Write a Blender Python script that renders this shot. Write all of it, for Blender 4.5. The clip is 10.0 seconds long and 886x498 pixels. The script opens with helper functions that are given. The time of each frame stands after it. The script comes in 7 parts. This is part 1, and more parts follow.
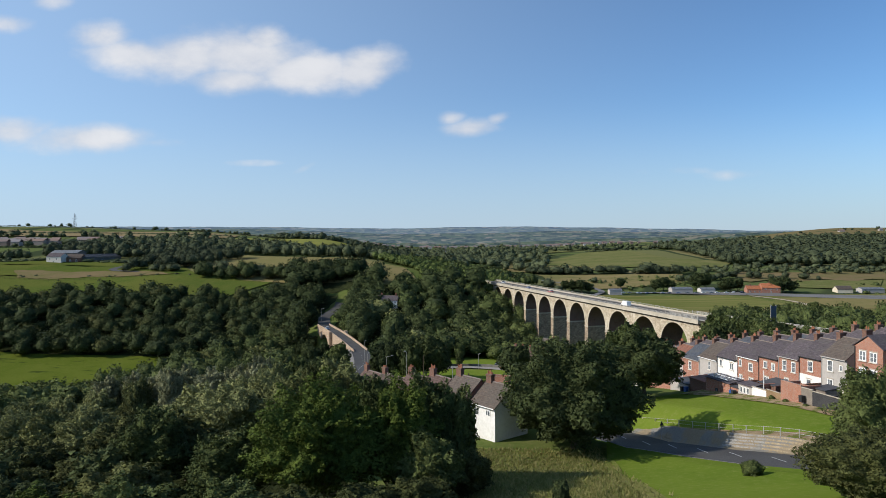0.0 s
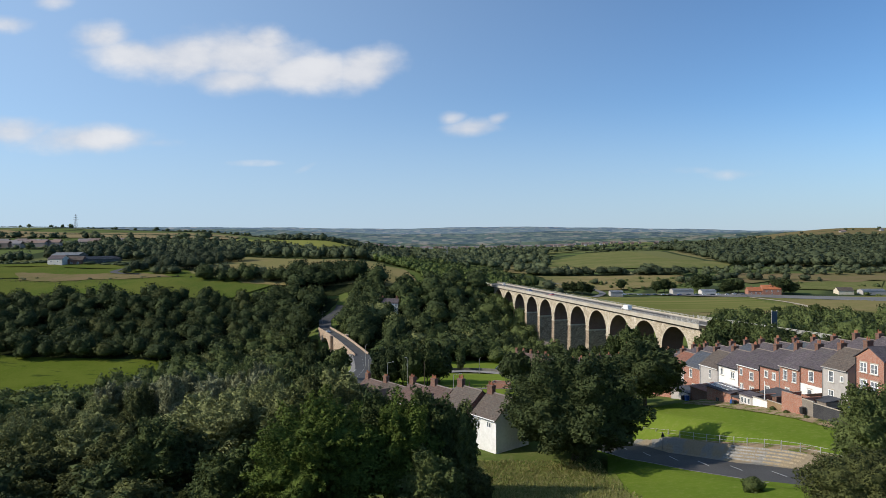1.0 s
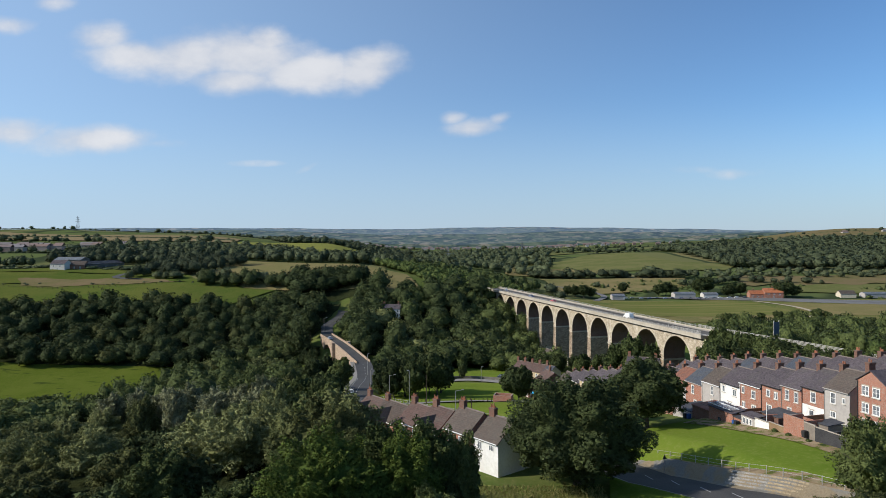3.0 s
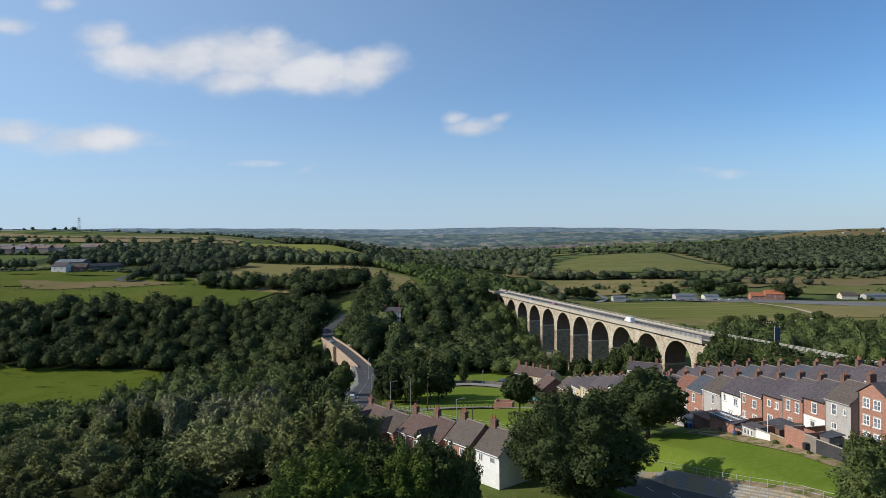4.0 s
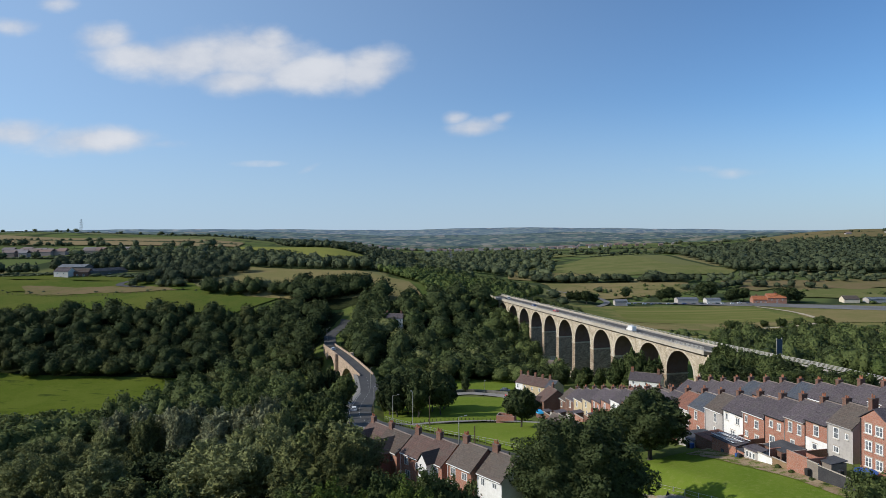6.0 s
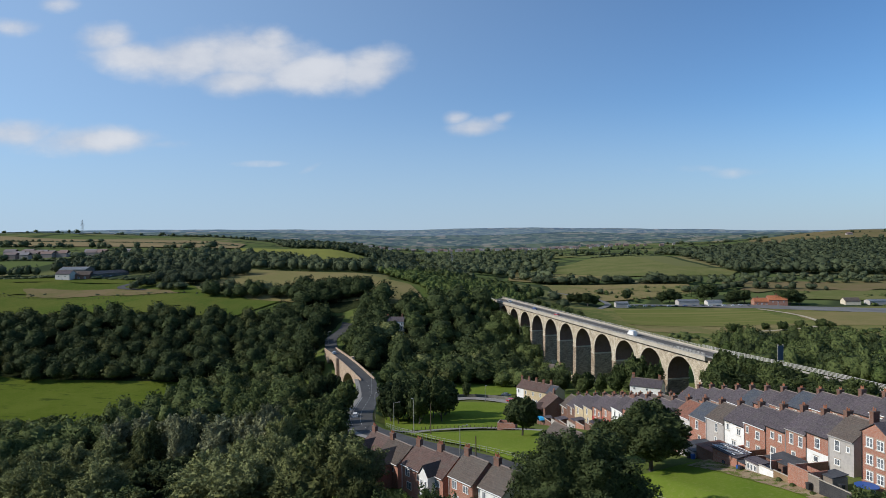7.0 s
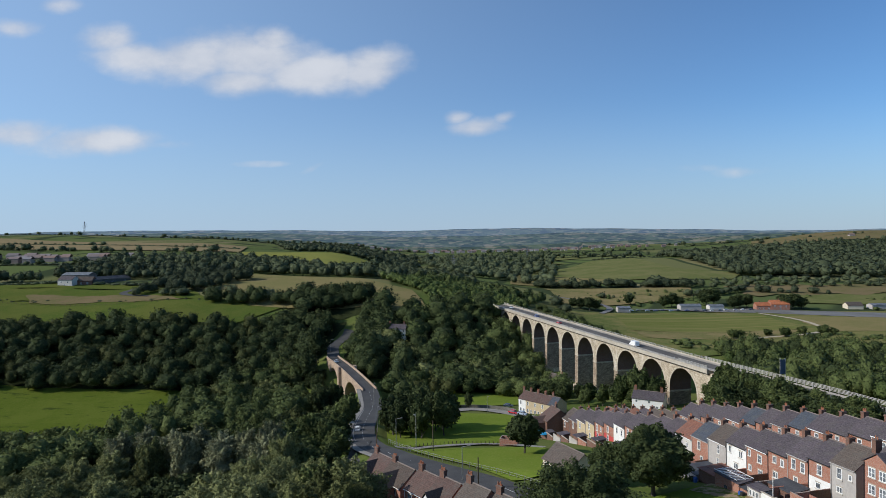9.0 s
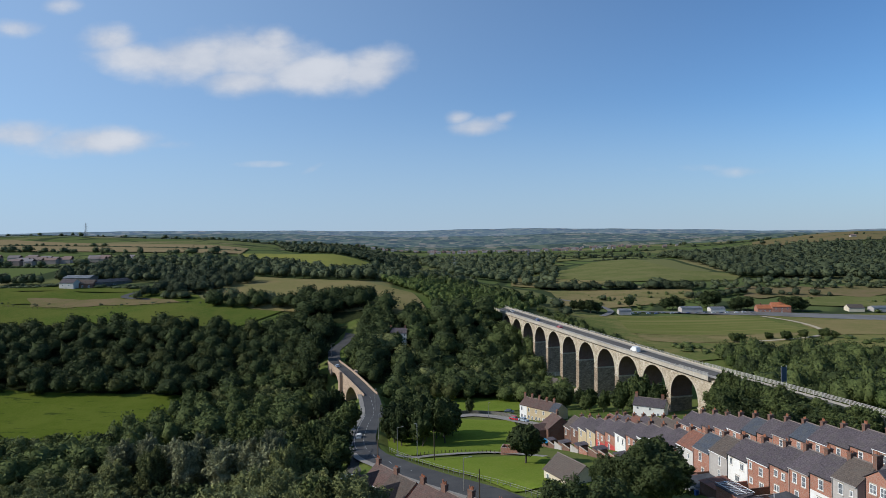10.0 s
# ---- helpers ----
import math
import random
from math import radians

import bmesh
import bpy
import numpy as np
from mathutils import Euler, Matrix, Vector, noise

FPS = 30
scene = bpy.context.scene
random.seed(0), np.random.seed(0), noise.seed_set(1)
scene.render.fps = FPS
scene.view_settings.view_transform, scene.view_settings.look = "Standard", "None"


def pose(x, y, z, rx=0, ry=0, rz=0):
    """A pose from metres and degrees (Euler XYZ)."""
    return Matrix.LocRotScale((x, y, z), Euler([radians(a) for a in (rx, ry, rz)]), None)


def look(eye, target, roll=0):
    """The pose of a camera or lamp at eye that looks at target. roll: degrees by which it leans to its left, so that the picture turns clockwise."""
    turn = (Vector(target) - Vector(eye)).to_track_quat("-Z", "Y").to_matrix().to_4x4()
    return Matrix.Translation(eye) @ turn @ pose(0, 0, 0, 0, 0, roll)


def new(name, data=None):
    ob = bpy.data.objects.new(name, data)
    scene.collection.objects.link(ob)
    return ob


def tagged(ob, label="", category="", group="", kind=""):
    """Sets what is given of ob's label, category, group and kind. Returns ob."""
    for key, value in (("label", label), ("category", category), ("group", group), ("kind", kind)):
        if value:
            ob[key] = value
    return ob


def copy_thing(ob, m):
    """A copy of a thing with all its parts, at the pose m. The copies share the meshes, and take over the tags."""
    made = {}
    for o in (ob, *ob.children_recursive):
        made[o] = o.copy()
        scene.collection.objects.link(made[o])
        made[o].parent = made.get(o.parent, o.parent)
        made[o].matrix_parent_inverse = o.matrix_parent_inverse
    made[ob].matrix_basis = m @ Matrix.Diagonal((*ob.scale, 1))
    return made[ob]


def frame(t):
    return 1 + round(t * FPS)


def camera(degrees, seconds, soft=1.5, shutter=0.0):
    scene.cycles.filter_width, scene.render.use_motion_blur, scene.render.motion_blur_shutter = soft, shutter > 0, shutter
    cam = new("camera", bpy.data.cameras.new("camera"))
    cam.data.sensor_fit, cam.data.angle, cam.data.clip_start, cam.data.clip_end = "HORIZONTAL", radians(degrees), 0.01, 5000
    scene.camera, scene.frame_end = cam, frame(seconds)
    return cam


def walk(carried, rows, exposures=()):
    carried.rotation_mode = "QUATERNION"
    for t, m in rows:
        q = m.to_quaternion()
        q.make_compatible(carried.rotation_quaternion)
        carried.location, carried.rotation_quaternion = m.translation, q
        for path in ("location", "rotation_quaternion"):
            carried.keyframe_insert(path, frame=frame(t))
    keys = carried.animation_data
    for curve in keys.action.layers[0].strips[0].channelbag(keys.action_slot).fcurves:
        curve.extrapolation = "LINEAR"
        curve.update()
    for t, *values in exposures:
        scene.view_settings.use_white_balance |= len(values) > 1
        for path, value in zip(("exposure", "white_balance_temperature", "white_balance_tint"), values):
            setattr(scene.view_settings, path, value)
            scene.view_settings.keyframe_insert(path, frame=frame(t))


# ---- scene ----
cam = camera(70.1, 10.0, soft=0.7)
# seconds, x, y, z, pitch, lean, yaw: a craft that rises straight up beside the valley
ROWS = [
    (0.0, -0.00, -0.00, 55.00, -0.483, 0.297, 0.000),
    (0.5, -0.01, -0.04, 55.90, -0.485, 0.322, 0.034),
    (1.0, -0.01, -0.09, 56.81, -0.487, 0.346, 0.069),
    (1.5, -0.02, -0.13, 57.72, -0.489, 0.370, 0.104),
    (2.0, -0.03, -0.18, 58.63, -0.490, 0.394, 0.139),
    (2.5, -0.03, -0.22, 59.56, -0.492, 0.417, 0.174),
    (4.0, -0.06, -0.35, 62.41, -0.498, 0.485, 0.282),
    (4.5, -0.06, -0.40, 63.39, -0.500, 0.507, 0.318),
    (5.0, -0.07, -0.44, 64.39, -0.502, 0.528, 0.355),
    (5.5, -0.08, -0.49, 65.41, -0.504, 0.549, 0.392),
    (7.0, -0.10, -0.62, 68.62, -0.510, 0.610, 0.505),
    (7.5, -0.10, -0.66, 69.75, -0.512, 0.629, 0.543),
    (8.0, -0.11, -0.71, 70.91, -0.515, 0.648, 0.581),
    (8.5, -0.12, -0.75, 72.10, -0.517, 0.667, 0.620),
    (9.0, -0.12, -0.80, 73.33, -0.519, 0.686, 0.659),
    (9.5, -0.13, -0.84, 74.60, -0.522, 0.704, 0.698),
    (10.0, -0.14, -0.88, 75.90, -0.524, 0.721, 0.738),
]
walk(cam, [(t, pose(x, y, z, 90 + p, r, w)) for t, x, y, z, p, r, w in ROWS], exposures=((0.0, 0.03, 6450, 10), (5.0, -0.08, 6300, 10), (10.0, -0.20, 6080, 10)))

# ---- world and sun ----
SUN_AZ, SUN_EL = radians(-98.0), radians(32.5)      # azimuth from +y, clockwise
sun_dir = Vector((math.sin(SUN_AZ) * math.cos(SUN_EL), math.cos(SUN_AZ) * math.cos(SUN_EL), math.sin(SUN_EL)))
sun = new("sun", bpy.data.lights.new("sun", "SUN"))
sun.data.energy, sun.data.angle, sun.data.color = 4.8, radians(0.6), (1.0, 0.92, 0.79)
sun.matrix_world = look(sun_dir * 500, (0, 0, 0))

world = bpy.data.worlds.new("world")
scene.world = world
world.use_nodes = True


class Nodes:
    """Short notation for node trees."""

    def __init__(self, tree):
        self.t = tree
        tree.nodes.clear()

    def n(self, kind, **kw):
        node = self.t.nodes.new(kind)
        for k, v in kw.items():
            if k == "op":
                node.operation = v
            elif k == "blend":
                node.blend_type = v
            elif k == "dtype":
                node.data_type = v
        return node

    def put(self, sock, v):
        if hasattr(v, "is_output"):
            self.t.links.new(v, sock)
        else:
            sock.default_value = v

    def math(self, op, a, b=0.0, c=0.0):
        m = self.n("ShaderNodeMath", op=op)
        for s, v in zip(m.inputs, (a, b, c)):
            self.put(s, v)
        return m.outputs[0]

    def vmath(self, op, a, b=(0, 0, 0)):
        m = self.n("ShaderNodeVectorMath", op=op)
        self.put(m.inputs[0], a)
        self.put(m.inputs[1], b)
        return m.outputs[1] if op in ("DOT_PRODUCT", "LENGTH") else m.outputs[0]

    def mix(self, fac, a, b, blend="MIX"):
        m = self.n("ShaderNodeMix", dtype="RGBA", blend=blend)
        self.put(m.inputs[0], fac)
        self.put(m.inputs[6], a if hasattr(a, "is_output") else (*a, 1))
        self.put(m.inputs[7], b if hasattr(b, "is_output") else (*b, 1))
        return m.outputs[2]

    def noise(self, vec, scale, detail=4.0, rough=0.55):
        m = self.n("ShaderNodeTexNoise")
        if vec is not None:
            self.put(m.inputs["Vector"], vec)
        m.inputs["Scale"].default_value, m.inputs["Detail"].default_value = scale, detail
        m.inputs["Roughness"].default_value = rough
        return m.outputs["Fac"]

    def ramp(self, fac, stops):
        m = self.n("ShaderNodeValToRGB")
        e = m.color_ramp.elements
        while len(e) < len(stops):
            e.new(0.5)
        for el, (p, col) in zip(e, stops):
            el.position = p
            el.color = (*col, 1) if len(col) == 3 else col
        self.put(m.inputs[0], fac)
        return m.outputs[0]

    def smooth(self, v, lo, hi):
        m = self.n("ShaderNodeMapRange")
        m.interpolation_type = "SMOOTHSTEP"
        self.put(m.inputs[0], v)
        m.inputs[1].default_value, m.inputs[2].default_value = lo, hi
        return m.outputs[0]


def build_sky():
    k = Nodes(world.node_tree)
    sky = k.n("ShaderNodeTexSky")
    sky.sky_type, sky.sun_disc = "NISHITA", False
    sky.sun_elevation, sky.sun_rotation = SUN_EL, SUN_AZ
    sky.altitude, sky.air_density, sky.dust_density, sky.ozone_density = 100, 1.0, 0.15, 3.0
    co = k.n("ShaderNodeTexCoord").outputs["Generated"]
    sep = k.n("ShaderNodeSeparateXYZ")
    k.put(sep.inputs[0], co)
    x, y, z = sep.outputs
    # bearing and height of the direction, as tangents ahead
    fy = k.math("MAXIMUM", y, 0.05)
    a, b = k.math("DIVIDE", x, fy), k.math("DIVIDE", z, fy)
    comb = k.n("ShaderNodeCombineXYZ")
    k.put(comb.inputs[0], a)
    k.put(comb.inputs[1], k.math("MULTIPLY", b, 1.6))
    w1 = k.noise(comb.outputs[0], 8.0, 7.0, 0.52)
    w2 = k.noise(comb.outputs[0], 26.0, 6.0, 0.6)
    billow = k.math("ADD", k.math("MULTIPLY", w1, 0.86), k.math("MULTIPLY", w2, 0.14))
    total = None
    # fair-weather clouds: bearing, height, half width, half height, tilt, strength
    for ca, cb, sa, sb, tilt, amp in ((-0.536, 0.330, 0.055, 0.026, 0.0, 0.85), (-0.478, 0.300, 0.095, 0.030, -0.1, 0.95), (-0.406, 0.298, 0.11, 0.040, 0.0, 1.0), (-0.317, 0.298, 0.115, 0.048, -0.1, 1.0),
                                      (-0.285, 0.322, 0.05, 0.026, 0.0, 0.9), (-0.326, 0.262, 0.085, 0.026, 0.0, 0.95), (-0.218, 0.272, 0.11, 0.034, 0.0, 1.0), (-0.125, 0.276, 0.06, 0.036, 0.15, 1.0),
                                      (0.046, 0.183, 0.05, 0.016, 0.1, 0.9), (0.014, 0.198, 0.026, 0.013, 0.0, 0.75), (0.086, 0.196, 0.026, 0.013, 0.3, 0.75),
                                      (-0.684, 0.182, 0.085, 0.026, 0.0, 0.9), (-0.567, 0.170, 0.12, 0.024, 0.0, 0.92), (-0.46, 0.162, 0.07, 0.012, 0.0, 0.55), (-0.684, 0.351, 0.045, 0.018, 0.0, 0.72),
                                      (-0.617, 0.386, 0.045, 0.016, 0.0, 0.65), (0.372, 0.113, 0.07, 0.010, 0.0, 0.50), (0.47, 0.106, 0.07, 0.011, 0.0, 0.54), (-0.30, 0.129, 0.07, 0.008, 0.0, 0.36), (-0.214, 0.122, 0.03, 0.008, 0.4, 0.42)):
        da, db = k.math("SUBTRACT", a, ca), k.math("SUBTRACT", b, cb)
        db = k.math("SUBTRACT", db, k.math("MULTIPLY", da, tilt))
        q = k.math("ADD", k.math("POWER", k.math("ABSOLUTE", k.math("DIVIDE", da, sa * 1.12)), 2.0), k.math("POWER", k.math("ABSOLUTE", k.math("DIVIDE", db, sb * 1.12)), 2.0))
        e = k.math("MULTIPLY", k.math("POWER", 2.718, k.math("MULTIPLY", q, -1.0)), amp)
        total = e if total is None else k.math("MAXIMUM", total, e)
    dens = k.math("ADD", total, k.math("MULTIPLY", k.math("SUBTRACT", billow, 0.5), 1.45))
    dens = k.smooth(k.math("MULTIPLY", dens, k.smooth(total, 0.02, 0.30)), 0.26, 0.95)
    shade = k.smooth(k.math("ADD", billow, k.math("MULTIPLY", k.math("SUBTRACT", total, 0.5), 0.2)), 0.38, 0.75)
    white = k.mix(shade, (5.5, 5.7, 6.2), (7.4, 7.3, 7.3))
    # pale summer haze low over the horizon, clear blue above
    clear = k.mix(1.0, sky.outputs[0], (0.78, 1.00, 1.18), "MULTIPLY")
    air = k.mix(k.math("MULTIPLY", k.smooth(b, 0.24, -0.02), 0.80), clear, (3.75, 4.65, 5.85))
    air = k.mix(k.math("MULTIPLY", k.smooth(a, 0.75, -0.9), 0.46), air, (4.7, 6.2, 7.9))
    col = k.mix(k.math("MULTIPLY", dens, 0.86), air, white)
    bg = k.n("ShaderNodeBackground")
    k.put(bg.inputs[0], col)
    bg.inputs[1].default_value = 0.113
    out = k.n("ShaderNodeOutputWorld")
    k.put(out.inputs[0], bg.outputs[0])


build_sky()

# ---- materials ----


def material(name, colour, rough=0.8, bump=None, metal=0.0, spec=0.3, translucent=0.0):
    """colour: a function of (nodes, position) that gives a colour socket, or a colour. bump: a function that gives (height, distance)."""
    m = bpy.data.materials.new(name)
    m.use_nodes = True
    k = Nodes(m.node_tree)
    p = k.n("ShaderNodeNewGeometry").outputs["Position"]
    b = k.n("ShaderNodeBsdfPrincipled")
    k.put(b.inputs["Base Color"], colour(k, p) if callable(colour) else (*colour, 1))
    b.inputs["Roughness"].default_value, b.inputs["Metallic"].default_value = rough, metal
    b.inputs["Specular IOR Level"].default_value = spec
    if bump:
        h, dist = bump(k, p)
        bn = k.n("ShaderNodeBump")
        k.put(bn.inputs["Height"], h)
        bn.inputs["Distance"].default_value = dist
        k.put(b.inputs["Normal"], bn.outputs[0])
    out = k.n("ShaderNodeOutputMaterial")
    if translucent:
        t = k.n("ShaderNodeBsdfTranslucent")
        k.t.links.new(b.inputs["Base Color"].links[0].from_socket, t.inputs[0])
        mx = k.n("ShaderNodeMixShader")
        mx.inputs[0].default_value = translucent
        k.put(mx.inputs[1], b.outputs[0])
        k.put(mx.inputs[2], t.outputs[0])
        k.put(out.inputs[0], mx.outputs[0])
    else:
        k.put(out.inputs[0], b.outputs[0])
    return m


def two_tone(a, b, big=0.05, fine=1.5, amount=0.5):
    def f(k, p):
        n = k.math("ADD", k.math("MULTIPLY", k.noise(p, big, 3), 1 - amount), k.math("MULTIPLY", k.noise(p, fine, 5), amount))
        return k.mix(k.smooth(n, 0.36, 0.64), a, b)
    return f


def leaf_material(name, dark, light, translucent=0.13):
    def f(k, p):
        oi = k.n("ShaderNodeObjectInfo").outputs["Random"]
        isl = k.n("ShaderNodeNewGeometry").outputs["Random Per Island"]
        n = k.math("ADD", k.math("MULTIPLY", isl, 0.30), k.math("ADD", k.math("MULTIPLY", oi, 0.45), k.math("MULTIPLY", k.noise(p, 0.16, 4, 0.7), 0.45)))
        tuft = k.mix(k.smooth(k.noise(p, 1.1, 3, 0.7), 0.36, 0.66), (0.66, 0.68, 0.68), (1.2, 1.18, 1.12))
        return k.mix(1.0, k.mix(k.smooth(n, 0.2, 0.9), dark, light), tuft, "MULTIPLY")
    return material(name, f, 0.75, spec=0.06, translucent=translucent)


def grass_colour(a, b, c):
    def f(k, p):
        n = k.math("ADD", k.math("MULTIPLY", k.noise(p, 0.03, 4), 0.6), k.math("MULTIPLY", k.noise(p, 0.16, 5, 0.65), 0.4))
        n2 = k.noise(p, 1.3, 6, 0.75)
        col = k.mix(k.smooth(n, 0.40, 0.60), a, b)
        col = k.mix(k.smooth(n2, 0.45, 0.75), col, c)
        worn = k.smooth(k.noise(p, 0.45, 6, 0.7), 0.55, 0.75)
        return k.mix(k.math("MULTIPLY", worn, 0.35), col, (a[0] * 0.6, a[1] * 0.62, a[2] * 0.7))
    return f


def far_land(k, p):
    """Patchwork of small fields, with hedges between them."""
    flat = k.vmath("MULTIPLY", p, (1, 0.55, 0))
    warp = k.n("ShaderNodeTexNoise")
    k.put(warp.inputs["Vector"], flat)
    warp.inputs["Scale"].default_value = 0.004
    flat = k.vmath("ADD", flat, k.vmath("MULTIPLY", warp.outputs["Color"], (90, 90, 0)))
    v = k.n("ShaderNodeTexVoronoi")
    k.put(v.inputs["Vector"], flat)
    v.inputs["Scale"].default_value = 0.0075
    sep = k.n("ShaderNodeSeparateColor")
    k.put(sep.inputs[0], v.outputs["Color"])
    col = k.ramp(sep.outputs[0], ((0.0, (0.085, 0.110, 0.042)), (0.3, (0.095, 0.130, 0.042)), (0.55, (0.10, 0.13, 0.045)), (0.78, (0.15, 0.15, 0.065)), (0.93, (0.24, 0.20, 0.11)), (1.0, (0.10, 0.13, 0.04))))
    col = k.mix(k.math("MULTIPLY", k.noise(p, 0.02, 5), 0.5), col, (0.10, 0.11, 0.05))
    v2 = k.n("ShaderNodeTexVoronoi")
    v2.feature = "DISTANCE_TO_EDGE"
    k.put(v2.inputs["Vector"], flat)
    v2.inputs["Scale"].default_value = 0.0075
    edge = k.smooth(v2.outputs["Distance"], 0.05, 0.02)
    return k.mix(edge, col, (0.045, 0.060, 0.030))


M = {}
def valley_land(k, p):
    """Rough grass in the valley, a patchwork of fields beyond."""
    rough = grass_colour((0.075, 0.11, 0.026), (0.11, 0.13, 0.04), (0.15, 0.15, 0.06))(k, p)
    return k.mix(k.smooth(k.vmath("LENGTH", p), 430.0, 640.0), rough, far_land(k, p))


M["ground"] = material("ground", valley_land, 0.9, spec=0.0)
M["rough_grass"] = material("rough_grass", grass_colour((0.13, 0.17, 0.035), (0.19, 0.19, 0.06), (0.26, 0.23, 0.10)), 0.9, lambda k, p: (k.noise(p, 3.0, 6, 0.7), 0.25), spec=0.0)
M["lawn"] = material("lawn", grass_colour((0.100, 0.152, 0.019), (0.125, 0.172, 0.024), (0.16, 0.187, 0.045)), 0.9, lambda k, p: (k.noise(p, 5.0, 4, 0.7), 0.06), spec=0.0)
M["river_meadow"] = material("river_meadow", lambda k, p: k.mix(k.smooth(k.noise(k.vmath("MULTIPLY", p, (0.3, 1.0, 1.0)), 0.22, 4, 0.7), 0.58, 0.68), grass_colour((0.078, 0.108, 0.014), (0.098, 0.124, 0.019), (0.12, 0.13, 0.032))(k, p), (0.046, 0.064, 0.014)), 0.9, spec=0.0)
M["park_lawn"] = material("park_lawn", grass_colour((0.115, 0.165, 0.022), (0.14, 0.185, 0.028), (0.175, 0.20, 0.05)), 0.9, lambda k, p: (k.noise(p, 5.0, 4, 0.7), 0.06), spec=0.0)
M["meadow"] = material("meadow", grass_colour((0.066, 0.098, 0.019), (0.096, 0.112, 0.025), (0.14, 0.135, 0.047)), 0.9, spec=0.0)
M["hay"] = material("hay", grass_colour((0.20, 0.165, 0.075), (0.16, 0.15, 0.06), (0.24, 0.19, 0.09)), 0.9, spec=0.0)
M["brown_field"] = material("brown_field", grass_colour((0.17, 0.13, 0.07), (0.13, 0.12, 0.05), (0.20, 0.155, 0.085)), 0.9, spec=0.0)
M["pale_asphalt"] = material("pale_asphalt", two_tone((0.12, 0.115, 0.11), (0.18, 0.175, 0.165), 0.05, 1.0), 0.9)
M["asphalt"] = material("asphalt", two_tone((0.046, 0.045, 0.046), (0.075, 0.073, 0.070), 0.15, 6.0), 0.85, lambda k, p: (k.noise(p, 30, 3), 0.01))
M["pavement"] = material("pavement", two_tone((0.20, 0.185, 0.165), (0.27, 0.25, 0.22), 0.3, 3.0), 0.9)
M["line_paint"] = material("line_paint", two_tone((0.30, 0.30, 0.29), (0.46, 0.46, 0.45), 0.5, 8), 0.8)
M["track"] = material("track", lambda k, p: k.mix(k.smooth(k.noise(p, 0.5, 6, 0.75), 0.47, 0.57), two_tone((0.225, 0.160, 0.098), (0.33, 0.255, 0.165), 0.3, 2.0)(k, p), (0.105, 0.125, 0.03)), 0.95, spec=0.0)
M["straw_grass"] = material("straw_grass", lambda k, p: k.mix(k.n("ShaderNodeNewGeometry").outputs["Random Per Island"], (0.125, 0.150, 0.035), (0.30, 0.265, 0.105)), 0.8, translucent=0.4)
M["stubble"] = material("stubble", grass_colour((0.225, 0.175, 0.095), (0.19, 0.155, 0.085), (0.27, 0.21, 0.12)), 0.9, spec=0.0)
M["meadow_dry"] = material("meadow_dry", grass_colour((0.085, 0.115, 0.032), (0.165, 0.155, 0.058), (0.25, 0.205, 0.095)), 0.9, spec=0.0)
M["hill_pasture"] = material("hill_pasture", grass_colour((0.105, 0.122, 0.040), (0.15, 0.15, 0.060), (0.19, 0.175, 0.08)), 0.9, spec=0.0)
M["scrub_land"] = material("scrub_land", grass_colour((0.215, 0.170, 0.080), (0.135, 0.135, 0.05), (0.25, 0.20, 0.105)), 0.9, spec=0.0)
M["paddock"] = material("paddock", lambda k, p: k.mix(k.smooth(k.noise(k.vmath("MULTIPLY", p, (0.004, 0.12, 0.0)), 1.0, 3, 0.6), 0.42, 0.60), grass_colour((0.105, 0.125, 0.032), (0.125, 0.138, 0.040), (0.17, 0.16, 0.06))(k, p), (0.175, 0.165, 0.062)), 0.9, spec=0.0)
M["pale_track"] = material("pale_track", two_tone((0.36, 0.31, 0.22), (0.45, 0.39, 0.29), 0.1, 1.0), 0.95, spec=0.0)
M["gold_field"] = material("gold_field", grass_colour((0.20, 0.20, 0.05), (0.17, 0.185, 0.05), (0.24, 0.22, 0.08)), 0.9, spec=0.0)
M["leaf_dark"] = leaf_material("leaf_dark", (0.026, 0.038, 0.017), (0.068, 0.088, 0.035))
M["leaf_mid"] = leaf_material("leaf_mid", (0.038, 0.056, 0.021), (0.108, 0.134, 0.048))
M["leaf_bright"] = leaf_material("leaf_bright", (0.042, 0.066, 0.014), (0.118, 0.158, 0.034))
M["leaf_willow"] = leaf_material("leaf_willow", (0.118, 0.136, 0.055), (0.245, 0.262, 0.116), 0.12)
M["leaf_grey"] = leaf_material("leaf_grey", (0.082, 0.098, 0.040), (0.215, 0.230, 0.094), 0.12)
M["leaf_silver"] = leaf_material("leaf_silver", (0.125, 0.134, 0.072), (0.275, 0.282, 0.165), 0.12)
M["leaf_young"] = leaf_material("leaf_young", (0.052, 0.078, 0.026), (0.125, 0.160, 0.050))
M["leaf_olive"] = leaf_material("leaf_olive", (0.042, 0.052, 0.020), (0.105, 0.114, 0.042))
# litter and undergrowth, coloured extra dark to paint in shade between trees
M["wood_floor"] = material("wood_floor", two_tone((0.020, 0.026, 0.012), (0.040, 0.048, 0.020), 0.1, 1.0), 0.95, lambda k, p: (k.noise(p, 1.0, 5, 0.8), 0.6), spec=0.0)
M["bark"] = material("bark", two_tone((0.06, 0.05, 0.04), (0.11, 0.095, 0.075), 1.0, 12.0), 0.95)


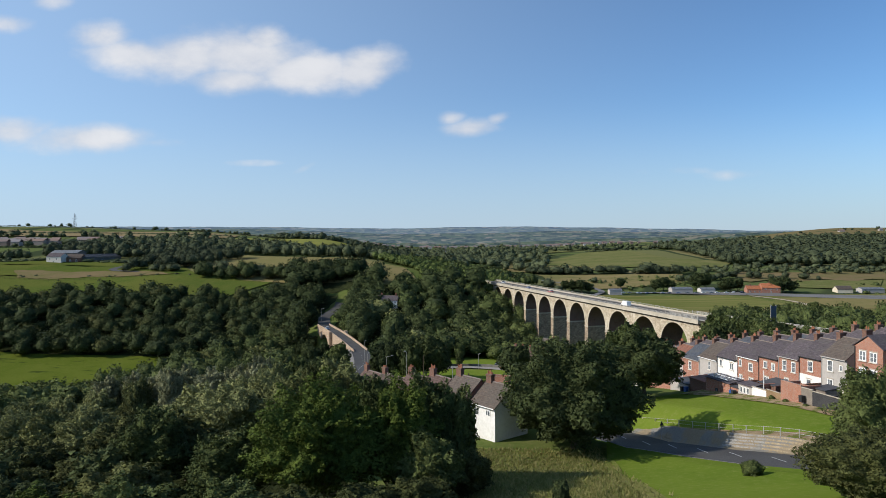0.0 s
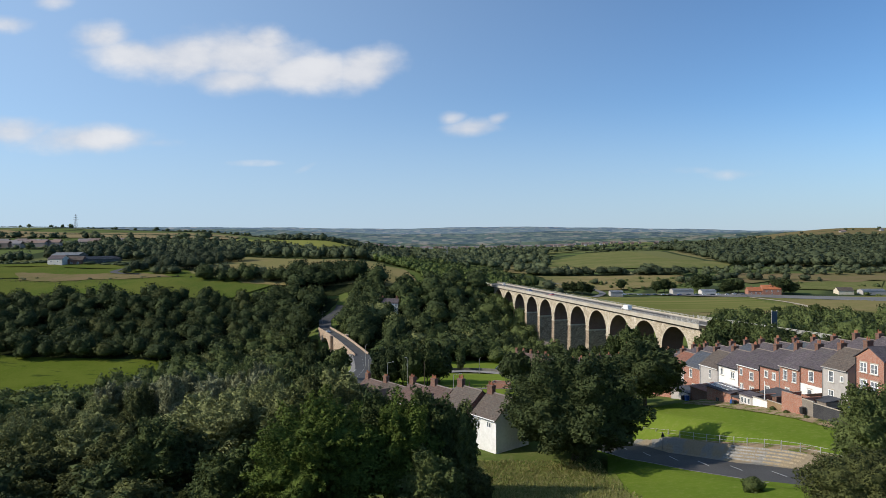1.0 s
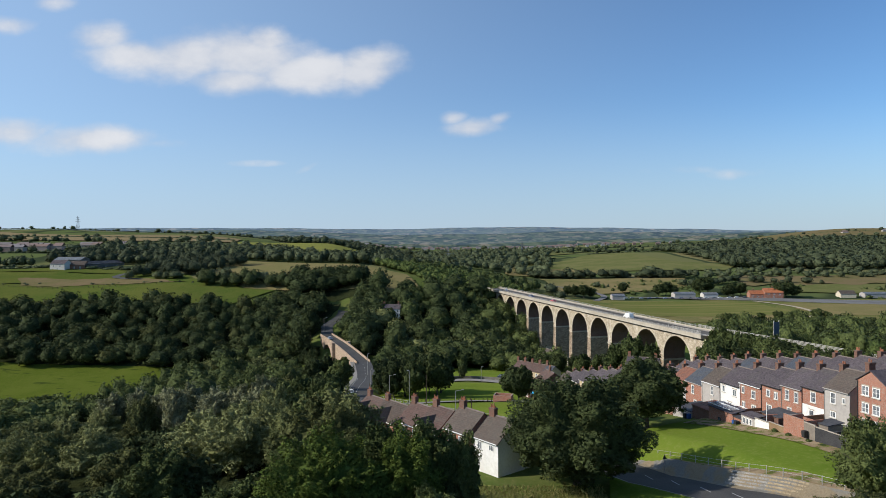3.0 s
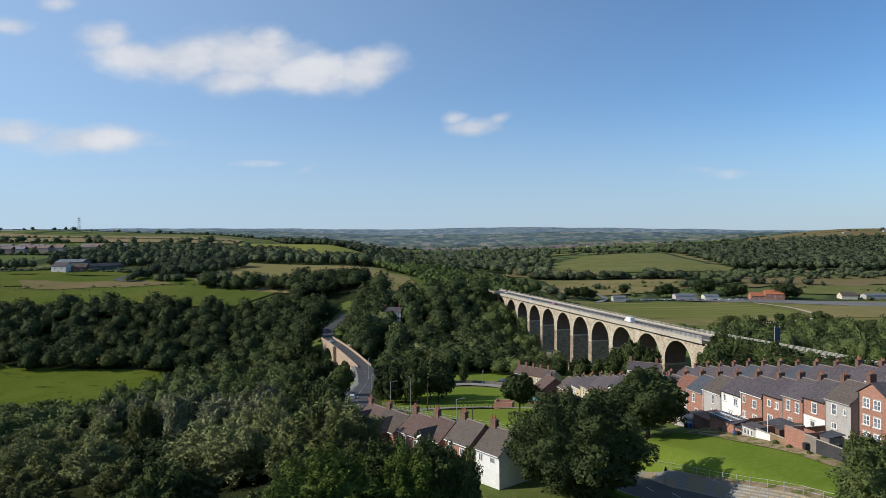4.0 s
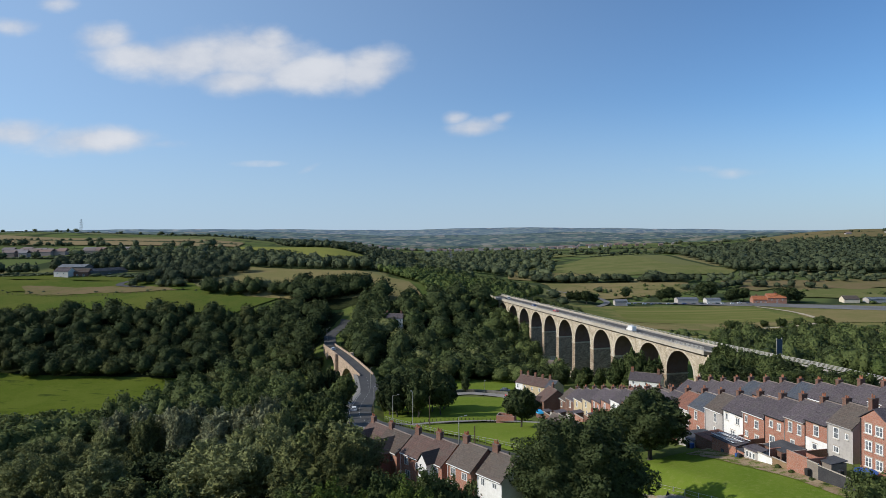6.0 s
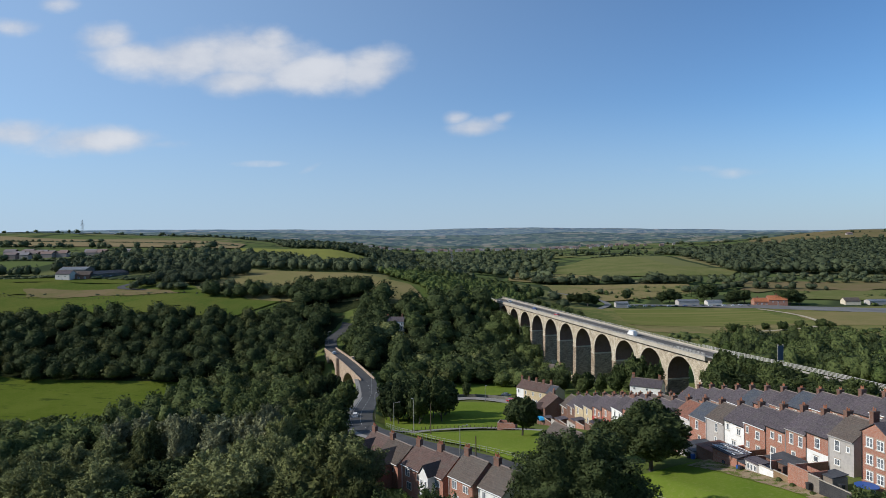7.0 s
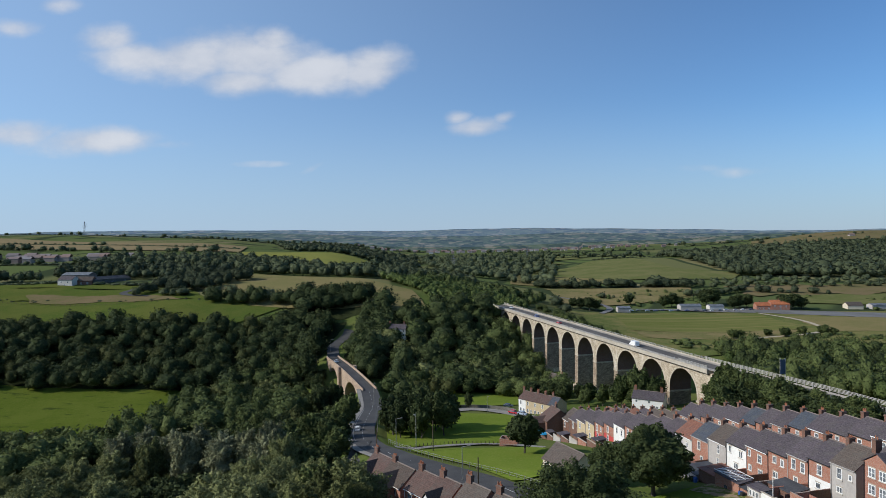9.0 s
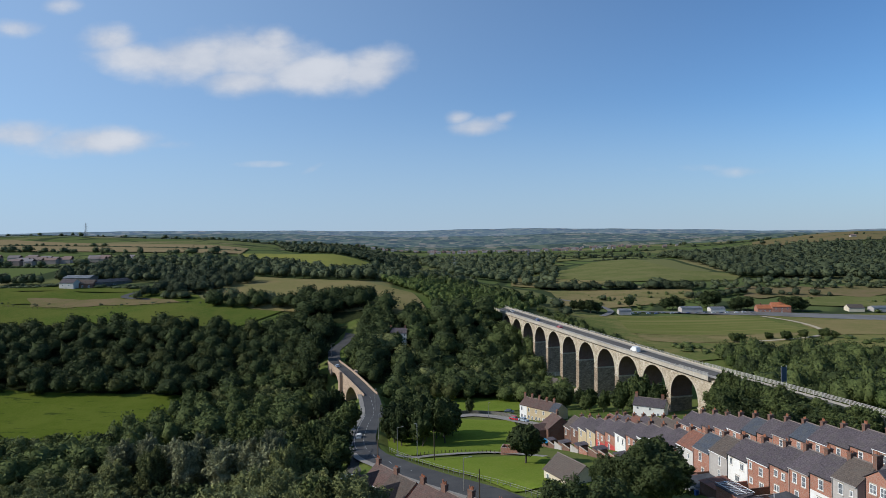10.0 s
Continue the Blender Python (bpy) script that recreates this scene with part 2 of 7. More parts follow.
def blocks(c1, c2, mortar, wide, high, soot=0.4):
    """Coursed masonry: the blocks run along the wall, whichever way it faces."""
    def f(k, p):
        g = k.n("ShaderNodeNewGeometry").outputs["True Normal"]
        along = k.vmath("CROSS_PRODUCT", (0, 0, 1), g)
        sep = k.n("ShaderNodeSeparateXYZ")
        k.put(sep.inputs[0], p)
        comb = k.n("ShaderNodeCombineXYZ")
        k.put(comb.inputs[0], k.vmath("DOT_PRODUCT", p, along))
        k.put(comb.inputs[1], sep.outputs[2])
        b = k.n("ShaderNodeTexBrick")
        k.put(b.inputs["Vector"], comb.outputs[0])
        b.inputs["Color1"].default_value, b.inputs["Color2"].default_value, b.inputs["Mortar"].default_value = (*c1, 1), (*c2, 1), (*mortar, 1)
        b.inputs["Scale"].default_value = 1.0
        b.inputs["Brick Width"].default_value, b.inputs["Row Height"].default_value = wide, high
        b.inputs["Mortar Size"].default_value = 0.09 * high
        dirt = k.smooth(k.math("ADD", k.math("MULTIPLY", k.noise(p, 0.35, 5, 0.65), 0.6), k.math("MULTIPLY", k.noise(p, 2.2, 5, 0.7), 0.4)), 0.42, 0.70)
        dark = k.mix(1.0, b.outputs["Color"], (0.45, 0.42, 0.38), "MULTIPLY")
        return k.mix(k.math("MULTIPLY", dirt, soot), b.outputs["Color"], dark)
    return f


def lime_stained(k, p):
    """Sandstone with chalky runs and brown damp patches."""
    base = blocks((0.60, 0.515, 0.39), (0.41, 0.335, 0.245), (0.28, 0.23, 0.17), 0.95, 0.42, 0.85)(k, p)
    runs = k.smooth(k.noise(k.vmath("MULTIPLY", p, (1.0, 1.0, 0.35)), 0.5, 6, 0.75), 0.52, 0.66)
    damp = k.smooth(k.noise(p, 0.28, 6, 0.75), 0.54, 0.68)
    return k.mix(k.math("MULTIPLY", damp, 0.6), k.mix(k.math("MULTIPLY", runs, 0.6), base, (0.72, 0.68, 0.60)), (0.20, 0.145, 0.095))


M["viaduct_stone"] = material("viaduct_stone", lime_stained, 0.9, lambda k, p: (k.noise(p, 2.5, 4), 0.06))
# stained stone; the deck slab's shadow is painted into its dark colour too
M["stained_stone"] = material("stained_stone", blocks((0.20, 0.155, 0.115), (0.13, 0.10, 0.075), (0.09, 0.07, 0.055), 0.8, 0.38, 0.7), 0.95)
M["viaduct_ring"] = material("viaduct_ring", blocks((0.62, 0.55, 0.43), (0.54, 0.47, 0.36), (0.36, 0.31, 0.24), 0.6, 0.8, 0.6), 0.9)
M["white_rail"] = material("white_rail", two_tone((0.34, 0.325, 0.295), (0.44, 0.425, 0.39), 0.6, 5), 0.6)
# weathered viaduct stone, darkened and warmed: the piers' shade is in the colour
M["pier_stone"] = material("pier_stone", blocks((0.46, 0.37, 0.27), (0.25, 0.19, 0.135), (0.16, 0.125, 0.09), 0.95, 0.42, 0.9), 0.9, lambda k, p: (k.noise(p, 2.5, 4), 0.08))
M["deck_paving"] = material("deck_paving", two_tone((0.36, 0.315, 0.25), (0.45, 0.40, 0.33), 0.12, 1.5), 0.9)
M["bridge_stone"] = material("bridge_stone", blocks((0.50, 0.375, 0.27), (0.40, 0.295, 0.21), (0.24, 0.185, 0.14), 0.7, 0.33, 0.6), 0.9)
M["concrete"] = material("concrete", two_tone((0.36, 0.315, 0.25), (0.47, 0.42, 0.345), 0.2, 1.2), 0.9)
M["brick"] = material("brick", blocks((0.40, 0.175, 0.115), (0.30, 0.125, 0.085), (0.36, 0.29, 0.24), 0.235, 0.078, 0.35), 0.9)
M["dark_brick"] = material("dark_brick", blocks((0.205, 0.102, 0.072), (0.145, 0.074, 0.052), (0.17, 0.14, 0.12), 0.235, 0.078, 0.5), 0.9)
M["buff_brick"] = material("buff_brick", blocks((0.58, 0.46, 0.28), (0.49, 0.38, 0.225), (0.46, 0.40, 0.32), 0.235, 0.078, 0.3), 0.9)
M["white_render"] = material("white_render", two_tone((0.68, 0.67, 0.64), (0.80, 0.79, 0.77), 0.3, 2.5), 0.85)
M["grey_render"] = material("grey_render", two_tone((0.36, 0.335, 0.315), (0.44, 0.41, 0.385), 0.3, 2.5), 0.9)
M["cream_render"] = material("cream_render", two_tone((0.55, 0.48, 0.36), (0.63, 0.56, 0.44), 0.3, 2.5), 0.9)


def tiles(a, b, wide, high):
    def f(k, p):
        sep = k.n("ShaderNodeSeparateXYZ")
        k.put(sep.inputs[0], p)
        g = k.n("ShaderNodeNewGeometry").outputs["True Normal"]
        along = k.vmath("NORMALIZE", k.vmath("CROSS_PRODUCT", (0, 0, 1), g))
        comb = k.n("ShaderNodeCombineXYZ")
        k.put(comb.inputs[0], k.vmath("DOT_PRODUCT", p, along))
        k.put(comb.inputs[1], k.math("MULTIPLY", sep.outputs[2], 1.7))
        br = k.n("ShaderNodeTexBrick")
        k.put(br.inputs["Vector"], comb.outputs[0])
        br.inputs["Color1"].default_value, br.inputs["Color2"].default_value = (*a, 1), (*b, 1)
        br.inputs["Mortar"].default_value = (a[0] * 0.45, a[1] * 0.45, a[2] * 0.45, 1)
        br.inputs["Scale"].default_value, br.inputs["Mortar Size"].default_value = 1.0, 0.012
        br.inputs["Brick Width"].default_value, br.inputs["Row Height"].default_value = wide, high
        st = k.smooth(k.noise(p, 0.6, 6, 0.7), 0.42, 0.72)
        isl = k.math("ADD", k.math("MULTIPLY", k.n("ShaderNodeObjectInfo").outputs["Random"], 0.6), k.math("MULTIPLY", k.smooth(k.noise(p, 2.2, 4, 0.7), 0.35, 0.65), 0.4))
        shade = k.mix(isl, (0.80, 0.80, 0.80), (1.18, 1.16, 1.14))
        return k.mix(k.math("MULTIPLY", st, 0.45), k.mix(1.0, br.outputs["Color"], shade, "MULTIPLY"), (0.11, 0.105, 0.09))
    return f


M["slate"] = material("slate", tiles((0.082, 0.070, 0.080), (0.118, 0.101, 0.113), 0.28, 0.30), 0.85, spec=0.15)
M["slate_blue"] = material("slate_blue", tiles((0.060, 0.070, 0.090), (0.08, 0.09, 0.112), 0.28, 0.30), 0.7, spec=0.3)
M["tile_brown"] = material("tile_brown", tiles((0.092, 0.074, 0.064), (0.122, 0.098, 0.083), 0.33, 0.34), 0.85)
M["tile_red"] = material("tile_red", tiles((0.19, 0.085, 0.06), (0.24, 0.11, 0.075), 0.33, 0.34), 0.85)
M["tile_orange"] = material("tile_orange", tiles((0.42, 0.14, 0.06), (0.50, 0.18, 0.08), 0.33, 0.34), 0.85)
M["white_paint"] = material("white_paint", (0.78, 0.78, 0.77), 0.5)
M["glass"] = material("glass", two_tone((0.06, 0.07, 0.085), (0.24, 0.255, 0.27), 0.55, 2.0), 0.08, spec=0.6)
M["steel"] = material("steel", two_tone((0.30, 0.29, 0.27), (0.40, 0.39, 0.37), 1, 9), 0.5, metal=0.4)
M["terracotta"] = material("terracotta", two_tone((0.26, 0.10, 0.055), (0.33, 0.14, 0.08), 2, 9), 0.85)
M["dark_metal"] = material("dark_metal", (0.03, 0.03, 0.032), 0.5)
M["timber"] = material("timber", two_tone((0.20, 0.13, 0.07), (0.28, 0.19, 0.11), 0.6, 7), 0.9)

M["pale_stone"] = material("pale_stone", two_tone((0.52, 0.49, 0.43), (0.62, 0.59, 0.53), 0.6, 5), 0.85)
M["soffit_brick"] = material("soffit_brick", blocks((0.20, 0.115, 0.085), (0.15, 0.09, 0.07), (0.16, 0.13, 0.11), 0.235, 0.078, 0.6), 0.9)
M["lintel_stone"] = material("lintel_stone", two_tone((0.36, 0.31, 0.25), (0.44, 0.39, 0.32), 0.6, 5), 0.85)
M["ridge_tile"] = material("ridge_tile", two_tone((0.15, 0.125, 0.11), (0.21, 0.17, 0.15), 1, 5), 0.85)
M["red_paint"] = material("red_paint", two_tone((0.42, 0.05, 0.05), (0.48, 0.08, 0.07), 0.6, 4), 0.7)
M["tile_redbrown"] = material("tile_redbrown", tiles((0.100, 0.064, 0.056), (0.130, 0.082, 0.070), 0.33, 0.34), 0.85)
M["tile_dark"] = material("tile_dark", tiles((0.085, 0.065, 0.055), (0.115, 0.085, 0.07), 0.33, 0.34), 0.8)
M["steel_roof"] = material("steel_roof", two_tone((0.13, 0.145, 0.165), (0.20, 0.215, 0.235), 0.3, 2), 0.7)
M["dark_roof"] = material("dark_roof", two_tone((0.05, 0.05, 0.055), (0.085, 0.085, 0.09), 0.4, 3), 0.7)
M["timber_grey"] = material("timber_grey", two_tone((0.19, 0.16, 0.135), (0.26, 0.225, 0.19), 0.6, 7), 0.9)
M["timber_dark"] = material("timber_dark", two_tone((0.06, 0.045, 0.03), (0.10, 0.075, 0.05), 0.6, 7), 0.9)
M["dark_fence"] = material("dark_fence", two_tone((0.03, 0.03, 0.035), (0.06, 0.058, 0.06), 0.6, 7), 0.85)
M["blue_canvas"] = material("blue_canvas", two_tone((0.03, 0.30, 0.55), (0.05, 0.36, 0.62), 0.8, 5), 0.6)
M["revetment_stone"] = material("revetment_stone", lambda k, p: k.mix(k.smooth(k.noise(p, 0.25, 2), 0.45, 0.55), k.mix(k.noise(p, 2.6, 5, 0.8), (0.12, 0.115, 0.10), (0.31, 0.295, 0.265)), k.mix(k.noise(p, 3.5, 4, 0.8), (0.17, 0.135, 0.085), (0.35, 0.285, 0.195))), 0.95, lambda k, p: (k.noise(p, 3.0, 4, 0.8), 0.3))
M["cobble_grey"] = material("cobble_grey", two_tone((0.19, 0.18, 0.165), (0.32, 0.305, 0.28), 0.8, 5.0), 0.95)
M["cobble_buff"] = material("cobble_buff", two_tone((0.25, 0.195, 0.125), (0.36, 0.29, 0.19), 0.8, 5.0), 0.95)
M["dark_stone"] = material("dark_stone", two_tone((0.10, 0.095, 0.085), (0.17, 0.16, 0.14), 0.5, 4), 0.95)
M["sign_back"] = material("sign_back", (0.05, 0.075, 0.11), 0.6)
M["pale_render"] = material("pale_render", two_tone((0.50, 0.475, 0.44), (0.58, 0.555, 0.52), 0.3, 2.5), 0.9)
M["bin_blue"] = material("bin_blue", (0.03, 0.09, 0.30), 0.5)
M["rubber"] = material("rubber", (0.02, 0.02, 0.02), 0.8)
for nm, col in (("paint_white", (0.75, 0.75, 0.74)), ("paint_red", (0.45, 0.02, 0.03)), ("paint_blue", (0.03, 0.07, 0.24)), ("paint_silver", (0.35, 0.42, 0.50)), ("paint_dark", (0.03, 0.05, 0.08))):
    M[nm] = material(nm, col, 0.3, spec=0.6)
M["steel_dark"] = material("steel_dark", (0.16, 0.17, 0.19), 0.6, metal=0.3)
# leaves of distant trees, paler and bluer: distance haze put into the colour
M["leaf_haze"] = leaf_material("leaf_haze", (0.046, 0.060, 0.037), (0.116, 0.138, 0.074), 0.15)
M["village_wall"] = material("village_wall", lambda k, p: k.ramp(k.n("ShaderNodeNewGeometry").outputs["Random Per Island"], ((0, (0.30, 0.27, 0.24)), (0.4, (0.22, 0.14, 0.11)), (0.75, (0.48, 0.46, 0.44)), (1, (0.28, 0.24, 0.21)))), 0.9)
M["village_roof"] = material("village_roof", lambda k, p: k.ramp(k.n("ShaderNodeNewGeometry").outputs["Random Per Island"], ((0, (0.16, 0.14, 0.14)), (0.5, (0.21, 0.14, 0.115)), (1, (0.2, 0.19, 0.2)))), 0.9)


def hill_material(name, tint, haze_glow, across, upward):
    """Hills seen through miles of air: fields, hedges and woods, small and faint. Tint and emission paint in the haze.
    """
    m = bpy.data.materials.new(name)
    m.use_nodes = True
    k = Nodes(m.node_tree)
    p = k.n("ShaderNodeNewGeometry").outputs["Position"]
    flat = k.vmath("MULTIPLY", p, (1 / across, 0.0, 1 / upward))
    warp = k.n("ShaderNodeTexNoise")
    k.put(warp.inputs["Vector"], flat)
    warp.inputs["Scale"].default_value = 0.7
    flat = k.vmath("ADD", flat, k.vmath("MULTIPLY", warp.outputs["Color"], (1.6, 0.0, 1.6)))
    v = k.n("ShaderNodeTexVoronoi")
    k.put(v.inputs["Vector"], flat)
    v.inputs["Scale"].default_value = 1.0
    sep = k.n("ShaderNodeSeparateColor")
    k.put(sep.inputs[0], v.outputs["Color"])
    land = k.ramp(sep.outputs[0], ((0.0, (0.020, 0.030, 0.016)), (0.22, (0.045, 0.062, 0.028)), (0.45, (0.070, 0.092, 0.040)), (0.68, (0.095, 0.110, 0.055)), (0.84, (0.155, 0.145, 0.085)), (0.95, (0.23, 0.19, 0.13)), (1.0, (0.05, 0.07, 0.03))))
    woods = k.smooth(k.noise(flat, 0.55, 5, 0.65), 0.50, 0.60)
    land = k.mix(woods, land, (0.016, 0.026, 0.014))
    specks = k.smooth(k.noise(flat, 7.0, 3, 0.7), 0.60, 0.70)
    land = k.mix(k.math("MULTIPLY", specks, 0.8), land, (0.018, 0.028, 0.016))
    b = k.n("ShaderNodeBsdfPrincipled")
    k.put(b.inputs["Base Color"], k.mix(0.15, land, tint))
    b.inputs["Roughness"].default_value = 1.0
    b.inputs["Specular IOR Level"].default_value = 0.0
    # bluish haze of the air, painted as emission
    b.inputs["Emission Color"].default_value = (*haze_glow, 1)
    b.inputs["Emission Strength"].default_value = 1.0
    out = k.n("ShaderNodeOutputMaterial")
    k.put(out.inputs[0], b.outputs[0])
    return m


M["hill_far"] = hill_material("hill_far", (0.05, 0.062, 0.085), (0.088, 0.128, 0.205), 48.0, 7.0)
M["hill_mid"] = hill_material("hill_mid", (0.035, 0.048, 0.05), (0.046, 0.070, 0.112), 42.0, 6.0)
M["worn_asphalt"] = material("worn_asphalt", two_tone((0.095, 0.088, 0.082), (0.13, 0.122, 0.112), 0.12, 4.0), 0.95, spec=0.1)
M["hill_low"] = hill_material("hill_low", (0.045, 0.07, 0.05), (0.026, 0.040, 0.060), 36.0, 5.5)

# ---- ground ----
# (x, y, height): the lie of the land
LAND_NEAR = ((0, -60, 42), (0, 20, 39), (30, 50, 34), (31, 60, 31.5), (24, 84, 25.4), (52, 104, 29.2), (8, 90, 25.4), (78, 100, 32),
             (0, 108, 24.5), (4, 135, 21.5), (18, 162, 18.6), (-11, 175, 15.5), (27, 255, 4), (-34, 262, 3), (57, 132, 25.2), (37, 208, 9.2), (80, 150, 23), (42.5, 92, 29.0), (50, 78, 30.8), (38, 104, 27.4), (60, 86, 31.0))
LAND_LEFT = ((-12, 62, 28), (-60, 70, 20), (-60, 158, 7), (-120, 140, 2), (-200, 240, -8), (-240, 320, -8), (-150, 330, -8.5), (-50, 290, -4), (-80, 335, -9), (-42, 200, 8), (-150, 60, 18))
LAND_FAR = ((-217, 385, 3), (-210, 440, 24), (-110, 385, 0), (-100, 430, 18), (-340, 490, 29), (-340, 420, 14), (-250, 520, 36), (-343, 550, 41), (-60, 445, 30), (-73, 574, 42),
            (22, 462, 26), (-34, 380, 8), (50, 350, -7), (300, 600, 5), (90, 240, 10), (150, 300, 13), (190, 260, 15), (230, 380, 8), (104, 185, 26), (120, 120, 27), (-68, 358, 8.2), (-72.5, 384, 10.1), (-69.5, 406, 12.7), (-69.5, 428, 15.2), (200, 420, 2), (66, 226, 13), (105, 470, 7), (128, 530, 5), (116, 600, 7))
RANGE = (600, 750, 900, 1150, 1500, 1900, 3000, 4600)
# heights of the far country at those distances, bearing by bearing
PROFILES = {-0.7: (44, 54, 62, 74, 90, 112, 110, 60), -0.4: (44, 56, 64, 74, 86, 98, 95, 60), -0.2: (42, 56, 62, 60, 62, 70, 75, 50), -0.05: (30, 34, 33, 29, 28, 34, 44, 40),
            0.12: (7, 14, 22, 32, 36, 40, 44, 40), 0.33: (6, 17, 29, 40, 42, 48, 60, 40), 0.65: (5, 17, 27, 48, 72, 92, 90, 50)}


def land_far(x, y):
    """Rolling country beyond the valley."""
    b = x / np.maximum(y, 300)
    keys = sorted(PROFILES)
    cols = [np.interp(y, RANGE, PROFILES[k]) for k in keys]
    out = cols[0]
    for i in range(len(keys) - 1):
        t = np.clip((b - keys[i]) / (keys[i + 1] - keys[i]), 0, 1)
        t = t * t * (3 - 2 * t)
        out = out * (1 - t) + cols[i + 1] * t
    waves = 3.0 * np.sin(x / 190 + 1.3) * np.sin(y / 230) + 5 * np.sin(x / 410 + y / 700) * np.clip((y - 2000) / 1500, 0, 1)
    return out + waves * np.clip((y - 650) / 600, 0, 1)


LAND = np.array(LAND_NEAR + LAND_LEFT + LAND_FAR, float)


def land_weights():
    """A smooth surface through the heights above."""
    n = len(LAND)
    d = np.hypot(LAND[:, None, 0] - LAND[None, :, 0], LAND[:, None, 1] - LAND[None, :, 1])
    a = np.zeros((n + 3, n + 3))
    a[:n, :n] = np.sqrt(d * d + 64.0)
    a[:n, n], a[:n, n + 1:] = 1, LAND[:, :2] / 100
    a[n:, :n] = a[:n, n:].T
    a[:n, :n] -= np.eye(n) * 1.5
    return np.linalg.solve(a, np.concatenate([LAND[:, 2], [0, 0, 0]]))


LAND_W = land_weights()


MAIN = [(-39.6, 295.2), (-36.6, 281), (-33.5, 262), (-32.5, 235), (-30, 208), (-25, 184), (-17.5, 168), (-7, 153), (8, 138), (20, 122), (27, 108), (31.5, 97), (36.2, 84), (43, 70), (54, 55)]
MAIN_Z = [5.35, 5.0, 4.6, 7.2, 10.6, 14.6, 17.2, 19.0, 20.2, 21.2, 22.4, 23.8, 26.7, 29.9, 33.5]


def road_bed(x, y, z):
    """The ground, cut or filled to the level of the main road."""
    best, lev = np.full_like(x, 1e9), np.zeros_like(x)
    for (ax, ay), (bx, by), az, bz in zip(MAIN, MAIN[1:], MAIN_Z, MAIN_Z[1:]):
        dx, dy = bx - ax, by - ay
        t = np.clip(((x - ax) * dx + (y - ay) * dy) / (dx * dx + dy * dy), 0, 1)
        d = np.hypot(x - ax - t * dx, y - ay - t * dy)
        lev = np.where(d < best, az + t * (bz - az), lev)
        best = np.minimum(best, d)
    w = np.clip((9.0 - best) / 4.4, 0, 1)
    w = w * w * (3 - 2 * w)
    return z * (1 - w) + lev * w


def height(x, y):
    """Height of the ground."""
    x, y = np.asarray(x, float), np.asarray(y, float)
    near = LAND_W[-3] + LAND_W[-2] * x / 100 + LAND_W[-1] * y / 100
    for (px, py, pz), w in zip(LAND, LAND_W):
        near = near + w * np.sqrt((x - px) ** 2 + (y - py) ** 2 + 64.0)
    near = road_bed(x, y, near)
    f = np.clip((np.hypot(x + 40, y - 300) - 300) / 300, 0, 1)
    f = f * f * (3 - 2 * f)
    far = np.where(y < 0, 42, land_far(x, np.maximum(y, 0)))
    return near * (1 - f) + far * f


def h1(x, y):
    return float(height(x, y))


def mesh_object(name, verts, faces, mat, parent=None, label="", smooth=False):
    me = bpy.data.meshes.new(name)
    me.from_pydata([tuple(v) for v in verts], [], faces)
    mats = mat if isinstance(mat, (list, tuple)) else [mat]
    for m in mats:
        me.materials.append(M[m])
    if smooth:
        me.polygons.foreach_set("use_smooth", [True] * len(me.polygons))
    me.update()
    ob = new(name, me)
    if parent is not None:
        ob.parent = parent
    if label:
        ob["label"] = label
    return ob


def spaced(lo, hi, near_lo, near_hi, step, grow):
    a = list(np.arange(near_lo, near_hi + 1e-6, step))
    s, v = step, near_hi
    while v < hi:
        s *= grow
        v = min(v + s, hi)
        a.append(v)
    s, v = step, near_lo
    while v > lo:
        s *= grow
        v = max(v - s, lo)
        a.insert(0, v)
    return np.array(a)


def grid_faces(nx, ny):
    return [(j * nx + i, j * nx + i + 1, (j + 1) * nx + i + 1, (j + 1) * nx + i) for j in range(ny - 1) for i in range(nx - 1)]


def build_ground():
    xs = spaced(-4800, 4800, -80, 96, 2.0, 1.05)
    ys = spaced(-900, 4900, 30, 300, 2.0, 1.05)
    gx, gy = np.meshgrid(xs, ys)
    gz = height(gx, gy) - 0.25
    ob = mesh_object("ground", np.stack([gx, gy, gz], -1).reshape(-1, 3), grid_faces(len(xs), len(ys)), "ground", smooth=True)
    return tagged(ob, "rolling green farmland valley with patchwork of fields", "ground", kind="structure")


build_ground()


def sheet(name, corners, mat, label, lift=0.1, step=4.0, kind="structure", category="field", rag=0.0, zc=None):
    """A patch of land cover that lies on the ground, between four corners."""
    (ax, ay), (bx, by), (cx, cy), (dx, dy) = corners
    nu = max(2, int(max(math.hypot(bx - ax, by - ay), math.hypot(cx - dx, cy - dy)) / step) + 1)
    nv = max(2, int(max(math.hypot(dx - ax, dy - ay), math.hypot(cx - bx, cy - by)) / step) + 1)
    u, v = np.meshgrid(np.linspace(0, 1, nu), np.linspace(0, 1, nv))
    x = (1 - v) * ((1 - u) * ax + u * bx) + v * ((1 - u) * dx + u * cx)
    y = (1 - v) * ((1 - u) * ay + u * by) + v * ((1 - u) * dy + u * cy)
    if rag:
        x = x + rag * np.sin(y * 0.13 + 1.0) + 0.5 * rag * np.sin(y * 0.41)
        y = y + rag * np.sin(x * 0.11) + 0.5 * rag * np.sin(x * 0.37 + 2)
    z = height(x, y)
    if zc:
        z = (1 - v) * ((1 - u) * zc[0] + u * zc[1]) + v * ((1 - u) * zc[3] + u * zc[2])
    ob = mesh_object(name, np.stack([x, y, z + lift], -1).reshape(-1, 3), grid_faces(nu, nv), mat, smooth=True)
    return tagged(ob, label, category, kind=kind)


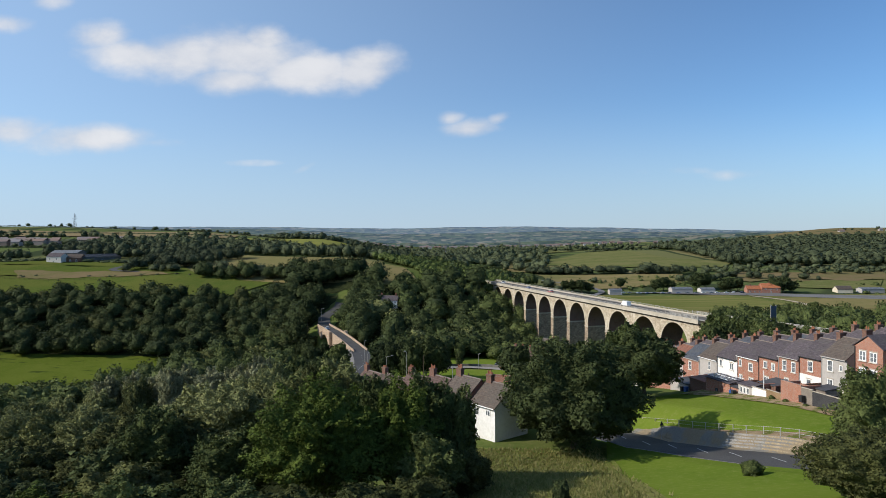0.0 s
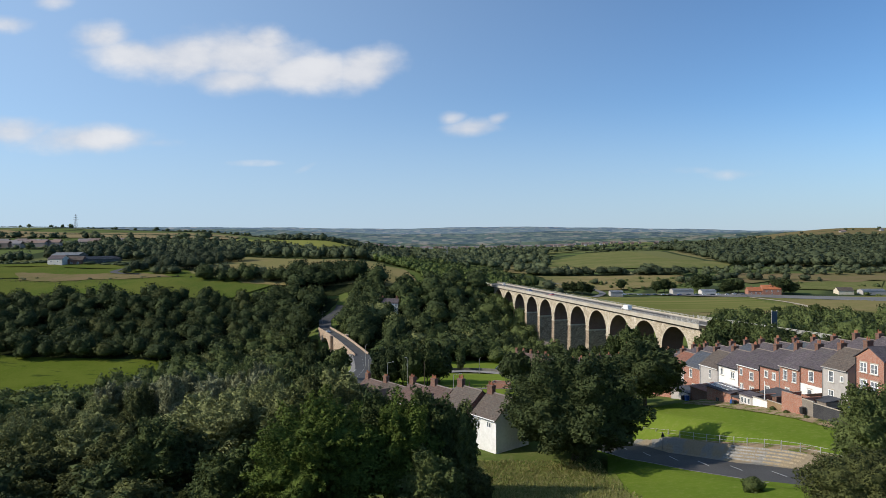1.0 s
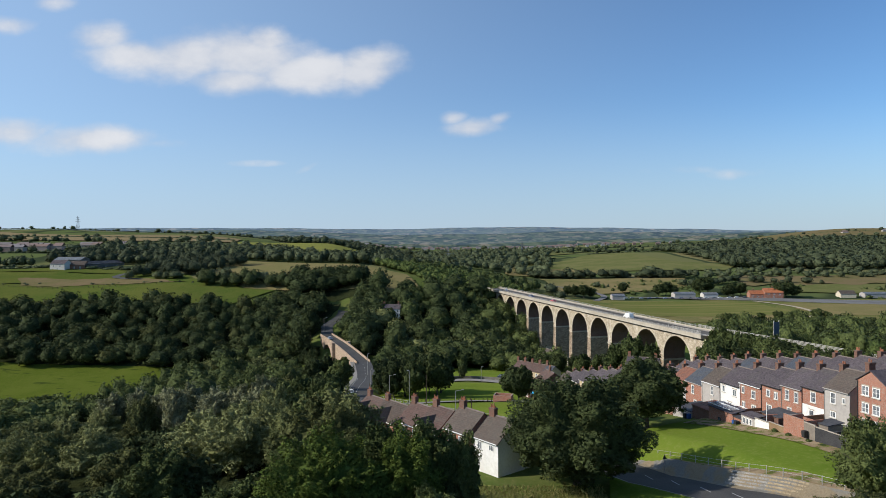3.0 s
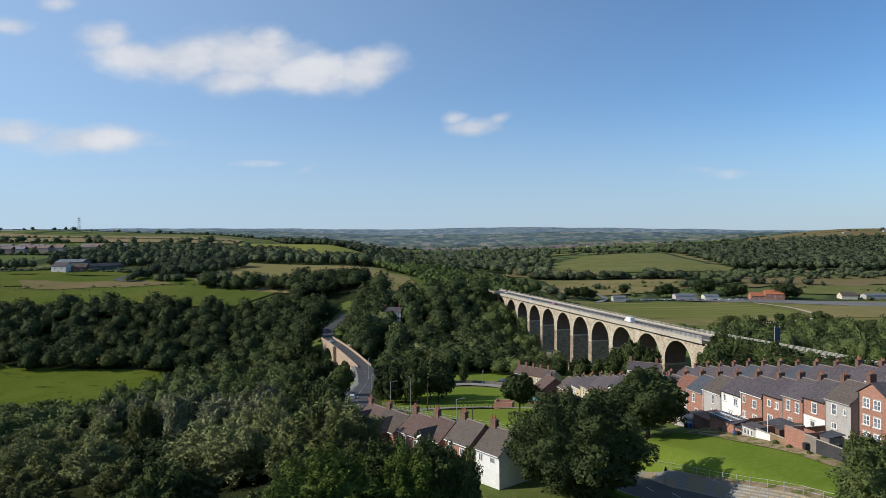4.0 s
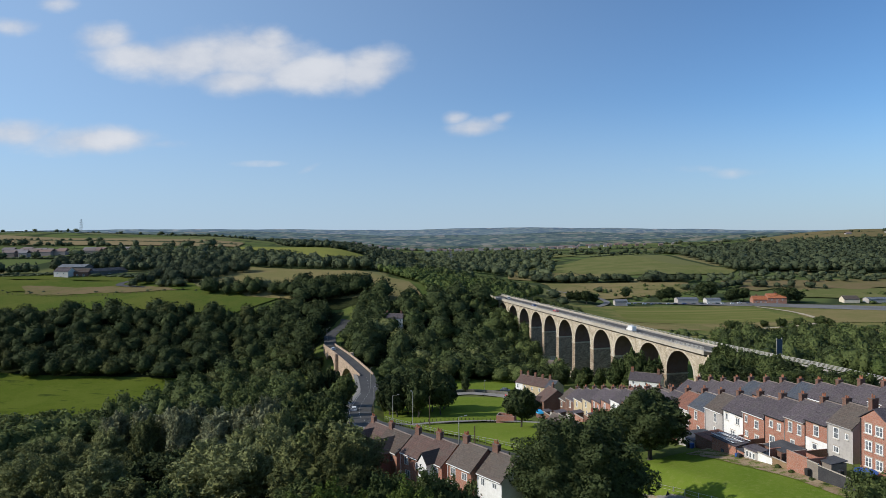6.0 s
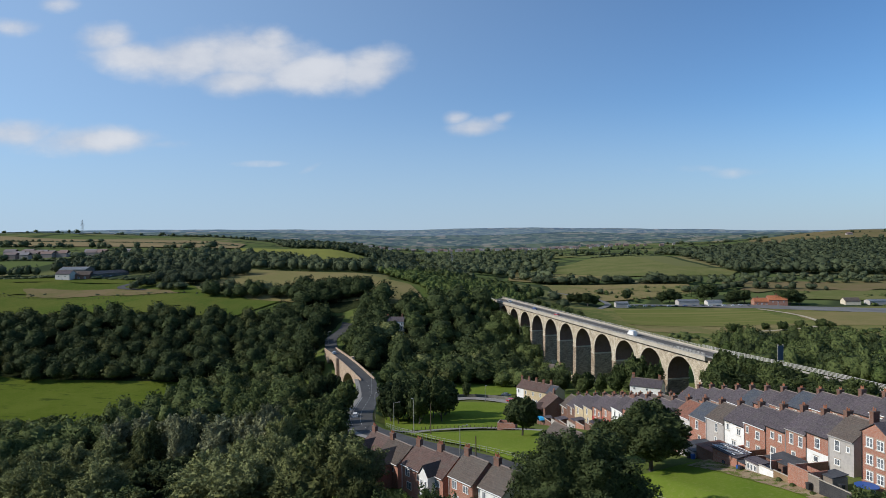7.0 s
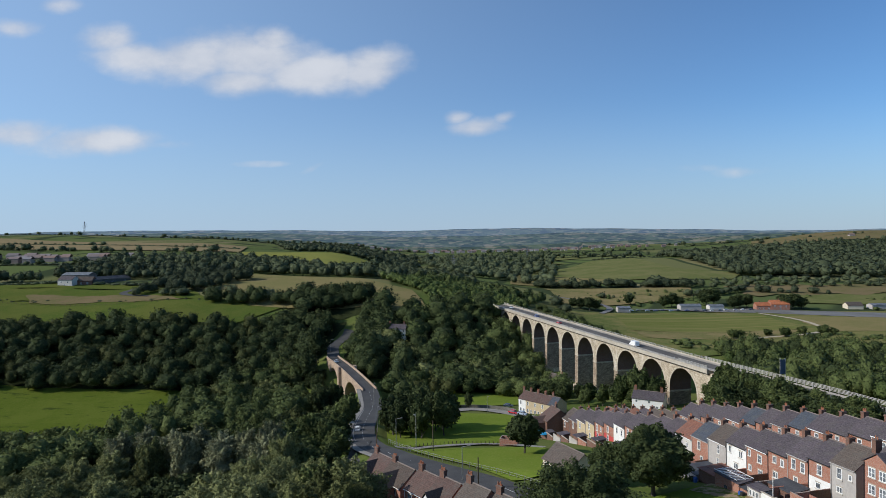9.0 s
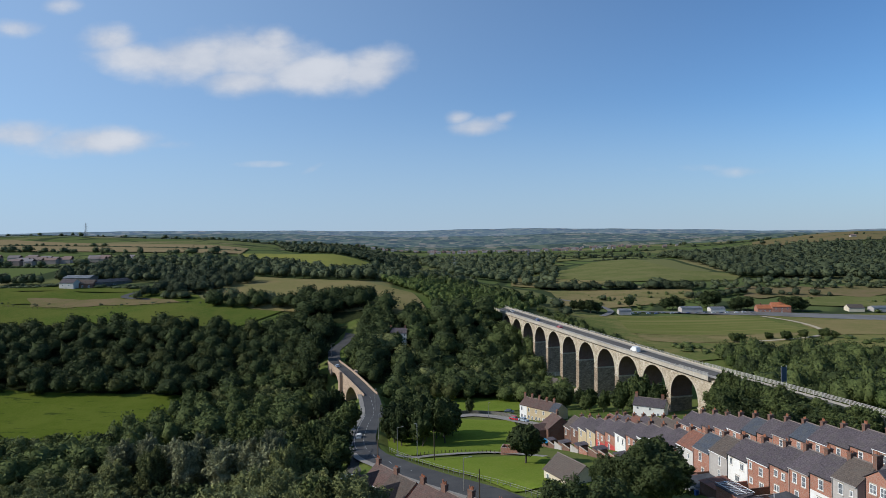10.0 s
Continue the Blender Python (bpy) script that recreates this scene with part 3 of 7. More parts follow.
def ribbon(name, points, width, mat, label, lift=0.15, step=3.0, category="road", kind="structure", zs=None, offset=0.0):
    """A road or path along a line of points, which lies on the ground, or at the heights zs."""
    pts = [Vector(p) for p in points]
    fine, fz = [], []
    for i in range(len(pts) - 1):
        p0, p1, p2, p3 = pts[max(i - 1, 0)], pts[i], pts[i + 1], pts[min(i + 2, len(pts) - 1)]
        n = max(2, int((p2 - p1).length / step))
        for j in range(n + (i == len(pts) - 2)):
            t = j / n
            fine.append(0.5 * ((2 * p1) + (p2 - p0) * t + (2 * p0 - 5 * p1 + 4 * p2 - p3) * t * t + (3 * p1 - p0 - 3 * p2 + p3) * t ** 3))
            fz.append(None if zs is None else zs[i] * (1 - t) + zs[i + 1] * t)
    verts = []
    for i, p in enumerate(fine):
        d = (fine[min(i + 1, len(fine) - 1)] - fine[max(i - 1, 0)]).normalized()
        nrm = Vector((-d.y, d.x))
        mid = h1(p.x, p.y) if fz[i] is None else fz[i]
        for s in (0.5, -0.5):
            q = p + nrm * (s * width + offset)
            z = mid if fz[i] is not None else 0.5 * mid + 0.5 * h1(q.x, q.y)
            verts.append((q.x, q.y, z + lift))
    faces = [(2 * i, 2 * i + 1, 2 * i + 3, 2 * i + 2) for i in range(len(fine) - 1)]
    ob = mesh_object(name, verts, faces, mat, smooth=True)
    return tagged(ob, label, category, kind=kind) if label else ob


# ---- building helpers ----
class Geo:
    """Vertices and faces of one mesh."""

    def __init__(self):
        self.v, self.f = [], []

    def quad(self, *p):
        i = len(self.v)
        self.v += [tuple(q) for q in p]
        self.f.append(tuple(range(i, i + len(p))))
        return self

    def box(self, x0, x1, y0, y1, z0, z1, tx=0.0, ty=0.0):
        """tx, ty: by how much each side draws in at the top."""
        i = len(self.v)
        self.v += [(x0, y0, z0), (x1, y0, z0), (x1, y1, z0), (x0, y1, z0),
                   (x0 + tx, y0 + ty, z1), (x1 - tx, y0 + ty, z1), (x1 - tx, y1 - ty, z1), (x0 + tx, y1 - ty, z1)]
        self.f += [tuple(i + a for a in q) for q in ((3, 2, 1, 0), (4, 5, 6, 7), (0, 1, 5, 4), (1, 2, 6, 5), (2, 3, 7, 6), (3, 0, 4, 7))]
        return self

    def tube(self, a, b, r0, r1=None, n=8):
        a, b = Vector(a), Vector(b)
        r1 = r0 if r1 is None else r1
        q = (b - a).to_track_quat("Z", "Y")
        i = len(self.v)
        for p, r in ((a, r0), (b, r1)):
            for j in range(n):
                w = 2 * math.pi * j / n
                self.v.append(tuple(p + q @ Vector((r * math.cos(w), r * math.sin(w), 0))))
        self.f += [(i + j, i + (j + 1) % n, i + n + (j + 1) % n, i + n + j) for j in range(n)]
        self.f += [tuple(i + j for j in reversed(range(n))), tuple(i + n + j for j in range(n))]
        return self

    def weld(self):
        """Join corners that lie in one place."""
        seen, to, v = {}, [], []
        for p in self.v:
            key = (round(p[0], 3), round(p[1], 3), round(p[2], 3))
            if key not in seen:
                seen[key] = len(v)
                v.append(p)
            to.append(seen[key])
        self.v, self.f = v, [tuple(to[i] for i in q) for q in self.f]
        return self

    def make(self, name, mat, parent=None, label="", smooth=False):
        return mesh_object(name, self.v, self.f, mat, parent, label, smooth)


def empty(name, m, label, category, group="", kind=""):
    ob = new(name)
    ob.matrix_basis = m
    return tagged(ob, label, category, group, kind)


def along(x, y, z, dx, dy):
    """A pose at a place, with local x along (dx, dy)."""
    return pose(x, y, z, 0, 0, math.degrees(math.atan2(dy, dx)))


# ---- the viaduct ----
BAY, SPAN, BAYS = 20.7, 17.3, 11
V_DIR = Vector((4.96, -20.1)).normalized()
V_SOFFIT, V_ROAD, V_CROWN, V_SPRING, V_IMPOST = 25.9, 26.9, 24.6, 15.95, 14.4
V_WIDE, V_OUT = 9.3, 1.35


def v_road(x):
    """Height of the roadway along the viaduct: it climbs gently on the near embankment."""
    t = min(max((x - 215) / 70, 0), 1)
    return V_ROAD + 1.1 * t * t * (3 - 2 * t)


def build_viaduct():
    ax, ay = 38.2 - V_DIR.x * BAY / 2, 441.2 - V_DIR.y * BAY / 2
    m = along(ax, ay, 0, V_DIR.x, V_DIR.y)          # local x towards the near end, local y to the far side
    via = empty("viaduct", m, "long sandstone viaduct with eleven tall round arches carrying a road", "viaduct")
    n = 20
    half = (BAY - SPAN) / 2
    for b in range(BAYS):
        g, s = Geo(), Geo()
        x0 = b * BAY
        xs = [x0, x0 + half] + [x0 + BAY / 2 - SPAN / 2 * math.cos(math.pi * i / n) for i in range(n + 1)] + [x0 + BAY - half, x0 + BAY]
        zs = [V_IMPOST, V_IMPOST] + [V_SPRING + (V_CROWN - V_SPRING) * math.sin(math.pi * i / n) for i in range(n + 1)] + [V_IMPOST, V_IMPOST]
        for i in range(len(xs) - 1):
            p, q, zp, zq = xs[i], xs[i + 1], zs[i], zs[i + 1]
            if q - p > 1e-4:
                g.quad((p, 0, zp), (q, 0, zq), (q, 0, V_SOFFIT), (p, 0, V_SOFFIT))
                g.quad((q, V_WIDE, zq), (p, V_WIDE, zp), (p, V_WIDE, V_SOFFIT), (q, V_WIDE, V_SOFFIT))
            s.quad((p, V_WIDE, zp), (q, V_WIDE, zq), (q, 0, zq), (p, 0, zp))
        g.quad((x0, V_WIDE, V_IMPOST), (x0, 0, V_IMPOST), (x0, 0, V_SOFFIT), (x0, V_WIDE, V_SOFFIT))
        arch = g.make("arch", "viaduct_stone", via)
        s.make("soffit", "soffit_brick", arch, "dark brick arch soffit")
        # ring of dressed stones round the arch, a little proud
        for y, o in ((0.0, -0.08), (V_WIDE, 0.08)):
            g = Geo()
            for i in range(n):
                a0, a1 = math.pi * i / n, math.pi * (i + 1) / n
                pts, rim = [], []
                for r, a in ((0, a0), (0, a1), (0.8, a1), (0.8, a0)):
                    pts.append((x0 + BAY / 2 - (SPAN / 2 + r) * math.cos(a), y + o, V_SPRING + (V_CROWN - V_SPRING + r) * math.sin(a)))
                back = [(p[0], y, p[2]) for p in pts]
                g.quad(*(pts if o < 0 else pts[::-1]))
                g.quad(pts[3], pts[2], back[2], back[3])
                g.quad(pts[1], pts[0], back[0], back[1])
            g.make("arch_ring", "viaduct_ring", arch, "ring of pale dressed stones")
    for b in range(BAYS + 1):
        x0 = b * BAY
        wx = m @ Vector((x0, V_WIDE / 2, 0))
        base = min(h1(wx.x, wx.y), V_SPRING - 3) - 1.5
        tall = V_IMPOST - 0.7 - base
        g = Geo().box(x0 - half - 0.012 * tall, x0 + half + 0.012 * tall, -0.02 * tall, V_WIDE + 0.02 * tall, base, V_IMPOST - 0.7, 0.012 * tall, 0.02 * tall)
        pier = g.make("pier", "pier_stone", via)
        g = Geo().box(x0 - half - 0.12, x0 + half + 0.12, -0.12, V_WIDE + 0.12, V_IMPOST - 0.7, V_IMPOST - 0.4)
        g.box(x0 - half - 0.32, x0 + half + 0.32, -0.32, V_WIDE + 0.32, V_IMPOST - 0.4, V_IMPOST - 0.02)
        g.make("impost", "viaduct_ring", pier, "moulded stone band")
        if tall > 14:
            Geo().box(x0 - half - 0.75, x0 + half + 0.75, -1.6, V_WIDE + 1.6, base, base + 3.4, 0.25, 0.3).make("plinth", "viaduct_stone", pier)
    L = BAYS * BAY
    Geo().box(-14, 0, 0, V_WIDE, 8, V_SOFFIT).make("abutment", "viaduct_stone", via)
    Geo().box(L, L + 12, 0, V_WIDE, 2, V_SOFFIT).make("abutment", "viaduct_stone", via)
    x0, x1 = -24, L + 6
    for a, b2 in ((-0.16, 0.0), (V_WIDE, V_WIDE + 0.16)):
        Geo().box(x0, x1, a, b2, V_SOFFIT - 0.75, V_SOFFIT).make("cornice", "stained_stone", via, "stone band, weather-stained and darkened for the deck's shadow")
    crng = random.Random(12)
    for y0, y1 in ((-0.52, -0.16), (V_WIDE + 0.16, V_WIDE + 0.52)):
        g, x = Geo(), x0 + 0.3
        while x < x1 - 1.5:
            w = crng.uniform(0.45, 1.1)
            if crng.random() < 0.8:
                g.box(x, x + w, y0 + crng.uniform(0, 0.12) * (1 if y0 < 0 else 0), y1, V_SOFFIT - crng.uniform(0.3, 0.75), V_SOFFIT - 0.01)
            x += w + crng.uniform(0.15, 0.6)
        tagged(g.make("corbels", "stained_stone", via, "worn stone corbels under the deck"), kind="stuff")
    Geo().box(x0, x1, -V_OUT, V_WIDE + V_OUT, V_SOFFIT, V_ROAD - 0.02).make("deck_slab", "concrete", via, "wide concrete deck slab")
    xs = list(np.arange(-24, 330, 6.0))

    def strip(y0, y1, lift, xs2=xs):
        g = Geo()
        for p, q in zip(xs2, xs2[1:]):
            zp, zq = v_road(p) + lift, v_road(q) + lift
            g.quad((p, y0, zp), (q, y0, zq), (q, y1, zq), (p, y1, zp))
        return g
    strip(1.7, V_WIDE - 1.5, 0.05).make("carriageway", "worn_asphalt", via, "grey asphalt roadway")
    strip(-0.85, 1.66, 0.14).make("walkway", "deck_paving", via, "wide pale walkway")
    strip(V_WIDE - 1.46, V_WIDE + 0.85, 0.14).make("walkway", "deck_paving", via, "wide pale walkway")
    for side, a in (("near", -V_OUT), ("far", V_WIDE + V_OUT - 0.3)):
        Geo().box(x0, x1, a, a + 0.3, V_ROAD - 0.02, V_ROAD + 0.55).make("parapet", "concrete", via, "pale concrete parapet")
        end = x1 if side == "near" else 322
        far_xs = [x for x in xs if x <= end] + [end]
        g, tall = Geo(), Geo()
        for p, q in zip(far_xs, far_xs[1:]):
            open_road = p > 212
            for z in ((0.45, 0.8, 1.15, 1.5) if open_road else (0.85, 1.15)):
                zp, zq = v_road(p) + z, v_road(q) + z
                hh = 0.14 if open_road else 0.08
                gg = tall if open_road else g
                for yy, flip in ((a + 0.1, 0), (a + 0.2, 1)):
                    f = [(p, yy, zp), (q, yy, zq), (q, yy, zq + hh), (p, yy, zp + hh)]
                    gg.quad(*(f[::-1] if flip else f))
                gg.quad((p, a + 0.1, zp + hh), (q, a + 0.1, zq + hh), (q, a + 0.2, zq + hh), (p, a + 0.2, zp + hh))
        rail = g.make("rail", "white_rail", via, "pale steel parapet rail")
        tall_rail = tall.make("rail", "white_rail", via, "pale galvanised steel barrier") if tall.f else None
        for i in range(int((end - x0) / 3.2)):
            x = x0 + 1 + 3.2 * i
            z = v_road(x)
            if x > 212 and tall_rail:
                Geo().box(x, x + 0.14, a + 0.06, a + 0.24, z - 0.3, z + 1.66).make("rail_post", "white_rail", tall_rail)
            else:
                Geo().box(x, x + 0.1, a + 0.1, a + 0.2, z + 0.4, z + 1.2).make("rail_post", "white_rail", rail)
    return via, m


viaduct, V_POSE = build_viaduct()

# ---- old road bridge ----


def build_bridge():
    a, b = Vector((-36.1, 295.6, 5.2)), Vector((-64.0, 357, 8.8))
    d = (b - a).to_2d().normalized()
    m = along(a.x, a.y, 0, d.x, d.y)
    L, W = (b - a).to_2d().length, 6.8
    br = empty("road_bridge", m, "old sandstone road bridge with two broad arches", "bridge")
    zt = lambda x: a.z + (b.z - a.z) * x / L + 0.8 * math.sin(math.pi * min(max(x / L, 0), 1))
    g = Geo()
    xs = list(np.linspace(-2, L + 2, 97))

    def under(x):
        z = -11.0
        for c, r, rise in ((18.5, 13.0, 11.6), (54.0, 11.0, 12.6)):
            if abs(x - c) < r:
                z = max(z, -6.5 + rise * math.sqrt(1 - ((x - c) / r) ** 2))
        return z
    for p, q in zip(xs, xs[1:]):
        zp, zq = under(p), under(q)
        g.quad((p, W, zp), (q, W, zq), (q, W, zt(q)), (p, W, zt(p)))
        g.quad((q, 0, zq), (p, 0, zp), (p, 0, zt(p)), (q, 0, zt(q)))
        g.quad((p, 0, zp), (q, 0, zq), (q, W, zq), (p, W, zp))
    g.make("bridge_body", "bridge_stone", br)
    for y0 in (-0.05, W - 0.35):
        g = Geo()
        for p, q in zip(xs, xs[1:]):
            zp, zq = zt(p), zt(q)
            for y, flip in ((y0, 1), (y0 + 0.4, 0)):
                f = [(p, y, zp), (q, y, zq), (q, y, zq + 1.15), (p, y, zp + 1.15)]
                g.quad(*(f if flip else f[::-1]))
            g.quad((p, y0, zp + 1.15), (q, y0, zq + 1.15), (q, y0 + 0.4, zq + 1.15), (p, y0 + 0.4, zp + 1.15))
        g.make("parapet", "bridge_stone", br)
    for x in (38.5,):
        Geo().box(x - 1.6, x + 1.6, W, W + 1.6, -11, zt(x) + 1.5, 0.1, 0.1).make("refuge", "bridge_stone", br, "projecting stone pier refuge")
        Geo().box(x - 1.6, x + 1.6, -1.6, 0, -11, zt(x) + 1.5, 0.1, 0.1).make("refuge", "bridge_stone", br)
    g = Geo()
    for p, q in zip(xs, xs[1:]):
        g.quad((p, 0.35, zt(p) + 0.1), (q, 0.35, zt(q) + 0.1), (q, W - 0.35, zt(q) + 0.1), (p, W - 0.35, zt(p) + 0.1))
    g.make("carriageway", "asphalt", br, "grey asphalt roadway")


build_bridge()

# ---- roads and greens ----
ribbon("road", [(-66.6, 355), (-72.5, 384), (-70.5, 400), (-68.5, 412), (-69.5, 428), (-74, 450)], 7.0, "asphalt", "grey asphalt road climbing away from the bridge", 0.1, zs=[8.9, 10.4, 12.2, 13.8, 15.6, 21.0])
ribbon("street", [(-27.5, 190), (-27, 170), (-29, 150), (-34, 128)], 5.5, "asphalt", "narrow grey side street", 0.25)
ribbon("road", MAIN, 8.2, "asphalt", "grey asphalt road with white centre dashes", 0.1, zs=MAIN_Z)
ribbon("pavement", MAIN[:9], 1.9, "pavement", "pale paved footway beside the road", 0.22, zs=MAIN_Z[:9], category="pavement", offset=-4.6)

ribbon("kerb", MAIN[8:], 0.22, "pavement", "pale concrete kerb beside the road", 0.2, zs=MAIN_Z[8:], category="kerb", offset=-4.2)
ribbon("verge", MAIN[8:], 2.6, "lawn", "mown grass verge beside the kerb", 0.17, zs=MAIN_Z[8:], category="grass", offset=-5.6)


def catmull(points, zs, step):
    """Evenly spaced places on a smooth line: (place, direction)."""
    out, carry = [], 0.0
    pts = [Vector((*p, z)) for p, z in zip(points, zs)]
    last = None
    for i in range(len(pts) - 1):
        p0, p1, p2, p3 = pts[max(i - 1, 0)], pts[i], pts[i + 1], pts[min(i + 2, len(pts) - 1)]
        for j in range(40):
            t = j / 40
            q = 0.5 * ((2 * p1) + (p2 - p0) * t + (2 * p0 - 5 * p1 + 4 * p2 - p3) * t * t + (3 * p1 - p0 - 3 * p2 + p3) * t ** 3)
            q.z = p1.z * (1 - t) + p2.z * t
            if last is not None:
                carry += (q - last).length
                if carry >= step:
                    carry -= step
                    out.append((q.copy(), (q - last).to_2d().normalized()))
            last = q
    return out


def dashes(points, zs, step, length, width, offset, label):
    for q, d in catmull(points, zs, step):
        n = Vector((-d.y, d.x))
        g = Geo()
        a, b = q.to_2d() + n * offset - d * length / 2, q.to_2d() + n * offset + d * length / 2
        z = q.z + 0.115
        g.quad(*[(p.x, p.y, z) for p in (a - n * width / 2, b - n * width / 2, b + n * width / 2, a + n * width / 2)])
        tagged(g.make("road_marking", "line_paint"), label, "marking", "centre dashes", "structure")


dashes(MAIN[8:], MAIN_Z[8:], 6.0, 3.6, 0.16, 0.0, "worn white centre dash on asphalt")
dashes(MAIN[:8], MAIN_Z[:8], 6.0, 3.2, 0.16, 0.0, "worn white centre dash on asphalt")
dashes(MAIN[2:6], MAIN_Z[2:6], 4.0, 4.0, 0.14, -3.1, "white edge line on asphalt")
ribbon("footpath", [(-16.5, 176), (0, 181), (10, 183), (17, 180), (25, 172)], 2.0, "pavement", "narrow pale footpath crossing the green", 0.28, category="path")
ribbon("street", [(-2, 262), (8, 268), (18, 262), (26, 250), (33, 236), (38, 222)], 5.5, "pavement", "grey residential street round the green", 0.3)
sheet("lawn", [(-28, 266), (24, 252), (24, 182), (-19, 182)], "park_lawn", "mown green lawn with tree shadows across it", 0.22, category="grass")
sheet("lawn", [(-13, 175), (24, 174), (33, 132), (13, 139)], "park_lawn", "mown green lawn beside the road", 0.22, category="grass")
sheet("lawn", [(-20, 330), (30, 330), (34, 280), (-6, 276)], "park_lawn", "rough mown green beyond the street", 0.22, category="grass")
sheet("lawn", [(6, 22), (58, 22), (49, 55), (24, 93)], "lawn", "mown green verge sloping to the road", 0.22, 2.0, category="grass")
sheet("lawn", [(30.5, 112), (46, 119), (62, 78), (49.5, 71)], "lawn", "mown green lawn behind the terraced houses", 0.2, 2.0, category="grass")
sheet("track", [(44, 117), (49.5, 119.5), (60, 80), (57.5, 79)], "track", "dusty earth track along the yard walls", 0.32, 0.7, category="path", rag=0.45)
sheet("rough_grass", [(-6, 18), (16, 18), (23, 84), (2, 92)], "rough_grass", "tall rough summer grass on the bank", 0.3, 2.0, category="grass", rag=0.5)


def rough_tufts(n, seed):
    """Uncountable blades of long grass on the bank, one mesh."""
    rng = np.random.default_rng(seed)
    u, v = rng.random(n), rng.random(n)
    x, y = -4 + 26 * u, 30 + 60 * v
    keep = x < 15 + 0.1 * (y - 20) + rng.normal(size=n) * 1.0
    x, y = x[keep], y[keep]
    z = height(x, y) + 0.3
    k = len(x)
    h, a = rng.uniform(0.12, 0.42, k), rng.uniform(0, math.pi, k)
    w = rng.uniform(0.03, 0.12, k)
    lean = rng.normal(size=(k, 2)) * 0.2
    v0 = np.stack([x - w * np.cos(a), y - w * np.sin(a), z], -1)
    v1 = np.stack([x + w * np.cos(a), y + w * np.sin(a), z], -1)
    v2 = np.stack([x + lean[:, 0], y + lean[:, 1], z + h], -1)
    vv = np.stack([v0, v1, v2], 1).reshape(-1, 3)
    ob = mesh_object("long_grass", vv, np.arange(len(vv)).reshape(-1, 3).tolist(), "straw_grass")
    tagged(ob, "tall seeding grass on the bank", "grass", kind="stuff")


rough_tufts(42000, 5)
sheet("field", [(-360, 245), (-112, 245), (-118, 345), (-360, 350)], "river_meadow", "flat green riverside meadow with darker tussocks", 0.3, 8)
sheet("field", [(-430, 436), (-150, 436), (-105, 482), (-430, 496)], "meadow", "green pasture on the valley side", 0.6, 8)
sheet("field", [(-430, 498), (-190, 486), (-215, 522), (-430, 536)], "meadow", "green grazed field with wire fence", 0.7, 8, rag=2)
sheet("field", [(-330, 486), (-210, 484), (-235, 503), (-345, 509)], "brown_field", "brown scorched patch of a grazed field", 0.95, 4, rag=1.5)
sheet("field", [(-430, 538), (-250, 527), (-260, 548), (-430, 556)], "meadow", "green pasture below the farm", 0.7, 8)
sheet("field", [(-300, 705), (-81, 568), (-32, 511), (-227, 560)], "hay", "pale dry hay meadow on the hillside", 0.7, 8)
sheet("field", [(-227, 562), (-32, 510), (-14, 432), (-150, 468)], "hay", "pale dry hay meadow below the hedgerow", 0.75, 8)
sheet("field", [(-300, 900), (-100, 900), (-110, 740), (-240, 740)], "gold_field", "yellow-green ripening field on the hill", 1.0, 15, rag=5)
sheet("field", [(-1200, 1640), (-362, 1125), (-300, 896), (-770, 1066)], "stubble", "brown stubble field on the hill", 1.2, 20)
sheet("field", [(96, 600), (305, 592), (305, 400), (130, 370)], "meadow_dry", "flat grassy plain beyond the viaduct", 0.5, 12)
sheet("field", [(300, 590), (640, 590), (540, 380), (300, 390)], "meadow_dry", "flat grassy plain beside the town road", 0.55, 12)
sheet("field", [(92, 965), (221, 826), (338, 945), (200, 1060)], "hill_pasture", "smooth green hillside pasture", 1.0, 15)
sheet("field", [(200, 1060), (338, 945), (345, 1209), (271, 1208)], "hill_pasture", "smooth green brow of the hill", 1.0, 15)
sheet("field", [(221, 826), (364, 818), (400, 872), (338, 945)], "hill_pasture", "smooth green hillside below the wood", 1.0, 15)
# distant valley fields, in brighter materials that put the haze into their colour
sheet("field", [(-133, 1705), (-80, 1648), (-37, 1434), (-87, 1512)], "hill_pasture", "pale green field in the valley", 1.5, 25)
sheet("field", [(-30, 1021), (4, 940), (22, 881), (0, 770)], "gold_field", "light green field below the wood", 1.0, 15)
sheet("field", [(109, 1205), (187, 1297), (212, 1171), (126, 1075)], "hill_pasture", "green field between hedges", 1.2, 20)
sheet("field", [(153, 1410), (262, 1536), (286, 1357), (190, 1300)], "hill_pasture", "green field between tree lines", 1.2, 20)
sheet("field", [(345, 645), (430, 622), (480, 690), (365, 695)], "hill_pasture", "green pasture beyond the yards", 0.8, 12)
sheet("field", [(430, 622), (640, 600), (660, 690), (482, 690)], "hill_pasture", "green pasture along the plain", 0.8, 12)
sheet("field", [(77, 818), (147, 783), (221, 824), (92, 962)], "hay", "dry tan field below the hill", 1.0, 12)
sheet("field", [(112, 640), (160, 640), (264, 688), (118, 752)], "scrub_land", "dry rough ground dotted with bushes", 0.7, 10)
sheet("field", [(118, 752), (264, 690), (285, 752), (112, 770)], "scrub_land", "dry rough pasture before the tree line", 0.75, 10)
sheet("field", [(330, 760), (700, 760), (640, 690), (330, 690)], "brown_field", "brown harvested strip across the plain", 0.9, 15, rag=6)
sheet("field", [(900, 1900), (1500, 1900), (1250, 1480), (700, 1480)], "brown_field", "brown moorland field on the far hill", 2, 40)
sheet("field", [(153, 594), (280, 571), (271, 484), (139, 488)], "paddock", "mown green paddock with faint stripes", 0.75, 8)
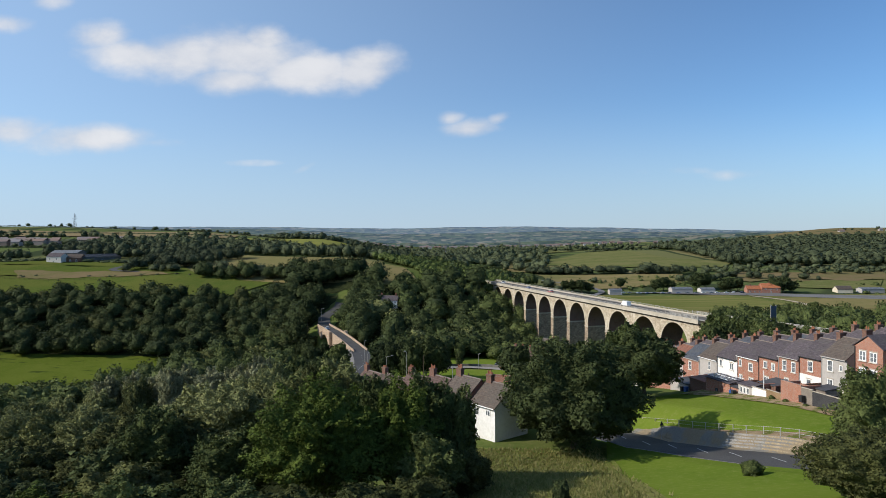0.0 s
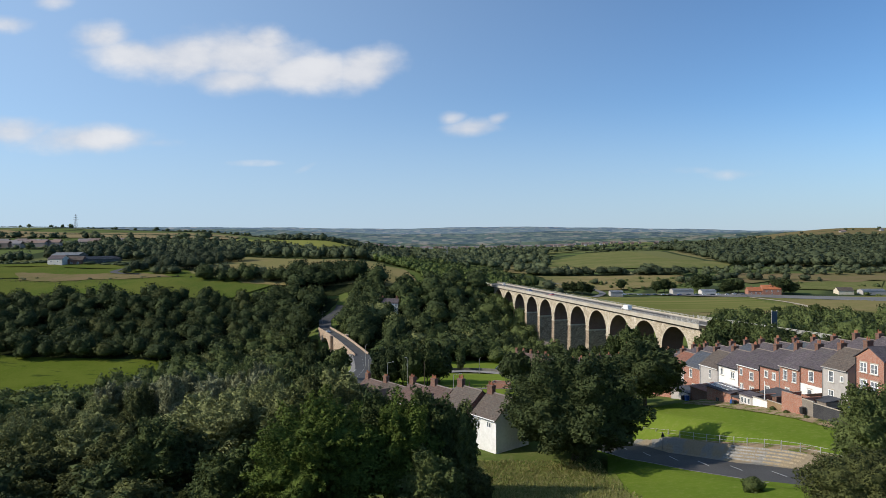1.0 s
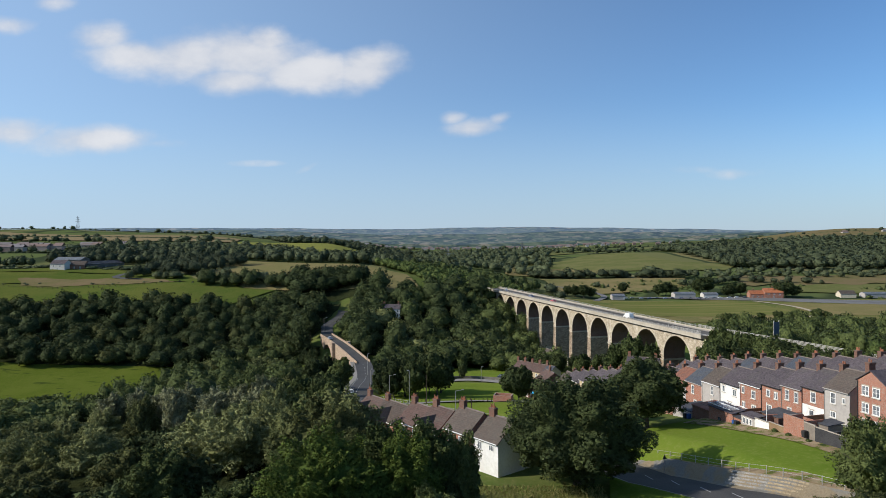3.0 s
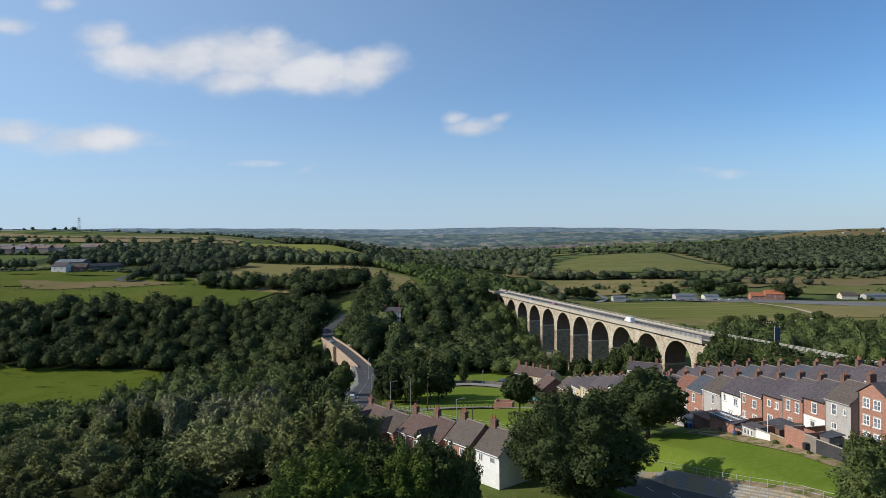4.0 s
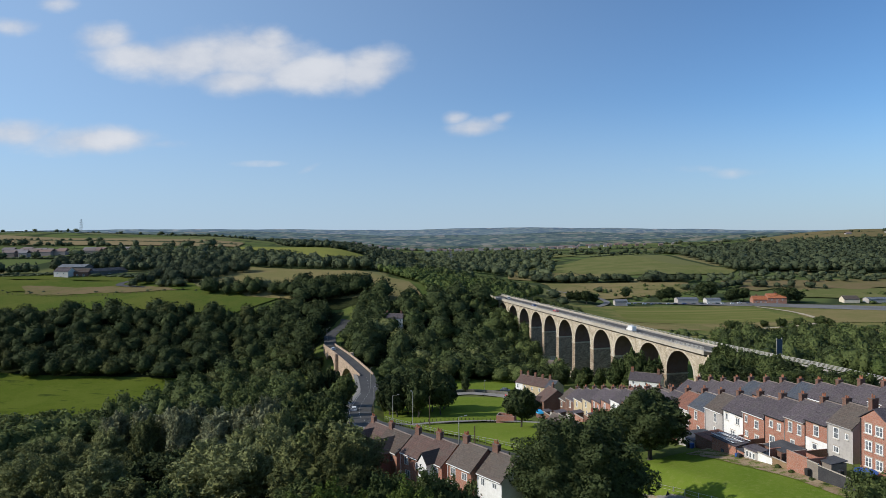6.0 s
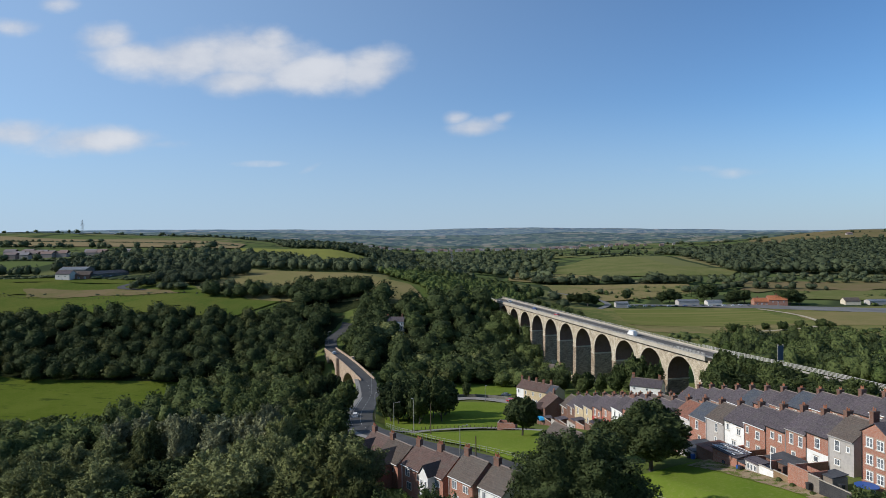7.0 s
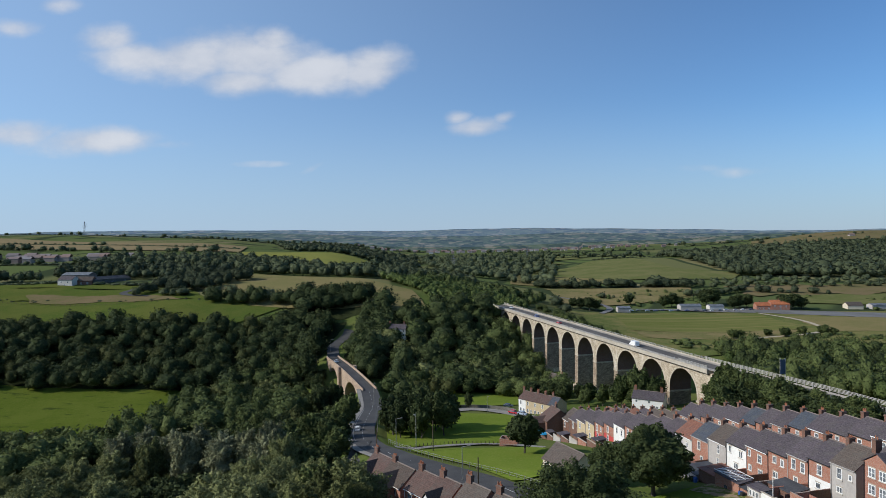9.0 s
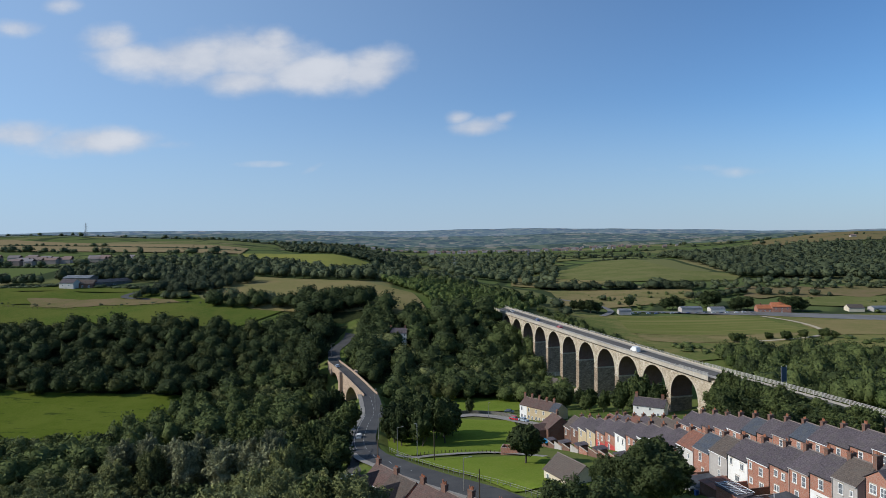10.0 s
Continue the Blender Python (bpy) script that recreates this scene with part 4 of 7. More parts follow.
sheet("field", [(139, 486), (270, 482), (232, 446), (142, 455)], "scrub_land", "dry rough strip beside the wood", 0.75, 8, rag=2)
sheet("field", [(297, 556), (470, 520), (420, 430), (279, 466)], "hay", "dry straw-coloured rough grazing", 0.8, 8, rag=2)
sheet("road", [(155, 624), (217, 610), (282, 585), (290, 612)], "pale_asphalt", "grey car park across the plain", 0.8, 10, category="road")
sheet("road", [(286, 614), (284, 586), (366, 537), (392, 572)], "pale_asphalt", "grey yard beside the town road", 0.8, 10, category="road")
sheet("road", [(392, 572), (366, 537), (470, 500), (520, 560)], "pale_asphalt", "grey yard along the plain", 0.85, 10, category="road")
ribbon("road", [(108, 690), (130, 672), (148, 655), (156, 622), (140, 590)], 6.0, "pale_asphalt", "grey access road to the car park", 0.9)
ribbon("path", [(282, 580), (292, 546), (291, 511), (279, 475), (254, 457), (215, 452)], 4.0, "pale_track", "pale dusty track across the plain", 0.95, category="path")
ribbon("road", [(-250, 560), (-262, 535), (-268, 512), (-240, 500)], 6.0, "asphalt", "narrow lane beside the farm", 0.95)



def field_fence(points, words):
    fence = new("fence")
    tagged(fence, words, "fence")
    last = None
    for (ax, ay), (bx, by) in zip(points, points[1:]):
        n = max(1, int(math.hypot(bx - ax, by - ay) / 4.0))
        for i in range(n):
            x, y = ax + (bx - ax) * i / n, ay + (by - ay) * i / n
            z = h1(x, y) + 0.6
            Geo().box(x - 0.09, x + 0.09, y - 0.09, y + 0.09, z - 0.6, z + 1.35).make("post", "timber_dark", fence)
            if last:
                for k in (0.6, 1.1):
                    Geo().tube((last[0], last[1], last[2] + k), (x, y, z + k), 0.03, None, 4).make("rail", "timber_dark", fence)
            last = (x, y, z)


field_fence([(-354, 488), (-300, 480), (-259, 477), (-225, 480), (-200, 485)], "dark post and rail fence across the pasture")

# ---- trees ----


def crown_surface(rng, coarse, fine, rough):
    """A lobed outline: how far the crown reaches in each direction, from large limbs and small sprays."""
    def unit(m):
        c = rng.normal(size=(m, 3))
        return c / np.linalg.norm(c, axis=1)[:, None]
    c1, c2 = unit(coarse), unit(fine)
    k1, h1_ = rng.uniform(0.7, 1.5, coarse) * coarse * 0.62, rng.uniform(0.45, 1.0, coarse)
    k2, h2 = rng.uniform(0.7, 1.5, fine) * fine * 0.62, rng.uniform(0.3, 1.0, fine)

    def reach(d):
        big = (np.exp((d @ c1.T - 1) * k1) * h1_).max(1)
        small = (np.exp((d @ c2.T - 1) * k2) * h2).max(1)
        return 1 - rough * 1.25 + rough * big + rough * 0.42 * small
    return reach


def crown_arrays(rng, spread, high, low, n, size, coarse=26, fine=120, rough=0.30, shrink=0.86, seg=9, rings=6, droop=0.0, belly=0.42):
    """Leaf sprays on a lobed crown: their corners and the way the foliage faces there, and the shaded body within."""
    reach = crown_surface(rng, coarse, fine, rough)
    mid = low + (high - low) * belly
    up, down, side = high - mid, mid - low, spread / 2

    def place(d, r):
        p = d * r[:, None]
        p[:, :2] *= side
        p[:, 2] *= np.where(p[:, 2] > 0, up, down)
        p[:, 2] -= droop * (d[:, 0] ** 2 + d[:, 1] ** 2) * down * 0.3
        return p
    d = rng.normal(size=(n, 3))
    d[:, 2] += 0.25
    d /= np.linalg.norm(d, axis=1)[:, None]
    t = np.cross(d, rng.normal(size=(n, 3)))
    t /= np.linalg.norm(t, axis=1)[:, None]
    b = np.cross(d, t)
    r = reach(d)
    e = 0.03
    ends = []
    for w in (t, b):
        q = d + w * e
        q /= np.linalg.norm(q, axis=1)[:, None]
        ends.append(place(q, reach(q)))
    p0 = place(d, r)
    nor = np.cross(ends[0] - p0, ends[1] - p0)
    nor /= np.linalg.norm(nor, axis=1)[:, None] + 1e-9
    p = place(d, r * (1.03 - 0.17 * rng.random(n) ** 1.6))
    p[:, 2] += mid
    soft = nor + rng.normal(size=(n, 3)) * 0.24
    soft /= np.linalg.norm(soft, axis=1)[:, None]
    face = nor + rng.normal(size=(n, 3)) * 0.5
    face[:, 2] += 0.15
    face /= np.linalg.norm(face, axis=1)[:, None]
    u = np.cross(face, rng.normal(size=(n, 3)))
    u /= np.linalg.norm(u, axis=1)[:, None]
    if droop:
        u = u * (1 - droop) + np.array([0, 0, -1.0]) * droop
        u -= face * (u * face).sum(1)[:, None]
        u /= np.linalg.norm(u, axis=1)[:, None]
    w = np.cross(face, u)
    s = (size * rng.uniform(0.55, 1.35, n))[:, None]
    k = rng.uniform(0.4, 0.8, (n, 1)) * (1 - 0.35 * droop)
    v = np.stack([p - u * s, p + u * s * 0.6 - w * s * k, p + u * s * 0.5 + w * s * k], 1).reshape(-1, 3)
    cv, cf, cd = [], [], []
    for i in range(1, rings):
        th = math.pi * i / rings
        for j in range(seg):
            ph = 2 * math.pi * (j + 0.5 * (i % 2)) / seg
            cd.append((math.sin(th) * math.cos(ph), math.sin(th) * math.sin(ph), math.cos(th)))
    cd = np.array(cd)
    cv = place(cd, reach(cd) * shrink)
    cv[:, 2] += mid
    fx = side / np.quantile(np.hypot(p[:, 0], p[:, 1]), 0.985)
    fz = (high - low) / max(p[:, 2].max() - low, 0.1)
    grow = np.array([fx, fx, fz])
    v, cv = v * grow + (0, 0, low * (1 - fz)), cv * grow + (0, 0, low * (1 - fz))
    cn = cd / np.array([side, side, (up + down) / 2])
    cn /= np.linalg.norm(cn, axis=1)[:, None]
    for i in range(rings - 2):
        for j in range(seg):
            p1, q1 = i * seg + j, i * seg + (j + 1) % seg
            cf.append((p1, p1 + seg, q1 + seg, q1))
    cf.append(tuple(range(seg)))
    cf.append(tuple((rings - 2) * seg + j for j in reversed(range(seg))))
    return v, np.repeat(soft, 3, 0), cv, cn, cf


def foliage_mesh(name, v, nv, faces, mat):
    me = bpy.data.meshes.new(name)
    me.from_pydata(v.tolist(), [], faces)
    me.materials.append(M[mat])
    me.polygons.foreach_set("use_smooth", [True] * len(me.polygons))
    me.update()
    me.normals_split_custom_set_from_vertices(nv.tolist())
    return me


def crown_mesh(arrays, mat):
    v, nv, cv, cn, cf = arrays
    k = len(v)
    return foliage_mesh("crown", np.concatenate([v, cv]), np.concatenate([nv, cn]), np.arange(k).reshape(-1, 3).tolist() + [tuple(k + a for a in f) for f in cf], mat)


def trunk_mesh(rng, high, low, r):
    """A tapered trunk with limbs that reach into the crown."""
    g = Geo()
    top = low + (high - low) * 0.55
    g.tube((0, 0, -1.5), (0.05 * r, 0, 0.4), r * 1.4, r, 9)
    g.tube((0, 0, 0.35), (0.2 * r, 0.1, low + 0.4), r, r * 0.75, 9)
    g.tube((0.2 * r, 0.1, low + 0.3), (0, 0, top), r * 0.75, r * 0.3, 7)
    for i in range(6):
        a = i * 1.05 + rng.uniform(-0.3, 0.3)
        z = low * 0.8 + (top - low) * 0.12 * i
        e = (high - low) * 0.3
        g.tube((0, 0, z), (e * math.cos(a), e * math.sin(a), z + e * 0.8), r * 0.4, r * 0.12, 6)
    me = bpy.data.meshes.new("trunk")
    me.from_pydata(g.v, [], g.f)
    me.materials.append(M["bark"])
    return me


TREES = {}


def tree_kind(key, seed, spread, high, low, lobes, leaves, size, mat, r=0.3, rough=0.30, droop=0.0, belly=0.42):
    rng = np.random.default_rng(seed)
    crown = crown_mesh(crown_arrays(rng, spread, high, low, leaves, size, lobes, lobes * 7, rough, 0.86, 14, 9, droop, belly), mat)
    TREES[key] = (crown, trunk_mesh(rng, high, low, r), high, spread)


def plant(key, x, y, label, high, spread=None, turn=None, name="tree", group="", sink=0.2, top=None):
    """top: the height of the crown's top in the world, in place of the tree's own height."""
    crown, trunk, th, sp = TREES[key]
    z = h1(x, y) - sink
    if top is not None:
        high = top - z
    s = high / th
    w = (spread / sp) if spread else s
    t = new(name)
    t.matrix_basis = Matrix.LocRotScale((x, y, z), Euler((0, 0, radians(random.uniform(0, 360) if turn is None else turn))), (w, w, s))
    tagged(t, label, "tree" if name == "tree" else name, group)
    for nm, me in (("trunk", trunk), ("crown", crown)):
        new(nm, me).parent = t
    return t


tree_kind("sycamore", 3, 17, 16, 0.4, 60, 38000, 0.19, "leaf_dark", 0.45, 0.36, belly=0.34)
tree_kind("maple", 5, 11, 12.5, 1.6, 48, 17000, 0.20, "leaf_dark", 0.3, 0.32)
tree_kind("roundel", 6, 8, 9, 1.8, 30, 5500, 0.26, "leaf_dark", 0.22, 0.32)
tree_kind("ash_a", 7, 14, 17, 1.5, 60, 38000, 0.155, "leaf_bright", 0.35, 0.44)
tree_kind("ash_b", 17, 12, 16, 1.5, 52, 24000, 0.17, "leaf_bright", 0.35, 0.44)
tree_kind("alder_a", 8, 11, 15, 1.0, 46, 15000, 0.20, "leaf_mid", 0.3, 0.42)
tree_kind("alder_b", 18, 11, 14, 1.0, 46, 15000, 0.20, "leaf_mid", 0.3, 0.42)
tree_kind("elder", 19, 10, 10, 0.6, 42, 12000, 0.20, "leaf_olive", 0.25, 0.34)
tree_kind("hawthorn", 9, 9, 6.5, 0.3, 70, 30000, 0.095, "leaf_olive", 0.25, 0.34)
tree_kind("shrub", 10, 3, 2.6, 0.05, 18, 3000, 0.10, "leaf_mid", 0.06)
tree_kind("yew", 13, 1.8, 3.0, 0.05, 14, 2500, 0.09, "leaf_dark", 0.08)
tree_kind("willow_a", 11, 9, 16, 0.8, 46, 8500, 0.25, "leaf_silver", 0.4, 0.40, 0.3)
tree_kind("willow_b", 12, 12, 12, 0.6, 60, 12000, 0.22, "leaf_willow", 0.4, 0.42, 0.4)
tree_kind("willow_c", 14, 12, 12, 0.6, 54, 11000, 0.23, "leaf_grey", 0.4, 0.42, 0.4)
for i in range(3):
    tree_kind("mid_dark%d" % i, 20 + i, 10, 13, 0.8, 26, 2000, 0.42, "leaf_dark", 0.3, 0.42)
    tree_kind("mid_green%d" % i, 30 + i, 10, 12, 0.8, 26, 2000, 0.42, "leaf_mid", 0.3, 0.42)
    tree_kind("far_alder%d" % i, 36 + i, 10, 12, 0.8, 30, 3200, 0.36, ("leaf_mid", "leaf_olive", "leaf_grey")[i], 0.3, 0.42)


def scatter(corners, gap, seed, jitter=0.45):
    (ax, ay), (bx, by), (cx, cy), (dx, dy) = corners
    rng = random.Random(seed)
    nu = max(1, round(max(math.hypot(bx - ax, by - ay), math.hypot(cx - dx, cy - dy)) / gap))
    nv = max(1, round(max(math.hypot(dx - ax, dy - ay), math.hypot(cx - bx, cy - by)) / gap))
    out = []
    for j in range(nv):
        for i in range(nu):
            u, v = (i + 0.5 + rng.uniform(-jitter, jitter)) / nu, (j + 0.5 + rng.uniform(-jitter, jitter)) / nv
            out.append(((1 - v) * ((1 - u) * ax + u * bx) + v * ((1 - u) * dx + u * cx), (1 - v) * ((1 - u) * ay + u * by) + v * ((1 - u) * dy + u * cy)))
    return out


def belt(points, keys, lo, hi, label, group, seed=1, wide=0.85):
    rng = random.Random(seed)
    for x, y in points:
        h = rng.uniform(lo, hi)
        plant(rng.choice(keys), x, y, label, h, spread=h * wide * rng.uniform(0.8, 1.2), group=group)


DARK, GREEN = ["mid_dark0", "mid_dark1", "mid_dark2"], ["mid_green0", "mid_green1", "mid_green2"]
FAR_KINDS = []
for i in range(8):
    frng = np.random.default_rng(50 + i)
    FAR_KINDS.append((crown_arrays(frng, 0.95, 1.0, 0.0, 480, 0.038, 18, 70, 0.42, 0.84, 8, 6, 0, 0.38), crown_arrays(frng, 0.95, 1.0, 0.0, 84, 0.085, 12, 30, 0.40, 0.86, 7, 5, 0, 0.36),
                      crown_arrays(frng, 1.0, 1.0, 0.0, 44, 0.13, 8, 16, 0.34, 0.92, 6, 4, 0, 0.34)))


def wood(name, points, lo, hi, mat, label, seed, fine=True, wide=1.0):
    """A wood that nobody could count: one mesh of many tree crowns."""
    rng = np.random.default_rng(seed)
    vs, ns, fs, k = [], [], [], 0
    pts = np.array(points)
    zz = height(pts[:, 0], pts[:, 1])
    for (x, y), z in zip(points, zz):
        v, nv, cv, cn, cf = FAR_KINDS[rng.integers(8)][2 if hi < 4.5 else 0 if fine else 1]
        h = rng.uniform(lo, hi)
        a = rng.uniform(0, 6.28)
        w = h * wide * rng.uniform(0.75, 1.45)
        rot = np.array([[math.cos(a) * w, -math.sin(a) * w, 0], [math.sin(a) * w, math.cos(a) * w, 0], [0, 0, h]])
        allv = np.concatenate([v, cv]) @ rot.T + np.array([x, y, z - 0.3])
        alln = np.concatenate([nv, cn]) @ np.linalg.inv(rot)
        vs.append(allv)
        ns.append(alln / np.linalg.norm(alln, axis=1)[:, None])
        n = len(v)
        fs += (np.arange(n).reshape(-1, 3) + k).tolist() + [tuple(k + n + q for q in f) for f in cf]
        k += len(allv)
    ob = new(name, foliage_mesh(name, np.concatenate(vs), np.concatenate(ns), fs, mat))
    return tagged(ob, label, "wood", kind="stuff")


def mixed_wood(name, points, lo, hi, mats, label, seed, wide=1.0):
    """A wood of several kinds of tree: a mesh for each kind."""
    pick = random.Random(seed)
    sets = {m: [] for m in mats}
    for q in points:
        sets[pick.choice(mats)].append(q)
    for i, (m, pts) in enumerate(sets.items()):
        f = 1.15 - 0.15 * i
        wood(name, pts, lo * f, hi * f, m, label, seed + i, True, wide)


for x, y, top, sp, key in ((-18, 104, 33, 9, "elder"), (-14, 97, 31.5, 8, "elder"), (-10, 91, 29, 8, "alder_b"), (-6, 87, 28.5, 7, "alder_a"), (-1, 84, 28.5, 6, "elder"), (-23, 112, 32.5, 9, "elder"), (-27, 122, 29, 9, "far_alder0"), (-29, 133, 27, 9, "far_alder1")):
    plant(key, x, y, "leafy tree behind the roadside houses", 9, spread=sp * 1.1, top=top + 0.9, group="trees behind the row")
for x, y, top, sp in ((72, 243, 25.5, 10), (77, 240, 22.5, 9), (67, 250, 21, 9)):
    plant("mid_green1", x, y, "tall green tree before the viaduct arches", 12, spread=sp, top=top, group="trees below the viaduct")
# beside the lawn and the road
plant("sycamore", 19.0, 92, "large dark green sycamore with a full round crown", 16.5, turn=20, top=41.3, spread=21)
plant("maple", 37.2, 117, "dark green broadleaf tree at the lawn's edge", 12.5, top=39.2, spread=15.5)
plant("maple", 31, 126, "dark green broadleaf tree behind the lawn", 12.5, top=33)
plant("roundel", 18.5, 162.5, "small round tree standing on the green", 9, top=29.3)
plant("alder_a", 46.5, 68, "dark green tree beside the road", 11, top=42.0)
plant("alder_b", 51, 63, "dark green tree beside the road", 11, top=41.0)
plant("hawthorn", 33.5, 49.5, "spreading olive green hawthorn", 6, top=40.2, spread=10)
plant("hawthorn", 38, 46, "spreading olive green hawthorn", 6, top=41)
plant("shrub", 32.6, 66.5, "small green shrub at the kerb", 2.0, name="shrub")
plant("yew", 10.2, 55, "dark upright yew shrub in long grass", 3, name="shrub")
plant("shrub", 16.5, 44, "low scrub in long grass", 1.2, name="shrub")
# near wood
for key, x, y, top, spread, word in (("ash_a", -12, 62, 42.6, 14, "bright green ash tree in full leaf"), ("ash_b", -5, 66, 41.6, 10, "bright green ash tree in full leaf"), ("alder_a", -6.5, 72, 40.8, 9, "dark green alder in a dense belt"), ("alder_a", -2.0, 72, 40.8, 8, "dark green alder in a dense belt"),
                                     ("alder_b", 1.4, 73, 39.2, 6, "dark green alder in a dense belt"), ("alder_b", -1.5, 62, 37, 7, "dark green alder in a dense belt"), ("elder", 2.4, 66, 33.5, 5.5, "olive green elder in a dense belt"),
                                     ("alder_a", -22, 66, 36.5, 10, "leafy green tree in the near wood"), ("elder", -32, 62, 33.5, 11, "olive green tree in the near wood"), ("alder_b", -26, 52, 36, 9, "leafy green tree in the near wood"),
                                     ("ash_b", -36, 53, 34.5, 11, "bright green tree in the near wood"), ("alder_a", -17, 48, 37, 8, "leafy green tree in the near wood"), ("maple", -44, 64, 31.5, 11, "dark green tree in the near wood"),
                                     ("maple", -46, 52, 33, 10, "dark green tree in the near wood"), ("maple", -56, 72, 29, 11, "dark green tree in the near wood"), ("maple", -68, 84, 26, 12, "dark green tree in the near wood"), ("elder", -7, 52, 35, 8, "dense dark elder at the edge of the wood"), ("elder", -2.5, 55, 34.5, 7, "dense dark elder at the edge of the wood"), ("elder", -12.5, 50, 35.5, 8, "dense dark elder at the edge of the wood"), ("elder", -18, 53, 34, 8, "dense dark elder at the edge of the wood")):
    plant(key, x, y, word, 12, spread=spread, top=top, group="near wood")
belt(scatter([(-72, 70), (-42, 76), (-52, 112), (-90, 112)], 11.0, 91), ["mid_dark0", "elder", "maple", "mid_dark2"], 7, 11, "dark green tree in the valley wood", "valley wood", 92, 1.05)
belt(scatter([(-40, 79), (-14, 80), (-22, 108), (-50, 108)], 11.5, 1), ["alder_a", "elder", "far_alder1", "willow_c"], 8, 13, "leafy green tree in the valley wood", "valley wood", 2, 1.0)
belt([(-50.5, 135.8), (-45.7, 142.0), (-38.1, 140.5), (-27.7, 124.8), (-19.0, 113.4), (-40.1, 120.8), (-28.3, 113.1), (-49, 127), (-36, 131)], ["willow_b", "willow_b", "willow_c"], 12, 14.5, "pale olive willow on the valley floor", "valley willows", 3, 1.05)
belt([(-123.5, 172.8), (-117.4, 178.1), (-109.3, 181.0), (-101.7, 185.4), (-99.5, 157.2), (-91.9, 163.1), (-112, 165), (-84, 148), (-98, 174)], ["willow_b", "willow_c"], 11.5, 13.5, "silvery willow on the valley floor", "valley willows", 5, 1.0)
belt([(-109.1, 204.3), (-101.2, 206.1), (-87.2, 192.9), (-77.1, 187.6), (-65.6, 177.1), (-58.8, 178.7), (-51.5, 176.0), (-42.9, 158.8), (-76.4, 177.9), (-89.6, 184.9), (-48.8, 160.8)], ["willow_a", "willow_a", "willow_c"], 14.5, 18, "tall silvery white poplar on the valley floor", "silver poplars", 4, 0.62)
belt([(-127.7, 295.8), (-116.4, 301.4), (-112.7, 274), (-157.6, 221.2), (-150.8, 224.7), (-140.5, 226.4), (-138.1, 244.3), (-125.2, 210.9), (-120, 285), (-130, 232), (-106, 290)], DARK, 9, 11.5, "dark broadleaf tree beside the meadow", "valley floor trees", 6, 1.05)
belt([(-88.1, 172.3), (-81.0, 170.7), (-72.8, 158.8), (-71.3, 165.0), (-80.8, 158.4), (-64, 150), (-60, 140), (-72, 140), (-84, 132), (-66, 126), (-95, 138), (-58, 160)], DARK + ["elder", "mid_green0"], 7.5, 9.5, "dark green tree among the willows", "valley floor trees", 16, 1.1)
belt([(-111.3, 335), (-99.9, 338), (-99.6, 326), (-81.4, 325), (-121.7, 327.0), (-90, 332)], ["willow_b", "willow_c", "far_alder2"], 9, 12, "pale green willow by the river", "river willows", 17, 1.15)
belt([(-73.1, 312), (-45.3, 230.5), (-78.9, 270.8), (-44.4, 202.0), (-58.8, 230.2), (-82.3, 250.9), (-37, 161.0), (-40.9, 167.4), (-40.7, 175.2), (-158.1, 247.7), (-62, 246), (-70, 215), (-88, 226), (-56, 208), (-72, 236), (-96, 244)], GREEN + ["far_alder0", "far_alder1"], 9, 12.5, "green tree on the valley floor", "valley floor trees", 18, 1.0)
belt(scatter([(-104, 206), (-56, 192), (-56, 240), (-106, 252)], 12, 4), DARK + GREEN, 7, 10, "green tree on the valley floor", "valley floor trees", 26, 1.0)
belt(scatter([(-48, 150), (-30, 158), (-37, 225), (-52, 220)], 8.5, 5), GREEN + DARK, 9, 13, "green tree beside the road", "roadside trees", 7, 0.8)
belt([(-17, 204), (-10, 200), (-3, 206), (-14, 212), (-6, 216), (-19, 220), (-11, 226), (-2, 222), (-20, 211)], DARK, 13, 16, "dark broadleaf tree on the green", "trees on the green", 8, 0.7)
belt([(-24, 222), (-22, 214)], GREEN, 7, 9, "small pale green tree on the green", "trees on the green", 9, 0.7)
belt([(7, 272)], DARK, 7.5, 7.5, "small dark upright tree by the street", "", 9, 0.6)
brng = random.Random(77)
for x, y in scatter([(89, 224), (103.5, 162), (98, 140), (76, 196)], 5.8, 7):
    if x / y < 0.415:
        continue
    plant(brng.choice(DARK + GREEN), x, y, "green tree below the viaduct road", 9, spread=brng.uniform(7, 10), top=brng.uniform(25.0, 28.8) + (1.0 if x < 92 else 0), group="embankment trees")
for i in range(54):
    lx, ly = brng.uniform(240, 334), -2.4 - 17 * brng.random() ** 2.0
    q = V_POSE @ Vector((lx, ly, 0))
    if q.x / q.y < 0.42:
        continue
    plant(brng.choice(DARK + GREEN + ["far_alder0"]), q.x, q.y, "dense green tree beside the viaduct road", 9, spread=brng.uniform(6, 9), top=v_road(lx) + brng.uniform(3.6, 5.4) + ly * 0.12, group="embankment trees")
for x, y, top in ((-53, 285, 11.5), (-59, 281, 10.5), (-71, 331, 6), (-65, 309, 5), (-73, 345, 5.5), (-60, 300, 4.5), (-48, 267, 6.5), (-75, 338, 5), (-45, 256, 8), (-62, 290, 8)):
    plant(brng.choice(DARK), x, y, "dark tree beside the old bridge", 9, spread=9, top=top, group="bridge trees")
belt([(-79, 345), (-81, 353), (-78, 362)], DARK, 16, 19, "dark tree at the bridge end", "bridge trees", 15, 0.6)
belt([(58, 268), (62, 260), (66, 252), (71, 246), (55, 262)], DARK + GREEN, 8, 12, "green tree beside the viaduct piers", "trees below the viaduct", 12, 0.8)
